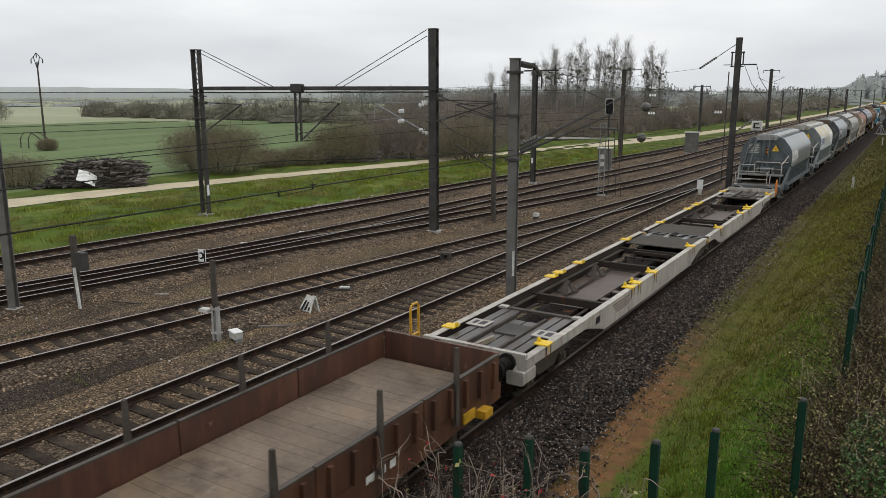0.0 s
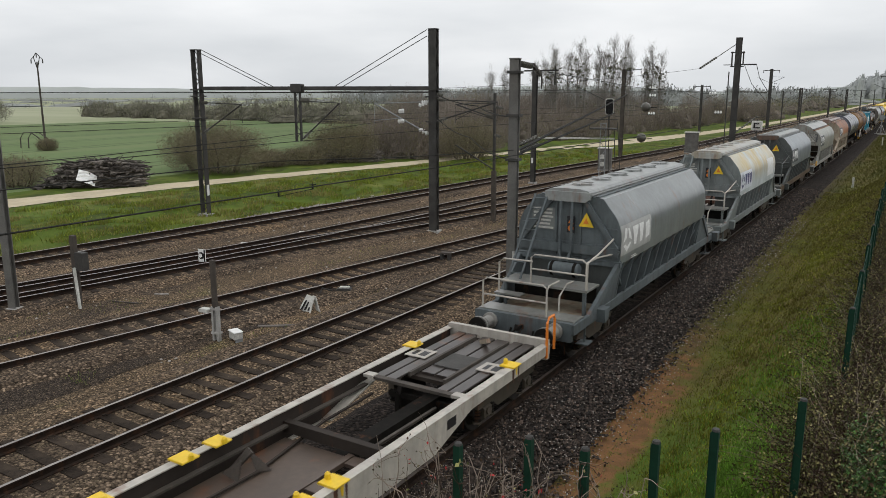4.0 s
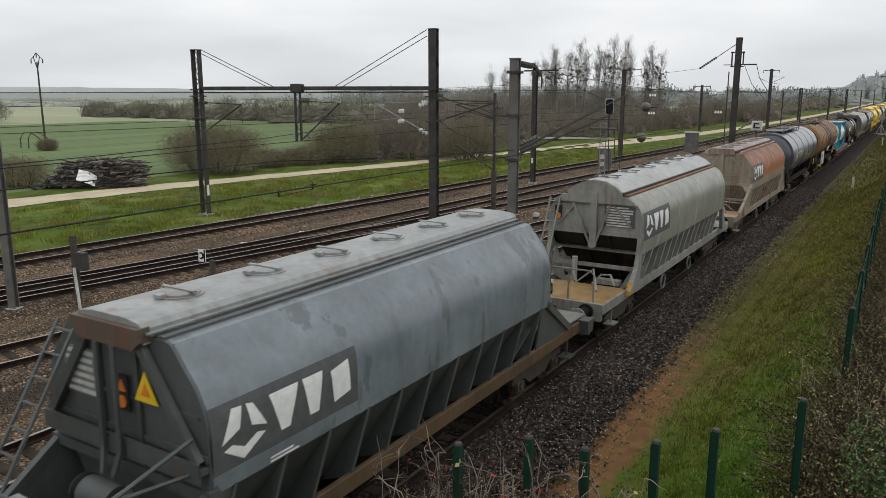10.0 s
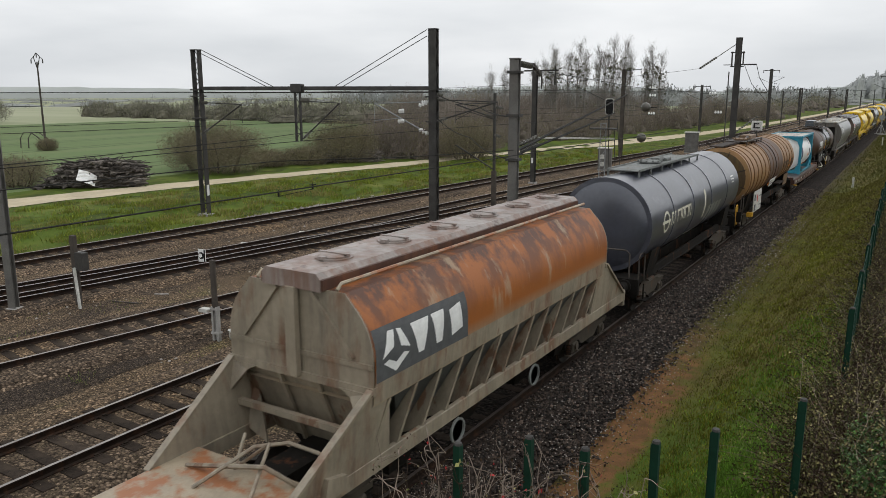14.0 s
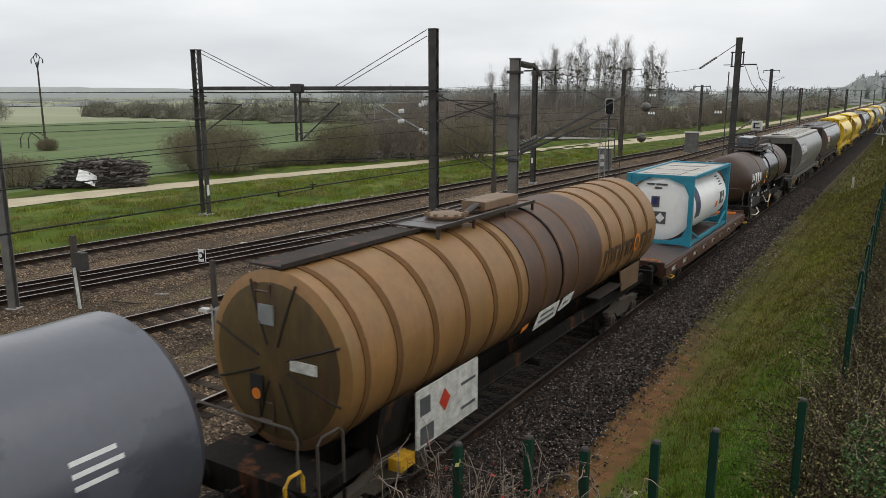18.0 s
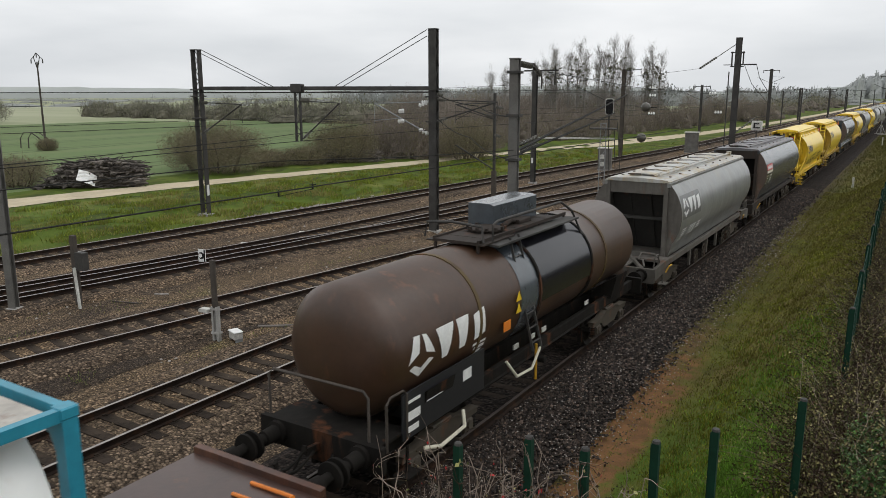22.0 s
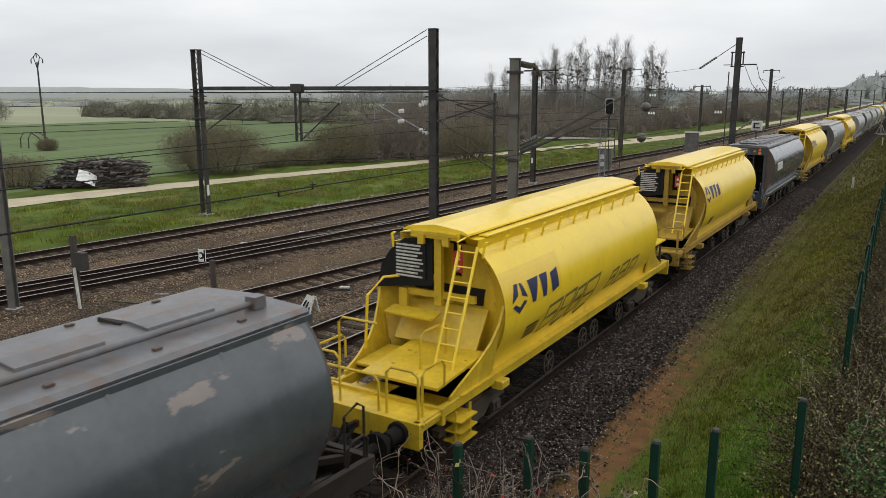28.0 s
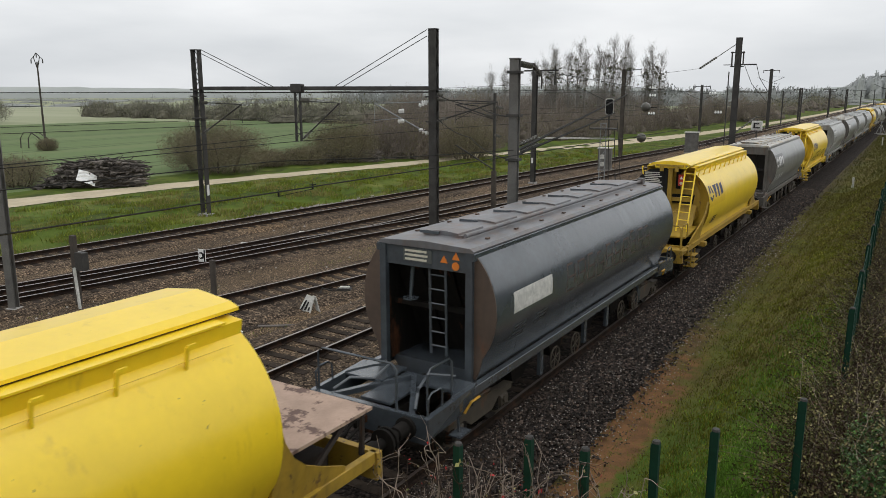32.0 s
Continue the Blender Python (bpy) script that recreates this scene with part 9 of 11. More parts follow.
        for yy in (5.9, 7.9, 8.7, 10.6):
            hw = Build()
            for k in range(16):
                a0, a1 = 2 * math.pi * k / 16, 2 * math.pi * (k + 1) / 16
                hw.beam((sx * 1.24, yy + 0.26 * math.cos(a0), 0.72 + 0.26 * math.sin(a0)), (sx * 1.24, yy + 0.26 * math.cos(a1), 0.72 + 0.26 * math.sin(a1)), 0.022)
            for k in range(3):
                a = math.pi * k / 3 + 0.3
                hw.tube([(sx * 1.24, yy - 0.25 * math.cos(a), 0.72 - 0.25 * math.sin(a)), (sx * 1.24, yy + 0.25 * math.cos(a), 0.72 + 0.25 * math.sin(a))], 0.012, 5)
            part("hand_wheel", hw, M["t_bogie"], w)
        sb = Build()
        for k in range(3):
            sb.box(sx * 1.25 - 0.18, sx * 1.25 + 0.18, 2.0 - 0.3, 2.0 + 0.3, 0.5 + k * 0.2, 0.53 + k * 0.2)
        sb.beam((sx * 1.3, 1.75, 0.5), (sx * 1.3, 1.75, 1.1), 0.04).beam((sx * 1.3, 2.25, 0.5), (sx * 1.3, 2.25, 1.1), 0.04)
        part("steps", sb, dirty, w)
    part("belly", Build().prism_y([(-1.1, 1.3), (1.1, 1.3), (0.8, 0.95), (-0.8, 0.95)], y0, y1), M["t_under"], w)
    part("centre_sill", Build().box(-0.3, 0.3, 0.62, L - 0.62, 0.75, 1.05), M["t_under"], w)
    for yy in (5.2, 7.2, 9.2, 11.2):
        part("discharge_gate", Build().loft([[(-0.9, yy - 0.6, 1.0), (0.9, yy - 0.6, 1.0), (0.9, yy + 0.6, 1.0), (-0.9, yy + 0.6, 1.0)], [(-0.8, yy - 0.25, 0.45), (0.8, yy - 0.25, 0.45), (0.8, yy + 0.25, 0.45), (-0.8, yy + 0.25, 0.45)]]), M["t_under"], w)
    s0 = E_SIDE.down(2.95)
    panel(w, E_SIDE, y0 + 0.05, y0 + 2.65, s0 - 0.36, s0 + 0.5, M["t_yellow_patch"], "repaint")
    emblem(w, E_SIDE, y0 + (0.28 if graffiti else 0.12), s0 - (0.06 if graffiti else 0.3), 0.62, M["ink_navy"], 0.97)
    bars(w, E_SIDE, y0 + 1.1, E_SIDE.down(2.0), [(0, i * 0.09, 0.6, 0.06) for i in range(4)], M["ink_black"])
    if graffiti:
        rnd = random.Random(seed)
        for k, (dy, hgt, wd) in enumerate(((1.9, 0.62, 0.75), (2.75, 0.75, 0.7), (3.5, 0.7, 0.55), (4.1, 0.85, 0.85), (5.9, 0.5, 0.5), (6.6, 0.6, 0.65), (7.4, 0.55, 0.6))):
            y, ss = y0 + dy, E_SIDE.down(2.0) - hgt * 0.35
            st = 0.07
            bb = Build()
            for q in (((0, hgt), (st, hgt), (0.2 + st, 0), (0.2, 0)), ((0.2, 0), (wd + 0.2, -0.05), (wd + 0.2, 0.03), (0.2, 0.08)), ((wd + 0.12, 0), (wd + 0.2, -0.02), (wd, hgt * 0.9), (wd - 0.08, hgt * 0.9)), ((0.05, hgt), (wd - 0.05, hgt * 0.86), (wd - 0.05, hgt * 0.96), (0.05, hgt + 0.08)), ((0.2, hgt * 0.45), (wd, hgt * 0.4 + rnd.uniform(-0.08, 0.08)), (wd, hgt * 0.52), (0.2, hgt * 0.56))):
                E_SIDE.mark(bb, [(y + u, ss + v) for u, v in q], 0.008, n=4)
            part("scrawl", bb, M["ink_graffiti"], w)
    ends(w, L, dirty)
    for yb in (2.8, L - 2.8):
        bogie(w, yb)
    return w


M["ink_graffiti"] = material("ink_graffiti", (0.2, 0.16, 0.045), 0.6, 0, 0.2, 6)


# ---- tank wagons ----
def tank_ring(r, cz, n=40):
    return Side([(r * math.sin(math.pi * i / n), cz + r * math.cos(math.pi * i / n)) for i in range(n + 1)])


def dished(b, y0, y1, r, cz, dish=0.35, n=40):
    """A closed barrel with dished ends."""
    prof = [(y0 + dish * (1 - math.sqrt(max(0.0, 1 - (q / 8) ** 2.6))), max(0.02, r * q / 8)) for q in range(9)]
    back = [(y1 - (p[0] - y0), p[1]) for p in reversed(prof)]
    return b.turn(prof + back, "y", (0, 0, cz), n)


def tank_wagon(label, L, y0, y1, r, cz, body, frame, bands, band_mat, walk_y, walk_mat, open_walk=False, dish=0.35):
    w = wagon(label)
    part("tank", dished(Build(), y0, y1, r, cz, dish), body, w, smooth=40)
    for y, hw in bands:
        part("band", Build().turn([(y - hw, r - 0.02), (y - hw, r + 0.018), (y + hw, r + 0.018), (y + hw, r - 0.02)], "y", (0, 0, cz), 40), band_mat, w, smooth=40)
    for sx in (-1, 1):
        part("sill", Build().box(sx * 0.95 - 0.06, sx * 0.95 + 0.06, 0.62, L - 0.62, 0.92, 1.2, c=0.01), frame, w)
        for yy in (y0 + 1.4, y1 - 1.4):
            part("saddle", Build().plate([(sx * 0.5, yy, 1.15), (sx * 1.1, yy, 1.15), (sx * 1.25, yy, cz - r * 0.55), (sx * 0.7, yy, cz - r * 0.85)], 0.9), frame, w)
        part("step", Build().box(sx * 1.2 - 0.15, sx * 1.2 + 0.15, 1.2, 1.6, 0.5, 0.53).beam((sx * 1.2, 1.4, 0.5), (sx * 1.2, 1.4, 1.0), 0.04), frame, w)
    part("centre_sill", Build().box(-0.3, 0.3, 0.62, L - 0.62, 0.75, 1.1), M["t_under"], w)
    part("side_pipe", Build().tube([(1.0, y0 + 2.5, 0.95), (1.0, y1 - 2.5, 0.95)], 0.04, 6).tube([(0, L / 2, cz - r + 0.05), (0, L / 2, 0.7), (1.1, L / 2, 0.7)], 0.08, 8), M["t_under"], w)
    ya, yb = walk_y
    z = cz + r + 0.08
    for k in range(int((yb - ya) / 0.5)):
        y = ya + k * 0.5
        if open_walk and k > 1:
            for xx in (-0.42, 0.42):
                part("walkway_plate", Build().box(xx - 0.1, xx + 0.1, y, y + 0.47, z, z + 0.03), walk_mat, w)
        else:
            part("walkway_plate", Build().box(-0.5, 0.5, y, y + 0.47, z, z + 0.03), walk_mat, w)
    for sx in (-0.52, 0.52):
        part("walkway_edge", Build().box(sx - 0.02, sx + 0.02, ya, yb, z, z + 0.07), walk_mat, w)
    n = int((yb - ya) / 1.2)
    for i in range(n + 1):
        y = ya + 0.05 + (yb - ya - 0.1) * i / max(1, n)
        for sx in (-0.5, 0.5):
            part("walkway_bracket", Build().beam((sx, y, z - 0.25), (sx, y, z), 0.05), walk_mat, w)
    ym = (ya + yb) / 2 - 0.9
    top_mat = M["t_manhole"] if open_walk else walk_mat
    part("manhole", Build().turn([(z - 0.1, 0.34), (z + 0.06, 0.34), (z + 0.07, 0.4), (z + 0.1, 0.4), (z + 0.13, 0.3), (z + 0.14, 0.05)], "z", (0, ym, 0), 20), top_mat, w, smooth=40)
    for k in range(12):
        a = math.pi * k / 6
        part("manhole_bolt", Build().box(0.4 * math.cos(a) - 0.03, 0.4 * math.cos(a) + 0.03, ym + 0.4 * math.sin(a) - 0.03, ym + 0.4 * math.sin(a) + 0.03, z + 0.08, z + 0.15), top_mat, w)
    part("valve_box", Build().box(-0.3, 0.26, (ya + yb) / 2 + 0.2, (ya + yb) / 2 + (1.75 if open_walk else 0.8), z + 0.02, z + (0.22 if open_walk else 0.13), c=0.02), top_mat, w)
    part("valve_pipe", Build().tube([(0.1, (ya + yb) / 2 - 0.3, z + 0.05), (0.15, (ya + yb) / 2, z + 0.16), (0.1, (ya + yb) / 2 + 0.3, z + 0.1)], 0.06, 8), walk_mat, w)
    rails_bent(w, [[(-1.15, 0.72, 1.2), (-1.15, 0.72, 2.0), (-1.05, 0.72, 2.1), (0.85, 0.72, 2.1), (0.95, 0.72, 2.0), (0.95, 0.72, 1.2)], [(1.2, 0.85, 1.1), (1.2, 0.85, 1.9), (1.2, 0.95, 1.98), (1.2, 1.3, 1.98), (1.2, 1.4, 1.9), (1.2, 1.4, 1.1)]], 0.024, M["steel_brown"])
    part("platform", Build().box(-1.15, 1.15, 0.62, 1.5, 1.2, 1.25), frame, w)
    ends(w, L, frame)
    for yb2 in (2.7, L - 2.7):
        bogie(w, yb2)
    return w


def tank_navy():
    L = 14.95
    r, cz = 1.42, 2.72
    w = tank_wagon("dark slate-blue tank wagon with pale lettering", L, 0.95, 14.1, r, cz, M["t_navy"], M["t_under"], [(1.2, 0.03), (3.6, 0.04), (6.15, 0.04), (8.75, 0.04), (11.45, 0.04)], M["t_navy"], (2.6, 10.0), M["t_frame_grey"])
    sd = tank_ring(r, cz)
    s0 = sd.down(2.95)
    b = Build()
    for k in range(20):
        a0, a1 = 2 * math.pi * k / 20, 2 * math.pi * (k + 1) / 20
        q = [(2.75 + ra * math.cos(a), s0 + 0.25 + ra * math.sin(a)) for ra, a in ((0.34, a0), (0.34, a1), (0.26, a1), (0.26, a0))]
        sd.mark(b, q, n=2)
    sd.mark(b, [(2.3, s0 + 0.2), (3.2, s0 + 0.2), (3.2, s0 + 0.29), (2.3, s0 + 0.29)])
    for y, ln, up in ((3.3, 0.28, 0), (3.64, 0.16, 0), (4.0, 0.46, 0), (4.54, 0.28, 0), (4.9, 0.44, 0), (5.4, 0.3, 0)):
        for dx in (0, ln - 0.07) if ln > 0.2 else (0,):
            sd.mark(b, [(y + dx, s0 + 0.02), (y + dx + 0.07, s0 + 0.02), (y + dx + 0.07, s0 + 0.42), (y + dx, s0 + 0.42)], n=3)
        sd.mark(b, [(y, s0 + 0.02), (y + ln, s0 + 0.02), (y + ln, s0 + 0.09), (y, s0 + 0.09)], n=2)
    part("lettering", b, M["ink_cream"], w)
    b = Build()
    sd.mark(b, [(7.62, sd.down(3.15)), (7.85, sd.down(3.2)), (7.85, sd.down(2.2)), (7.7, sd.down(2.1))])
    part("pale_stripe", b, M["ink_cream"], w)
    bars(w, sd, 12.3, sd.down(3.25), [(0, 0, 0.5, 0.05), (0, 0.12, 0.55, 0.05), (0, 0.24, 0.45, 0.05)], M["ink_white"])
    bars(w, sd, 5.5, sd.down(1.75), [(i * 0.35, 0.0, 0.2, 0.1) for i in range(8)], M["ink_white"])
    for k in range(4):
        y = 8.3 + k * 0.55
        b = Build()
        sd.mark(b, [(y, sd.down(2.5)), (y + 0.5, sd.down(2.55)), (y + 0.3, sd.down(1.95)), (y - 0.1, sd.down(1.9))])
        part("scrawl", b, M["t_grey"], w)
    part("front_triangle", Build().plate([(0.5, 1.02, 2.9), (0.66, 1.02, 2.9), (0.58, 1.02, 3.06)], 0.01), M["ink_yellow"], w)
    return w


def tank_brown():
    L = 16.8
    r, cz = 1.4, 2.71
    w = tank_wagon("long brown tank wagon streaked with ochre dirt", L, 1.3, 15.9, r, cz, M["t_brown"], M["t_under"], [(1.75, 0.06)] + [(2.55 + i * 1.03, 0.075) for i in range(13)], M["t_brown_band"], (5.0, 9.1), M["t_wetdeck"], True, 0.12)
    # front head in a darker brown than the barrel
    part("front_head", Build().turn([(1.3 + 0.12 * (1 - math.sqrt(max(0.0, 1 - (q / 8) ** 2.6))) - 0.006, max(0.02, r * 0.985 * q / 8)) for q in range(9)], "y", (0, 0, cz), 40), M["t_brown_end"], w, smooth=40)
    sd = tank_ring(r, cz)
    part("dark_section", Build().turn([(7.05, r + 0.002), (7.05, r + 0.024), (11.2, r + 0.024), (11.2, r + 0.002)], "y", (0, 0, cz), 40), M["t_maroon"], w, smooth=40)
    for yb in (7.9, 9.7):
        part("section_band", Build().turn([(yb - 0.05, r + 0.02), (yb - 0.05, r + 0.034), (yb + 0.05, r + 0.034), (yb + 0.05, r + 0.02)], "y", (0, 0, cz), 40), M["t_brown_band"], w, smooth=40)
    part("hoop", Build().turn([(8.7, r), (8.7, r + 0.05), (8.77, r + 0.05), (8.77, r)], "y", (0, 0, cz), 40), M["t_under"], w, smooth=40)
    s0 = sd.down(2.85)
    b = Build()
    for y, ln, tall in ((11.45, 0.62, 0), (12.2, 0.44, 0), (12.76, 0.4, 0), (13.26, 0.38, 0), (14.4, 0.4, 0), (14.92, 0.42, 0)):
        sd.mark(b, [(y, s0 + 0.1), (y + ln, s0 + 0.1), (y + ln, s0 + 0.2), (y, s0 + 0.2)], 0.022, n=2)
        sd.mark(b, [(y, s0 + 0.1), (y + 0.1, s0 + 0.1), (y + 0.1, s0 + 0.55), (y, s0 + 0.55)], 0.022, n=3)
        sd.mark(b, [(y + ln - 0.1, s0 + 0.1), (y + ln, s0 + 0.1), (y + ln, s0 + 0.55), (y + ln - 0.1, s0 + 0.55)], 0.022, n=3)
    part("lettering", b, M["ink_brownish"], w)
    b = Build()
    for k in range(16):
        a0, a1 = 2 * math.pi * k / 16, 2 * math.pi * (k + 1) / 16
        sd.mark(b, [(14.0 + ra * math.cos(a), s0 + 0.3 + ra * math.sin(a)) for ra, a in ((0.26, a0), (0.26, a1), (0.17, a1), (0.17, a0))], 0.022, n=2)
    part("ring_mark", b, M["ink_orange"], w)
    # signs hung on the side
    part("side_board", Build().box(1.36, 1.39, 3.0, 5.0, 0.95, 1.95), M["white_dirty"], w, "white data board with hazard diamonds")
    part("board_bars", Build().box(1.392, 1.4, 3.1, 3.5, 1.0, 1.3).box(1.392, 1.4, 3.1, 3.4, 1.5, 1.8).box(1.392, 1.4, 4.4, 4.9, 1.15, 1.2).box(1.392, 1.4, 4.4, 4.9, 1.6, 1.65), M["ink_grey"], w)
    part("hazard_diamond", Build().plate([(1.4, 3.85, 1.35), (1.4, 4.02, 1.55), (1.4, 3.85, 1.75), (1.4, 3.68, 1.55)], 0.01), M["ink_red"], w)
    for ya, yb, za, zb in ((7.5, 8.62, 1.74, 2.1), (8.8, 9.45, 1.84, 2.12)):
        plate_ = part("side_plate", Build().plate([(1.3, ya, za), (1.3, yb, za + 0.05), (1.34, yb + 0.18, zb), (1.34, ya + 0.25, zb - 0.02)], 0.02), M["white_dirty"], w)
        for k in range(2):
            part("plate_bar", Build().plate([(1.324 + 0.01 * k, ya + 0.2 + 0.08 * k, za + 0.1 + k * 0.12), (1.324 + 0.01 * k, yb - 0.15, za + 0.12 + k * 0.12), (1.328 + 0.01 * k, yb - 0.12, za + 0.17 + k * 0.12), (1.328 + 0.01 * k, ya + 0.23 + 0.08 * k, za + 0.15 + k * 0.12)], 0.01), M["ink_grey"], plate_)
    part("small_notice", Build().plate([(1.33, 6.85, 1.86), (1.33, 7.15, 1.9), (1.35, 7.2, 1.99), (1.35, 6.9, 1.96)], 0.008), M["ink_orange"], w)
    part("saddle_sheet", Build().plate([(1.16, 13.55, 1.2), (1.16, 15.0, 1.18), (1.26, 14.75, 1.86), (1.26, 13.1, 1.86)], 0.03), M["t_manhole"], w)
    part("side_shelf", Build().box(0.95, 1.3, 11.4, 13.2, 1.48, 1.52), M["t_brownframe"], w)
    part("front_walk", Build().box(-0.5, 0.14, 1.4, 5.0, cz + r + 0.03, cz + r + 0.06).box(0.14, 0.17, 1.4, 5.0, cz + r + 0.03, cz + r + 0.1), M["t_brownframe"], w)
    part("end_plate", Build().box(-0.25, 0.05, 1.28, 1.31, 3.3, 3.6), M["galv"], w)
    part("end_sheet", Build().box(0.35, 0.85, 1.27, 1.3, 2.68, 2.84), M["white_dirty"], w)
    part("end_notice", Build().box(-0.45, -0.2, 1.24, 1.27, 2.1, 2.5), M["ink_black"], w)
    part("end_mark", Build().turn([(1.225, 0.09), (1.235, 0.09)], "y", (-0.32, 0, 2.2), 12), M["ink_orange"], w)
    part("end_disc", Build().turn([(1.32, 0.3), (1.35, 0.32)], "y", (0, 0, cz), 16), M["t_choc"], w)
    ladder(w, (-0.2, 1.3, 1.6), (-0.2, 1.34, 3.9), 0.3, 8, M["t_choc"])
    for a in (20, 70, 110, 160, 200, 250, 290, 340):
        c, s = math.cos(radians(a)), math.sin(radians(a))
        part("end_ray", Build().tube([((0.3 + 0.1 * k) * c, 1.285 + 0.12 * (1 - math.sqrt(1 - ((0.3 + 0.1 * k) / 1.4) ** 2.6)), cz + (0.3 + 0.1 * k) * s) for k in range(11)], 0.018, 5), M["t_brownframe"], w)
    for sx in (-1, 1):
        part("yellow_step", Build().box(sx * 1.3 - 0.12, sx * 1.3 + 0.12, 2.5, 2.9, 0.8, 1.0), M["yellow_paint"], w)
    part("yellow_handle", Build().tube([(1.1, 0.3, 0.7), (1.1, 0.3, 1.5), (1.1, 0.4, 1.6), (1.1, 0.6, 1.6), (1.1, 0.65, 1.5), (1.1, 0.65, 0.7)], 0.03, 6), M["yellow_paint"], w)
    return w


def tank_choc():
    L = 14.1
    r, cz = 1.17, 2.42
    w = tank_wagon("chocolate-brown tank wagon with a black middle band", L, 1.0, 13.15, r, cz, M["t_choc"], M["t_under"], [(3.9, 0.05), (10.6, 0.05)], M["t_brown_end"], (4.9, 9.3), M["t_brownframe"])
    sd = tank_ring(r, cz)
    sd2 = tank_ring(r + 0.03, cz)
    for sx in (1, -1):
        b = Build()
        b.loft([[(sx * sd2.at(sd2.s[-1] * 0.56 * k / 14)[0], y, sd2.at(sd2.s[-1] * 0.56 * k / 14)[1]) for k in range(15)] for y in (6.55, 7.5, 8.5, 9.5)], closed=False, caps=False)
        part("lagging", b, M["t_band"], w, smooth=40)
        b = Build()
        b.loft([[(sx * (tank_ring(r + 0.012, cz).at(sd2.s[-1] * 0.8 * k / 14)[0]), y, tank_ring(r + 0.012, cz).at(sd2.s[-1] * 0.8 * k / 14)[1]) for k in range(15)] for y in (5.6, 6.45)], closed=False, caps=False)
        part("ladder_patch", b, M["t_dgrey"], w, smooth=40)
    for yy in (6.5, 9.53):
        part("lagging_hoop", Build().turn([(yy - 0.04, r), (yy - 0.04, r + 0.05), (yy + 0.04, r + 0.05), (yy + 0.04, r)], "y", (0, 0, cz), 40), M["t_under"], w, smooth=40)
    part("top_plate", Build().box(-0.7, 0.65, 4.9, 6.3, cz + r + 0.05, cz + r + 0.08), M["t_brownframe"], w)
    part("tool_chest", Build().prism_y([(-0.62, 3.7), (0.02, 3.7), (0.02, 4.2), (-0.1, 4.24), (-0.62, 4.24)], 6.5, 8.7), M["t_dgrey"], w)
    z = cz + r + 0.1
    rails_bent(w, [[(0.7, 5.2, z), (0.7, 5.2, z + 0.35), (0.7, 5.4, z + 0.4), (0.7, 8.6, z + 0.4), (0.7, 9.3, z + 0.1), (0.9, 9.5, 3.2)], [(-0.8, 5.0, z), (-0.8, 5.1, z + 0.3), (-0.2, 5.1, z + 0.35), (0.5, 5.1, z + 0.3), (0.6, 5.0, z)]], 0.03, M["steel_dark"])
    part("side_walk", Build().box(0.45, 0.85, 5.2, 9.4, z - 0.1, z - 0.06), M["steel_dark"], w)
    ladder(w, (1.35, 6.05, 1.3), (0.75, 6.05, z), 0.4, 8, M["steel_dark"], across=(0, 1, 0))
    s0 = sd.down(2.75)
    emblem(w, sd, 1.5, s0, 0.72, M["ink_white"])
    bars(w, sd, 3.7, sd.down(2.05), [(0, 0, 0.5, 0.06), (0.1, 0.1, 0.4, 0.08), (0.15, 0.22, 0.3, 0.08)], M["ink_white"])
    part("data_board", Build().box(1.16, 1.19, 1.3, 4.0, 1.1, 1.9), M["ink_black"], w)
    part("data_board_bars", Build().box(1.192, 1.2, 1.4, 1.75, 1.2, 1.3).box(1.192, 1.2, 1.4, 1.8, 1.4, 1.55).box(1.192, 1.2, 1.4, 1.8, 1.7, 1.75).box(1.192, 1.2, 2.0, 2.5, 1.55, 1.6).box(1.192, 1.2, 2.0, 2.6, 1.65, 1.72).box(1.192, 1.2, 3.2, 3.5, 1.5, 1.7), M["ink_white"], w)
    part("orange_plate", Build().box(1.2, 1.215, 4.75, 5.05, 2.0, 2.2), M["ink_orange"], w)
    for k, (yy, zz) in enumerate(((5.4, 2.5), (5.4, 2.25))):
        part("warning_label", Build().plate([(1.215, yy - 0.12, zz), (1.215, yy + 0.12, zz), (1.215, yy, zz + 0.2)], 0.008), M["ink_yellow"], w)
    part("hose_rail", Build().tube([(1.2, 4.9, 1.35), (1.35, 5.1, 1.0), (1.35, 5.8, 0.95), (1.35, 6.2, 1.3)], 0.03, 6), M["ink_cream"], w)
    part("yellow_handle", Build().tube([(1.3, 6.1, 0.6), (1.3, 6.1, 1.4)], 0.03, 6), M["yellow_paint"], w)
    part("platform_rail", Build().tube([(1.2, 1.9, 0.75), (1.35, 2.2, 0.7), (1.35, 3.0, 0.75), (1.2, 3.2, 0.95)], 0.035, 6), M["ink_cream"], w)
    for yy in (5.6, 6.4, 7.0, 9.6):
        part("valve_mark", Build().box(1.0, 1.03, yy, yy + 0.22, 1.35, 1.45), M["white_dirty"], w)
    return w


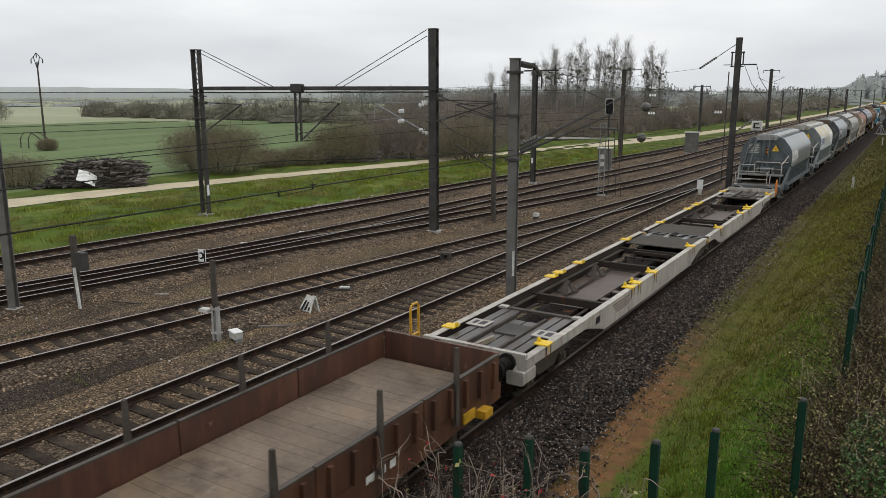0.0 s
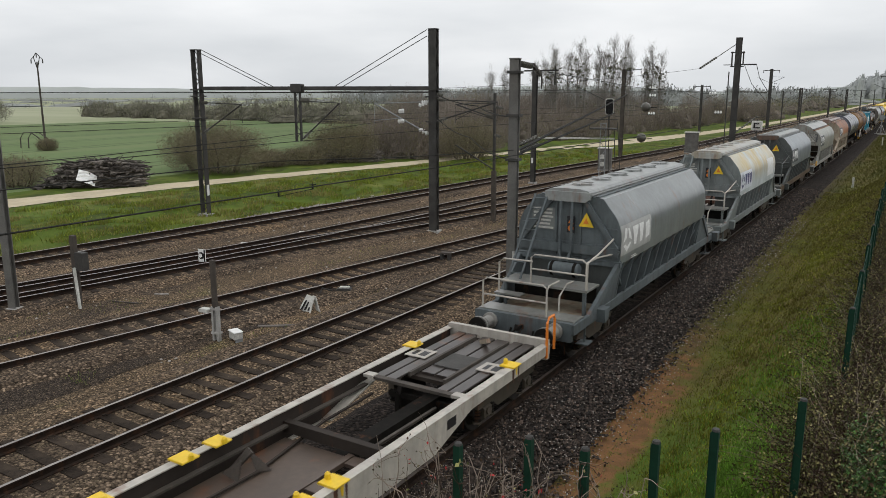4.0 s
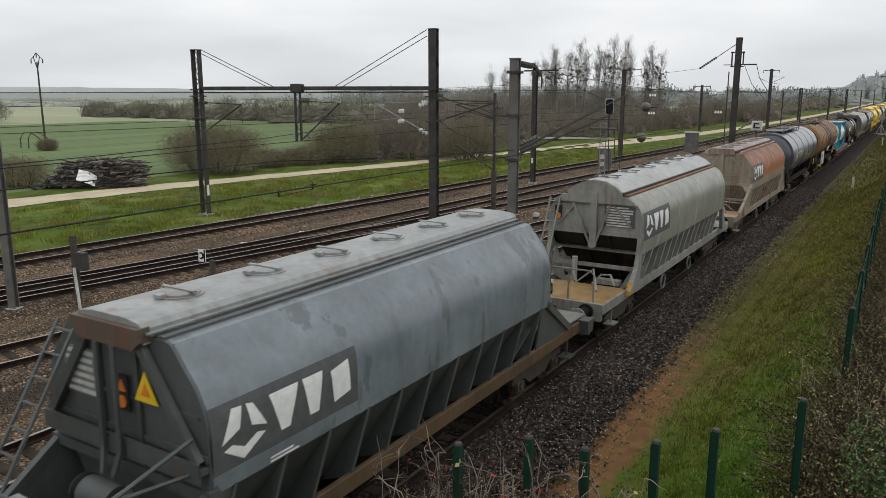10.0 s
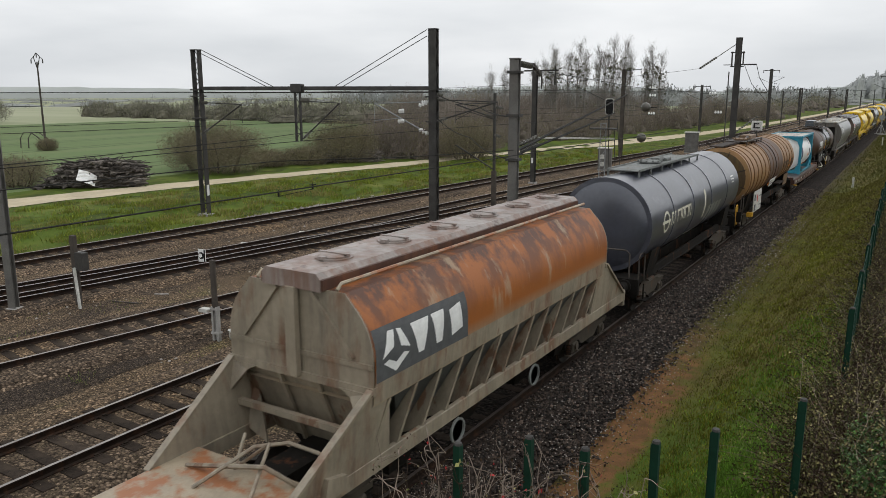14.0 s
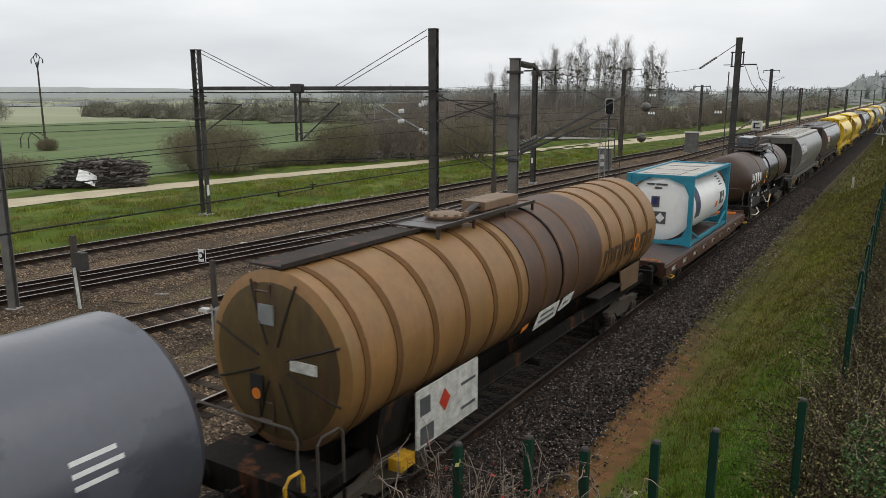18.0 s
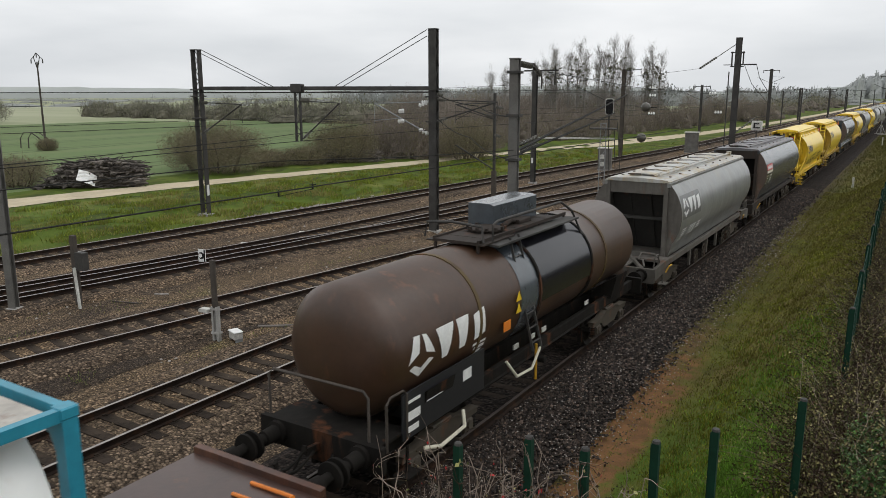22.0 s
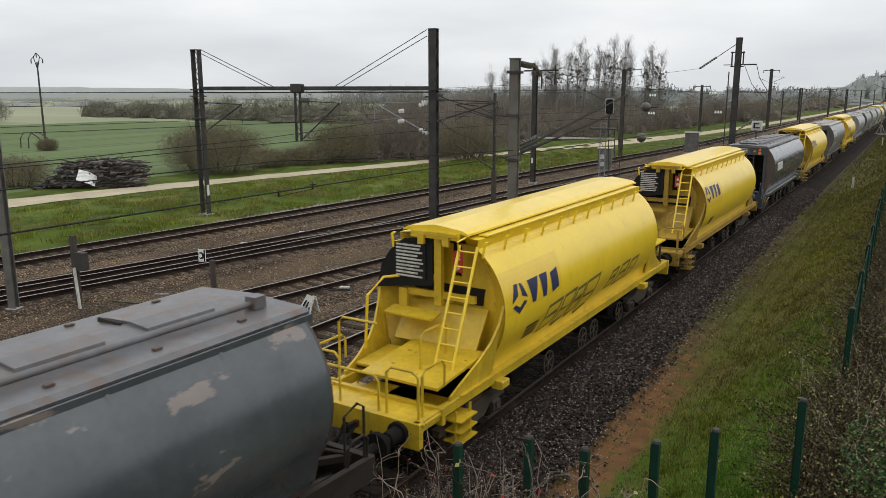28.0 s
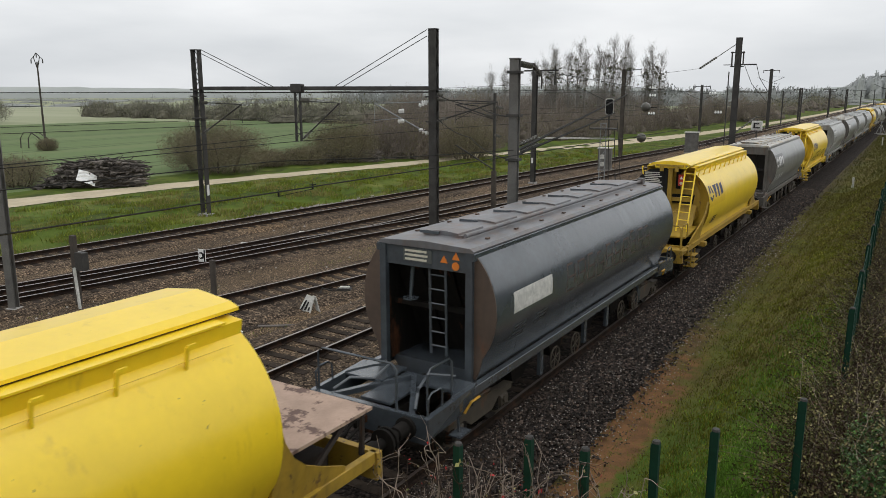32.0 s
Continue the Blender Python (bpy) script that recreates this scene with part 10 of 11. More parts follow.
# ---- flat wagons ----
def flat_with_container():
    L = 14.1
    w = wagon("red-brown flat container wagon with a plain deck")
    part("deck", Build().box(-1.28, 1.28, 0.62, L - 0.62, 1.08, 1.175, c=0.01), M["t_deck"], w)
    for sx in (-1, 1):
        part("sill", Build().prism_x([(0.62, 0.85), (0.62, 1.12), (L - 0.62, 1.12), (L - 0.62, 0.85), (10.5, 0.72), (3.6, 0.72)], sx * 1.3 - 0.05, sx * 1.3 + 0.05), M["t_redbrown"], w)
        for i in range(9):
            part("lashing_ring", Build().tube([(sx * 1.37, 1.6 + i * 1.35, 1.0), (sx * 1.42, 1.65 + i * 1.35, 0.92), (sx * 1.37, 1.75 + i * 1.35, 1.0)], 0.02, 5), M["steel_brown"], w)
        for yy in (0.9, L - 0.9):
            part("hand_hold", Build().tube([(sx * 1.2, yy, 0.8), (sx * 1.45, yy, 0.75), (sx * 1.45, yy + 0.35, 0.75), (sx * 1.2, yy + 0.35, 0.8)], 0.025, 6), M["yellow_paint"], w)
    bb = Build()
    for k in range(8):
        y = 1.3 + k * 1.4
        bb.box(1.352, 1.358, y, y + 0.45, 0.9, 1.02)
    part("lettering", bb, M["white_dirty"], w)
    part("front_hoop", Build().tube([(0.4, 0.9, 1.18), (0.4, 0.9, 1.22), (1.0, 0.9, 1.22), (1.0, 1.15, 1.22), (0.4, 1.15, 1.22)], 0.02, 6), M["ink_orange"], w)
    part("rear_hoop", Build().tube([(0.2, L - 1.3, 1.2), (1.0, L - 1.3, 1.22), (1.0, L - 0.95, 1.22), (0.2, L - 0.95, 1.2)], 0.03, 6), M["ink_orange"], w)
    part("centre_sill", Build().box(-0.3, 0.3, 0.62, L - 0.62, 0.75, 1.08), M["t_under"], w)
    ends(w, L, M["t_redbrown"])
    for yb in (2.4, L - 2.4):
        bogie(w, yb)
    return w


def tank_container():
    """Twenty-foot tank in a blue-green frame; its origin is at the front, on the deck."""
    c = thing("tank_container", pose(0, 0, 0), "white tank container in a teal steel frame on a flat wagon", "tank container")
    X, Y, Z = 1.219, 6.058, 2.565
    for x in (-X + 0.08, X - 0.08):
        for y in (0.08, Y - 0.08):
            part("corner_post", Build().box(x - 0.08, x + 0.08, y - 0.08, y + 0.08, 0.12, Z - 0.12), M["t_teal"], c)
            for z in (0, Z - 0.12):
                part("corner_casting", Build().box(x - 0.09, x + 0.09, y - 0.09, y + 0.09, z, z + 0.12, c=0.015), M["t_teal"], c)
    for x in (-X + 0.06, X - 0.06):
        for z in (0.1, Z - 0.07):
            part("side_rail", Build().box(x - 0.05, x + 0.05, 0.15, Y - 0.15, z - 0.06, z + 0.06), M["t_teal"], c)
        part("lower_brace", Build().beam((x, 0.2, 0.55), (x, 1.3, 0.15), 0.07).beam((x, Y - 0.2, 0.55), (x, Y - 1.3, 0.15), 0.07), M["t_teal"], c)
    for y in (0.07, Y - 0.07):
        for z in (0.1, Z - 0.07):
            part("end_rail", Build().box(-X + 0.15, X - 0.15, y - 0.05, y + 0.05, z - 0.06, z + 0.06), M["t_teal"], c)
        for sx in (-1, 1):
            for z0, z1, s in ((Z - 0.12, Z - 0.75, 1), (0.12, 0.75, -1)):
                part("gusset", Build().plate([(sx * (X - 0.15), y, z0), (sx * (X - 0.95), y, z0), (sx * (X - 0.35), y, z0 + (z1 - z0) * 0.35), (sx * (X - 0.15), y, z1)], 0.06), M["t_teal"], c)
    r, cz = 1.165, 1.3
    part("barrel", dished(Build(), 0.14, Y - 0.14, r, cz, 0.12, 44), M["t_white"], c, smooth=40)
    part("roof_sheet", Build().box(-X + 0.12, X - 0.14, 0.2, Y - 0.2, Z - 0.1, Z - 0.06), M["t_flatgrey"], c, "dull grey walkway sheets on top")
    for k, y in enumerate((0.9, 2.6, 4.3)):
        part("roof_seam", Build().box(-0.9, 0.5, y, y + 0.025, Z - 0.058, Z - 0.05).box(0.47, 0.5, y, y + 1.1, Z - 0.058, Z - 0.05), M["ink_black"], c)
    sd = tank_ring(r, cz, 40)
    for yy in (0.75,):
        panel(c, sd, yy, yy + 0.72, sd.down(2.05), sd.down(0.95), M["ink_grey"], "label_panel", 0.006)
        b = Build()
        sd.mark(b, [(yy + 0.15, sd.down(1.95)), (yy + 0.3, sd.down(1.95)), (yy + 0.3, sd.down(1.6)), (yy + 0.15, sd.down(1.6))], 0.01)
        sd.mark(b, [(yy + 0.45, sd.down(1.95)), (yy + 0.6, sd.down(1.95)), (yy + 0.6, sd.down(1.6)), (yy + 0.45, sd.down(1.6))], 0.01)
        sd.mark(b, [(yy + 0.15, sd.down(1.5)), (yy + 0.35, sd.down(1.5)), (yy + 0.3, sd.down(1.15)), (yy + 0.15, sd.down(1.15))], 0.01)
        sd.mark(b, [(yy + 0.4, sd.down(1.5)), (yy + 0.62, sd.down(1.5)), (yy + 0.62, sd.down(1.2)), (yy + 0.45, sd.down(1.2))], 0.01)
        part("label_marks", b, M["ink_blue"], c)
    panel(c, sd, 4.65, 5.4, sd.down(1.5), sd.down(1.0), M["ink_grey"], "label_panel", 0.006)
    b = Build()
    sd.mark(b, [(5.05, sd.down(1.5)), (5.3, sd.down(1.25)), (5.05, sd.down(1.05)), (4.95, sd.down(1.25))], 0.012)
    part("hazard_diamond", b, M["ink_white"], c)
    b = Build()
    sd.mark(b, [(3.95, sd.down(1.2)), (4.3, sd.down(1.2)), (4.3, sd.down(0.95)), (3.95, sd.down(0.95))], 0.012)
    part("orange_plate", b, M["ink_orange"], c)
    bars(c, sd, 4.75, sd.down(2.1), [(0, 0, 0.5, 0.05), (0.1, 0.12, 0.45, 0.05), (0.1, 0.24, 0.4, 0.05), (0, 0.36, 0.5, 0.05)], M["ink_grey"])
    b = Build()
    sd.mark(b, [(1.9, sd.down(2.33)), (4.9, sd.down(2.3)), (4.9, sd.down(2.27)), (1.9, sd.down(2.3))], 0.012)
    part("drip_rail", b, M["ink_black"], c)
    # front end
    fy = 0.13
    for nm, box_, mt in (("end_label", (-0.3, 0.0, 1.35, 1.75), "ink_grey"), ("end_label_mark", (-0.25, -0.05, 1.45, 1.7), "ink_blue"), ("hazard_board", (-0.5, 0.25, 0.75, 1.2), "ink_grey")):
        x0, x1, z0, z1 = box_
        dd = 0.012 if nm == "end_label_mark" else 0.006
        part(nm, Build().box(x0, x1, fy - dd - 0.01, fy + 0.06, z0, z1), M[mt], c)
    part("hazard_diamond", Build().plate([(-0.45, fy - 0.022, 0.98), (-0.27, fy - 0.022, 0.8), (-0.09, fy - 0.022, 0.98), (-0.27, fy - 0.022, 1.16)], 0.008), M["ink_red"], c)
    part("hazard_diamond", Build().plate([(-0.12, fy - 0.022, 0.98), (0.05, fy - 0.022, 0.8), (0.22, fy - 0.022, 0.98), (0.05, fy - 0.022, 1.16)], 0.008), M["ink_white"], c)
    part("serial_bars", Build().box(-0.5, -0.2, fy - 0.01, fy + 0.2, 2.16, 2.22).box(-0.15, 0.25, fy - 0.01, fy + 0.2, 2.16, 2.22).box(-0.2, 0.05, fy - 0.01, fy + 0.1, 2.03, 2.09).box(-0.95, -0.75, fy + 0.02, fy + 0.1, 1.55, 1.6), M["ink_grey"], c)
    return c


def low_open_wagon():
    """Red-brown bogie flat with low sides, plank floor and stakes; 20 m long."""
    L = 19.9
    w = wagon("rusty brown low-sided wagon with plank floor and stakes")
    part("floor_frame", Build().box(-1.33, 1.33, 0.62, L - 0.62, 1.0, 1.15), M["t_under"], w)
    for i in range(88):
        y = 0.75 + i * 0.21
        if y + 0.2 < L - 0.7:
            part("plank", Build().box(-1.3, 1.3, y, y + 0.206, 1.15, 1.2 + 0.003 * (i % 3)), M["t_planks"], w)
    nb = 7
    for sx in (-1, 1):
        for k in range(nb):
            y0, y1 = 0.75 + k * (L - 1.5) / nb, 0.75 + (k + 1) * (L - 1.5) / nb - 0.04
            o = part("side_board", Build().box(sx * 1.36 - 0.03, sx * 1.36 + 0.03, y0, y1, 1.15, 1.72, c=0.008), M["t_redbrown"], w)
            for j in range(5):
                y = y0 + 0.25 + j * (y1 - y0 - 0.5) / 4
                part("board_rib", Build().prism_x([(y - 0.05, 1.15), (y + 0.05, 1.15), (y + 0.04, 1.66), (y - 0.04, 1.66)], min(sx * 1.39, sx * 1.46), max(sx * 1.39, sx * 1.46)), M["t_redbrown"], o)
            part("board_edge", Build().box(sx * 1.36 - 0.04, sx * 1.36 + 0.04, y0, y1, 1.72, 1.75), M["steel_brown"], o)
        for k in range(9):
            y = 17.47 - k * 2.2
            part("stake", Build().prism_x([(y - 0.05, 0.95), (y + 0.05, 0.95), (y + 0.05, 1.9), (y + 0.028, 2.37), (y - 0.028, 2.37), (y - 0.05, 1.9)], sx * 1.43 - 0.03, sx * 1.43 + 0.03), M["steel_brown"], w)
        part("sill", Build().prism_x([(0.62, 0.8), (0.62, 1.12), (L - 0.62, 1.12), (L - 0.62, 0.8), (L - 5, 0.62), (5, 0.62)], sx * 1.3 - 0.05, sx * 1.3 + 0.05), M["t_redbrown"], w)
        part("rear_handle", Build().box(sx * 1.38 - 0.02, sx * 1.38 + 0.02, L - 2.1, L - 1.7, 0.82, 1.0).box(sx * 1.45 - 0.1, sx * 1.45 + 0.1, L - 1.6, L - 1.3, 0.75, 0.9), M["yellow_paint"], w)
    part("lettering", Build().box(1.352, 1.36, L - 4.9, L - 4.7, 0.95, 1.08).box(1.352, 1.36, L - 4.6, L - 4.42, 0.95, 1.08).box(1.352, 1.36, L - 4.3, L - 4.15, 0.95, 1.08), M["ink_white"], w)
    for y in (0.7, L - 0.76):
        part("end_board", Build().box(-1.34, 1.34, y, y + 0.06, 1.15, 1.75, c=0.008), M["t_redbrown"], w)
    part("centre_sill", Build().box(-0.3, 0.3, 0.62, L - 0.62, 0.7, 1.0), M["t_under"], w)
    ends(w, L, M["t_redbrown"])
    for yb in (2.9, L - 2.9):
        bogie(w, yb)
    return w


def skeleton_section(w, y0, y1, joint_at_end):
    """One half of the articulated container wagon, laid out from its outer end towards the joint."""
    bm = M["t_flatgrey"]
    dk = M["t_brownframe"]
    n = y1 - y0

    def at(o):
        return y0 + o if joint_at_end else y1 - o

    def slab(x0, x1, o0, o1, z0, z1, c=0.0):
        return Build().box(x0, x1, min(at(o0), at(o1)), max(at(o0), at(o1)), z0, z1, c=c)

    for sx in (-1, 1):
        prof = [(0, 0.96), (0, 1.16), (n, 1.16), (n, 0.94), (n - 1.0, 0.92), (n - 2.2, 0.58), (4.7, 0.58), (3.5, 0.93)]
        part("side_beam", Build().prism_x([(at(o), z) for o, z in prof], sx * 1.28 - 0.02, sx * 1.28 + 0.02).box(sx * 1.24 - 0.1, sx * 1.24 + 0.07, y0, y1, 1.16, 1.18), bm, w, "pale grey side beam with faded markings")
        inner = [(0.1, 0.97), (0.1, 1.155), (n - 0.1, 1.155), (n - 0.1, 0.96), (n - 1.1, 0.94), (n - 2.3, 0.62), (4.8, 0.62), (3.6, 0.95)]
        part("inner_web", Build().prism_x([(at(o), z) for o, z in inner], sx * 1.235 - 0.015, sx * 1.235 + 0.015), dk, w)
        part("inner_rail", slab(sx * 1.13 - 0.05, sx * 1.13 + 0.05, 3.5, n - 2.3, 0.9, 0.94), M["steel_brown"], w)
        part("beam_foot", slab(sx * 1.24 - 0.09, sx * 1.24 + 0.06, 4.7, n - 2.2, 0.56, 0.582), bm, w)
        part("beam_gusset", Build().plate([(sx * 1.27, at(3.3), 0.95), (sx * 1.27, at(4.7), 0.6), (sx * 1.05, at(4.7), 0.6), (sx * 1.05, at(3.3), 0.95)], 0.03), bm, w)
        for yy in (1.75, 7.6, 8.2, 9.8, 14.5, 19.0, 23.55, 25.0, 25.65, 31.2):
            if y0 < yy < y1 - 0.3:
                part("spigot_plate", Build().box(sx * 1.2 - 0.2, sx * 1.2 + 0.14, yy - 0.16, yy + 0.16, 1.18, 1.215, c=0.01).turn([(1.21, 0.05), (1.29, 0.045), (1.32, 0.02)], "z", (sx * 1.06, yy, 0), 8), M["ink_yellow"], w, "yellow hinged container spigot")
                for k, (dy, wd, z0) in enumerate(((-0.12, 0.1, 0.86), (0.02, 0.08, 0.98), (0.12, 0.05, 0.8))):
                    part("beam_stain", Build().plate([(sx * 1.302, yy + dy - wd / 2, 1.158), (sx * 1.302, yy + dy + wd / 2, 1.158), (sx * 1.302, yy + dy + wd * 0.3, z0), (sx * 1.302, yy + dy - wd * 0.2, z0 + 0.03)], 0.004), M["t_redbrown"] if k != 1 else M["ink_yellow"], w)
    part("data_plate", slab(1.301, 1.305, 4.05, 4.35, 0.86, 1.04), M["ink_black"], w)
    for k in range(4 if joint_at_end else 0):
        part("lettering", slab(1.301, 1.305, 5.3 + 0.1 * k, 6.75 - 0.12 * (k % 2), 1.03 - k * 0.075, 1.06 - k * 0.075), M["ink_scrawl"], w)
    part("centre_beam", Build().box(-0.16, 0.16, y0, y1, 0.5, 0.68), M["t_under"], w)
    for o in (5.7, 10.75, n - 2.5):
        part("cross_member", slab(-1.22, 1.22, o - 0.07, o + 0.07, 0.78, 0.98, 0.01), dk, w)
    # sheet with the brake gear, and a tray with rectangular holes beside it
    part("belly_sheet", slab(-1.15, 0.25, 5.8, 10.7, 0.66, 0.7), M["t_tray"], w)
    for xx in (0.34, 1.12):
        part("tray_rail", slab(xx - 0.06, xx + 0.06, 5.8, 10.7, 0.7, 0.78), M["t_tray"], w)
    for k in range(6):
        part("tray_bar", slab(0.4, 1.06, 5.8 + k * 0.95, 6.08 + k * 0.95, 0.7, 0.76), M["t_tray"], w)
    part("brake_pipe", Build().tube([(-0.9, at(3.6), 0.8), (-0.95, at(5), 0.74), (-0.6, at(7), 0.74), (-0.7, at(n - 2.6), 0.8)], 0.03, 5), dk, w)
    part("brake_rod", Build().tube([(0.45, at(3.4), 0.72), (0.45, at(5.7), 0.74)], 0.04, 5), M["steel_brown"], w)
    for o in (7.1, 9.5):
        yy = at(o)
        part("brake_bracket", Build().plate([(-1.1, yy, 0.72), (-0.8, yy + 0.12, 1.1), (-0.68, yy + 0.1, 1.05), (-0.95, yy - 0.1, 0.7)], 0.04).plate([(-0.8, yy + 0.1, 1.1), (-0.5, yy + 0.3, 0.72), (-0.62, yy + 0.1, 0.72)], 0.04).plate([(-0.95, yy - 0.3, 0.8), (-0.7, yy - 0.14, 1.02), (-0.6, yy - 0.3, 0.74)], 0.04), M["steel_brown"], w)
    for o in (11.6, 12.6):
        part("folding_stand", slab(-0.5, 0.9, o, o + 0.08, 0.98, 1.04), dk, w)
        for xx in (-0.46, 0.86):
            part("stand_leg", slab(xx - 0.04, xx + 0.04, o, o + 0.08, 0.7, 0.98), dk, w)
    # closed plate by the joint
    part("joint_deck", slab(-1.12, 1.12, n - 2.3, n - 0.05, 1.1, 1.135, 0.01), M["t_wetplate"], w, "wet brown steel deck plate")
    # long planks and pale tread plates at the outer end
    for x0, x1, o1, z in ((-1.0, -0.78, 3.4, 1.06), (-0.74, -0.5, 3.4, 1.06), (-0.34, -0.02, 2.7, 1.04), (0.02, 0.34, 2.7, 1.04), (0.46, 0.68, 3.4, 1.06), (0.72, 0.96, 3.4, 1.06)):
        part("deck_plank", slab(x0, x1, 0.05, o1, z, z + 0.05, 0.01), M["t_wetdeck"], w)
    for xx in (-0.42, 0.4):
        part("deck_rail", slab(xx - 0.03, xx + 0.03, 0.3, 3.0, 1.06, 1.15), M["steel_brown"], w)
    for o in (0.07, 1.3, 2.6):
        part("deck_bar", slab(-1.12, 1.12, o, o + 0.25, 0.95, 1.03), dk, w)
    part("deck_hatch", slab(-0.3, 0.34, 1.5, 2.3, 1.092, 1.12, 0.01), M["steel_dark"], w)
    part("deck_lever", Build().beam((-0.15, at(0.5), 1.1), (0.15, at(0.75), 1.26), 0.1), M["t_beige"], w)
    for sx in (-1, 1):
        tread = part("deck_tread", slab(sx * 0.87 - 0.26, sx * 0.87 + 0.26, 1.65, 2.15, 1.122, 1.14), bm, w)
        part("tread_mark", slab(sx * 0.87 - 0.16, sx * 0.87 - 0.06, 1.78, 2.05, 1.14, 1.144), M["ink_black"], tread)
        part("tread_mark", slab(sx * 0.87 + 0.02, sx * 0.87 + 0.18, 1.78, 2.05, 1.14, 1.144), M["ink_black"], tread)
    part("cross_tie", slab(-0.9, 0.9, 3.42, 3.56, 1.08, 1.14, 0.01), M["steel_brown"], w)
    for sx in (-1, 1):
        part("tie_end", slab(sx * 1.02 - 0.12, sx * 1.02 + 0.12, 3.4, 3.58, 1.1, 1.16, 0.01), bm, w)


def articulated_flat():
    L = 33.5
    w = wagon("pale grey skeletal container wagon in two halves, empty")
    skeleton_section(w, 0.62, 16.45, True)
    skeleton_section(w, 16.85, L - 0.62, False)
    part("joint", Build().turn([(16.35, 0.3), (16.95, 0.3)], "y", (0, 0, 0.9), 12), M["t_under"], w)
    for k in range(6):
        x = -1.0 + k * 0.36
        part("joint_tooth", Build().plate([(x, 16.42, 1.14), (x + 0.2, 16.42, 1.14), (x + 0.34, 16.9, 1.14), (x + 0.14, 16.9, 1.14)], 0.02), M["ink_black"], w)
        if k % 2 == 0:
            part("joint_finger", Build().box(x + 0.05, x + 0.22, 15.9, 16.45, 1.136, 1.15), M["galv"], w)
    part("joint_cover", Build().box(-0.22, 0.22, 16.45, 16.85, 1.12, 1.16, c=0.02), M["galv"], w)
    for sx in (-1, 1):
        part("joint_spring", Build().turn([(-0.12, 0.12), (0.12, 0.12)], "y", (sx * 1.2, 16.65, 1.0), 12), M["t_yellow_dirty"], w)
    part("yellow_rail", Build().tube([(-1.35, 0.55, 0.9), (-1.35, 0.55, 1.98), (-1.35, 0.5, 2.05), (-1.35, 0.3, 2.05), (-1.35, 0.24, 1.97), (-1.35, 0.24, 1.42), (-1.35, 0.3, 1.35), (-1.35, 0.55, 1.35)], 0.03, 6), M["yellow_paint"], w)
    part("rear_rail", Build().tube([(1.3, L - 0.8, 0.9), (1.3, L - 0.8, 1.7), (1.3, L - 0.7, 1.8), (1.3, L - 0.45, 1.8), (1.3, L - 0.4, 1.7), (1.3, L - 0.4, 1.0)], 0.03, 6), M["ink_orange"], w)
    part("front_notice", Build().box(0.75, 1.1, 0.56, 0.6, 0.9, 1.0), M["white_dirty"], w)
    part("front_bracket", Build().box(0.9, 1.3, 0.5, 1.1, 0.62, 0.92, c=0.03), M["t_flatgrey"], w)
    ends(w, L, M["t_flatgrey"])
    for yb in (2.2, 16.65, L - 2.2):
        bogie(w, yb)
    return w


# ---- the train, from head to tail: (coupling place at the start, wagon) ----
def clone(w):
    c = copy_thing(w, pose(0, 0, 0))
    for o in c.children_recursive:
        if o.name.startswith("wheelset"):
            SPIN.append((o, o.matrix_basis.translation.y))
    return c


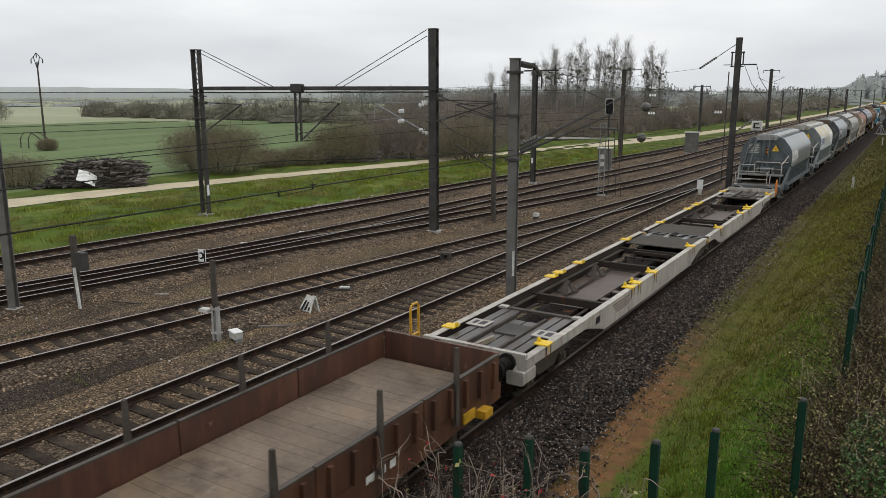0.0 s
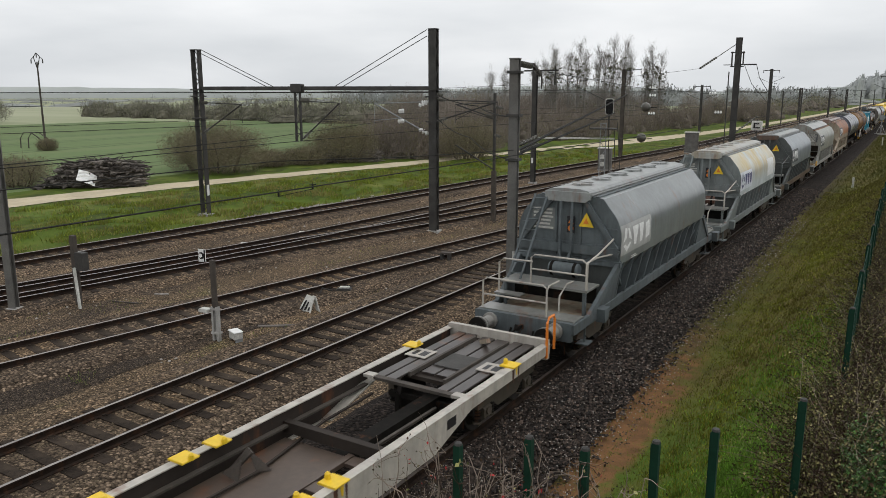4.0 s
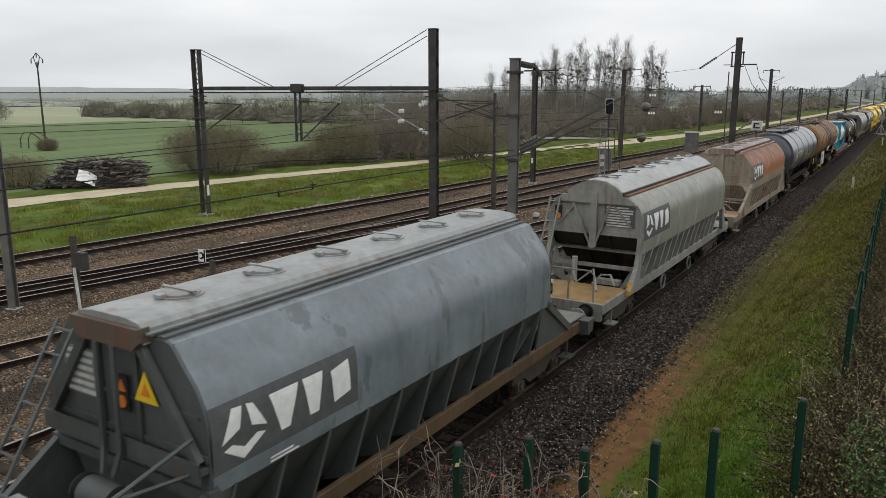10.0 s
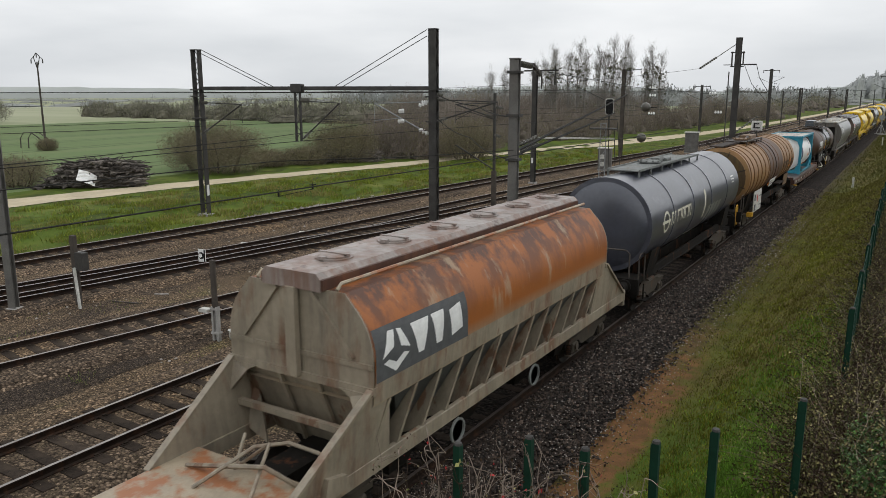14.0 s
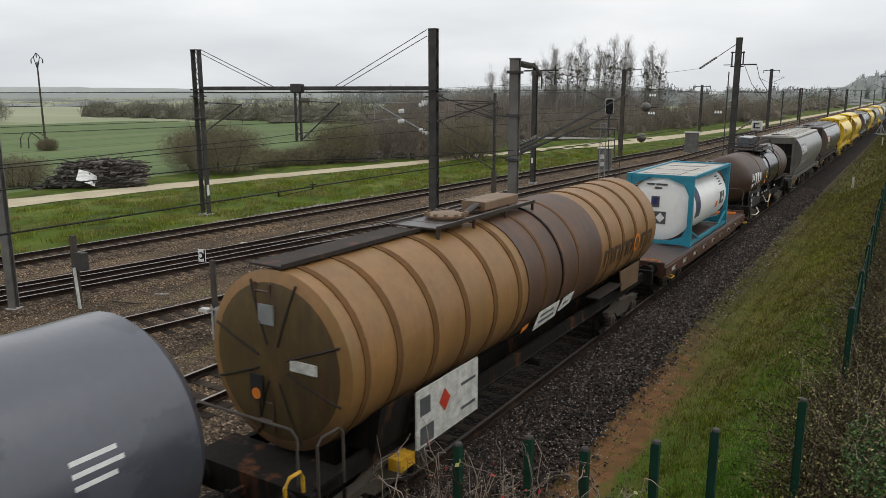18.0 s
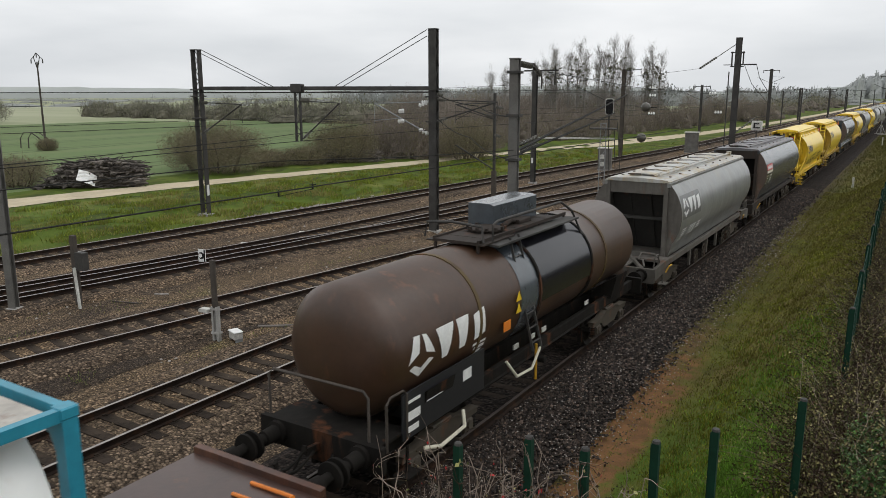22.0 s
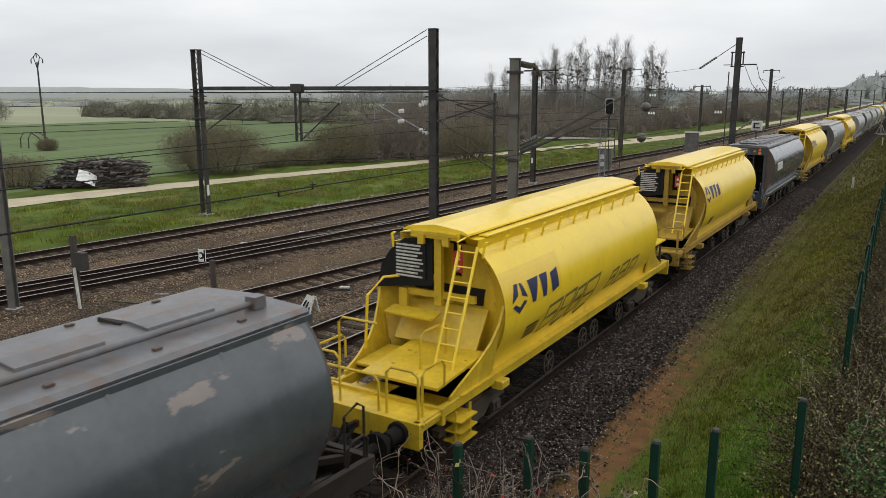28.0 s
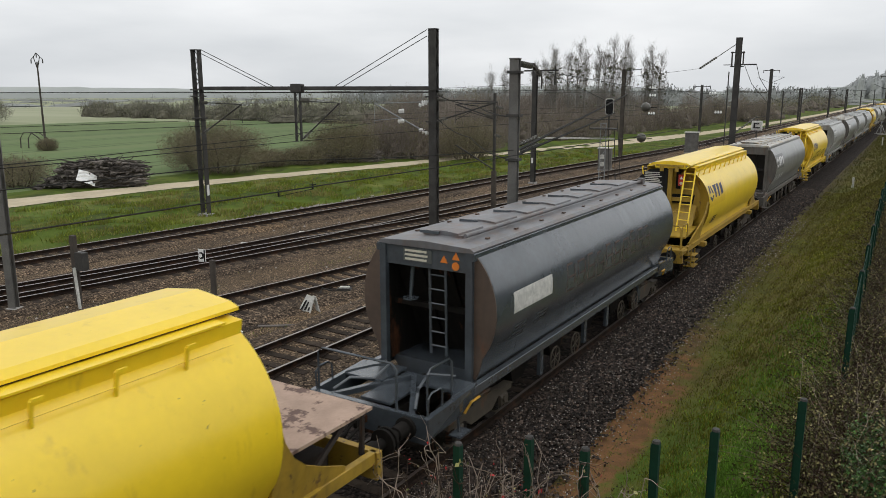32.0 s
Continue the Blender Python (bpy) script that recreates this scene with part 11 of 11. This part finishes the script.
def train():
    MOVING.append((-6.95, low_open_wagon()))
    MOVING.append((12.95, articulated_flat()))
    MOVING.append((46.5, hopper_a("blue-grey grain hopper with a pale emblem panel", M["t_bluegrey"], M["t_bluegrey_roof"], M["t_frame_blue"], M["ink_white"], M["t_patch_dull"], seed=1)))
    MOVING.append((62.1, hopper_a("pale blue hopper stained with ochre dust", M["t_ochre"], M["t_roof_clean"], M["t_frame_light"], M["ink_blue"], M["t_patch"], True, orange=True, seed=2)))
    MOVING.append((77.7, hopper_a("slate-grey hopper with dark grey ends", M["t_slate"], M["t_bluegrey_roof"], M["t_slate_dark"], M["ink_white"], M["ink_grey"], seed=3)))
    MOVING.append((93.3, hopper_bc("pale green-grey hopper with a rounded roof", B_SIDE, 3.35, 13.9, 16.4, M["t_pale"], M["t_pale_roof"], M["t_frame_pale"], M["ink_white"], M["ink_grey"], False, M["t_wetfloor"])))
    MOVING.append((109.7, hopper_bc("rust-streaked brown hopper with beige ends", C_SIDE, 3.6, 13.2, 15.9, M["t_rust"], M["t_roof_rusty"], M["t_beige"], M["ink_white"], M["ink_grey"], True, M["t_rusty_plate"])))
    MOVING.append((125.6, tank_navy()))
    MOVING.append((140.6, tank_brown()))
    MOVING.append((157.4, flat_with_container()))
    MOVING.append((161.45, tank_container()))
    MOVING.append((171.6, tank_choc()))
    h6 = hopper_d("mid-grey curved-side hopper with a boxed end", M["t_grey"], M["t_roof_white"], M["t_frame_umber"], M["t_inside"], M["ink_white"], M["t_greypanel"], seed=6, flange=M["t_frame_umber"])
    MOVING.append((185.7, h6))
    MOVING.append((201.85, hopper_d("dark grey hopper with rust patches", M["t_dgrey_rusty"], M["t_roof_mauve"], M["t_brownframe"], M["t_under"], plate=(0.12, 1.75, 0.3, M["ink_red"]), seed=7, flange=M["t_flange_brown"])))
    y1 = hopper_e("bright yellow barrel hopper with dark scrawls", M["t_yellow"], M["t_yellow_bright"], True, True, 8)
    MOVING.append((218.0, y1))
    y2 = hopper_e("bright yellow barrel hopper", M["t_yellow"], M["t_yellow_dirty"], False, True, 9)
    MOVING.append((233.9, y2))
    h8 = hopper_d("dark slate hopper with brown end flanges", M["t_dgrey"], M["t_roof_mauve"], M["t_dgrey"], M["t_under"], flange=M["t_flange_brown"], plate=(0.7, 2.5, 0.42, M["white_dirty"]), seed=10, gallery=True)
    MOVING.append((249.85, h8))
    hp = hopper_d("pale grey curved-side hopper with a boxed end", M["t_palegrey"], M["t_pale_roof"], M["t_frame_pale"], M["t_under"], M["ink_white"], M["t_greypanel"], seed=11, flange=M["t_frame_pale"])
    MOVING.append((313.95, hp))
    MOVING.append((266.0, clone(y2)))
    MOVING.append((281.9, clone(h6)))
    MOVING.append((298.05, clone(y1)))
    u = 330.1
    for src in (h6, hp, hp, y2, hp, h6, hp, y1, hp):
        MOVING.append((u, clone(src)))
        u += 15.9 if src in (y1, y2) else 16.15


train()


# ---- what moves ----
def run(t):
    """Metres that the train has gone at t seconds."""
    a = t - 16.0
    return 7.2808 * a + 0.00502 * a * a / 2 + 0.005613 * a**3 / 6 + 119.68


def motions():
    times = [2.0 * i for i in range(17)]
    for u, ob in MOVING:
        z = 1.178 if ob.name.startswith("tank_container") else 0.0
        walk(ob, [(t, pose(0, u - run(t), z)) for t in times])
    ticks = [i / 15 for i in range(481)]
    for ob, dy in SPIN:
        walk(ob, [(t, pose(0, dy, 0.46, math.degrees(run(t) / 0.46))) for t in ticks])


motions()
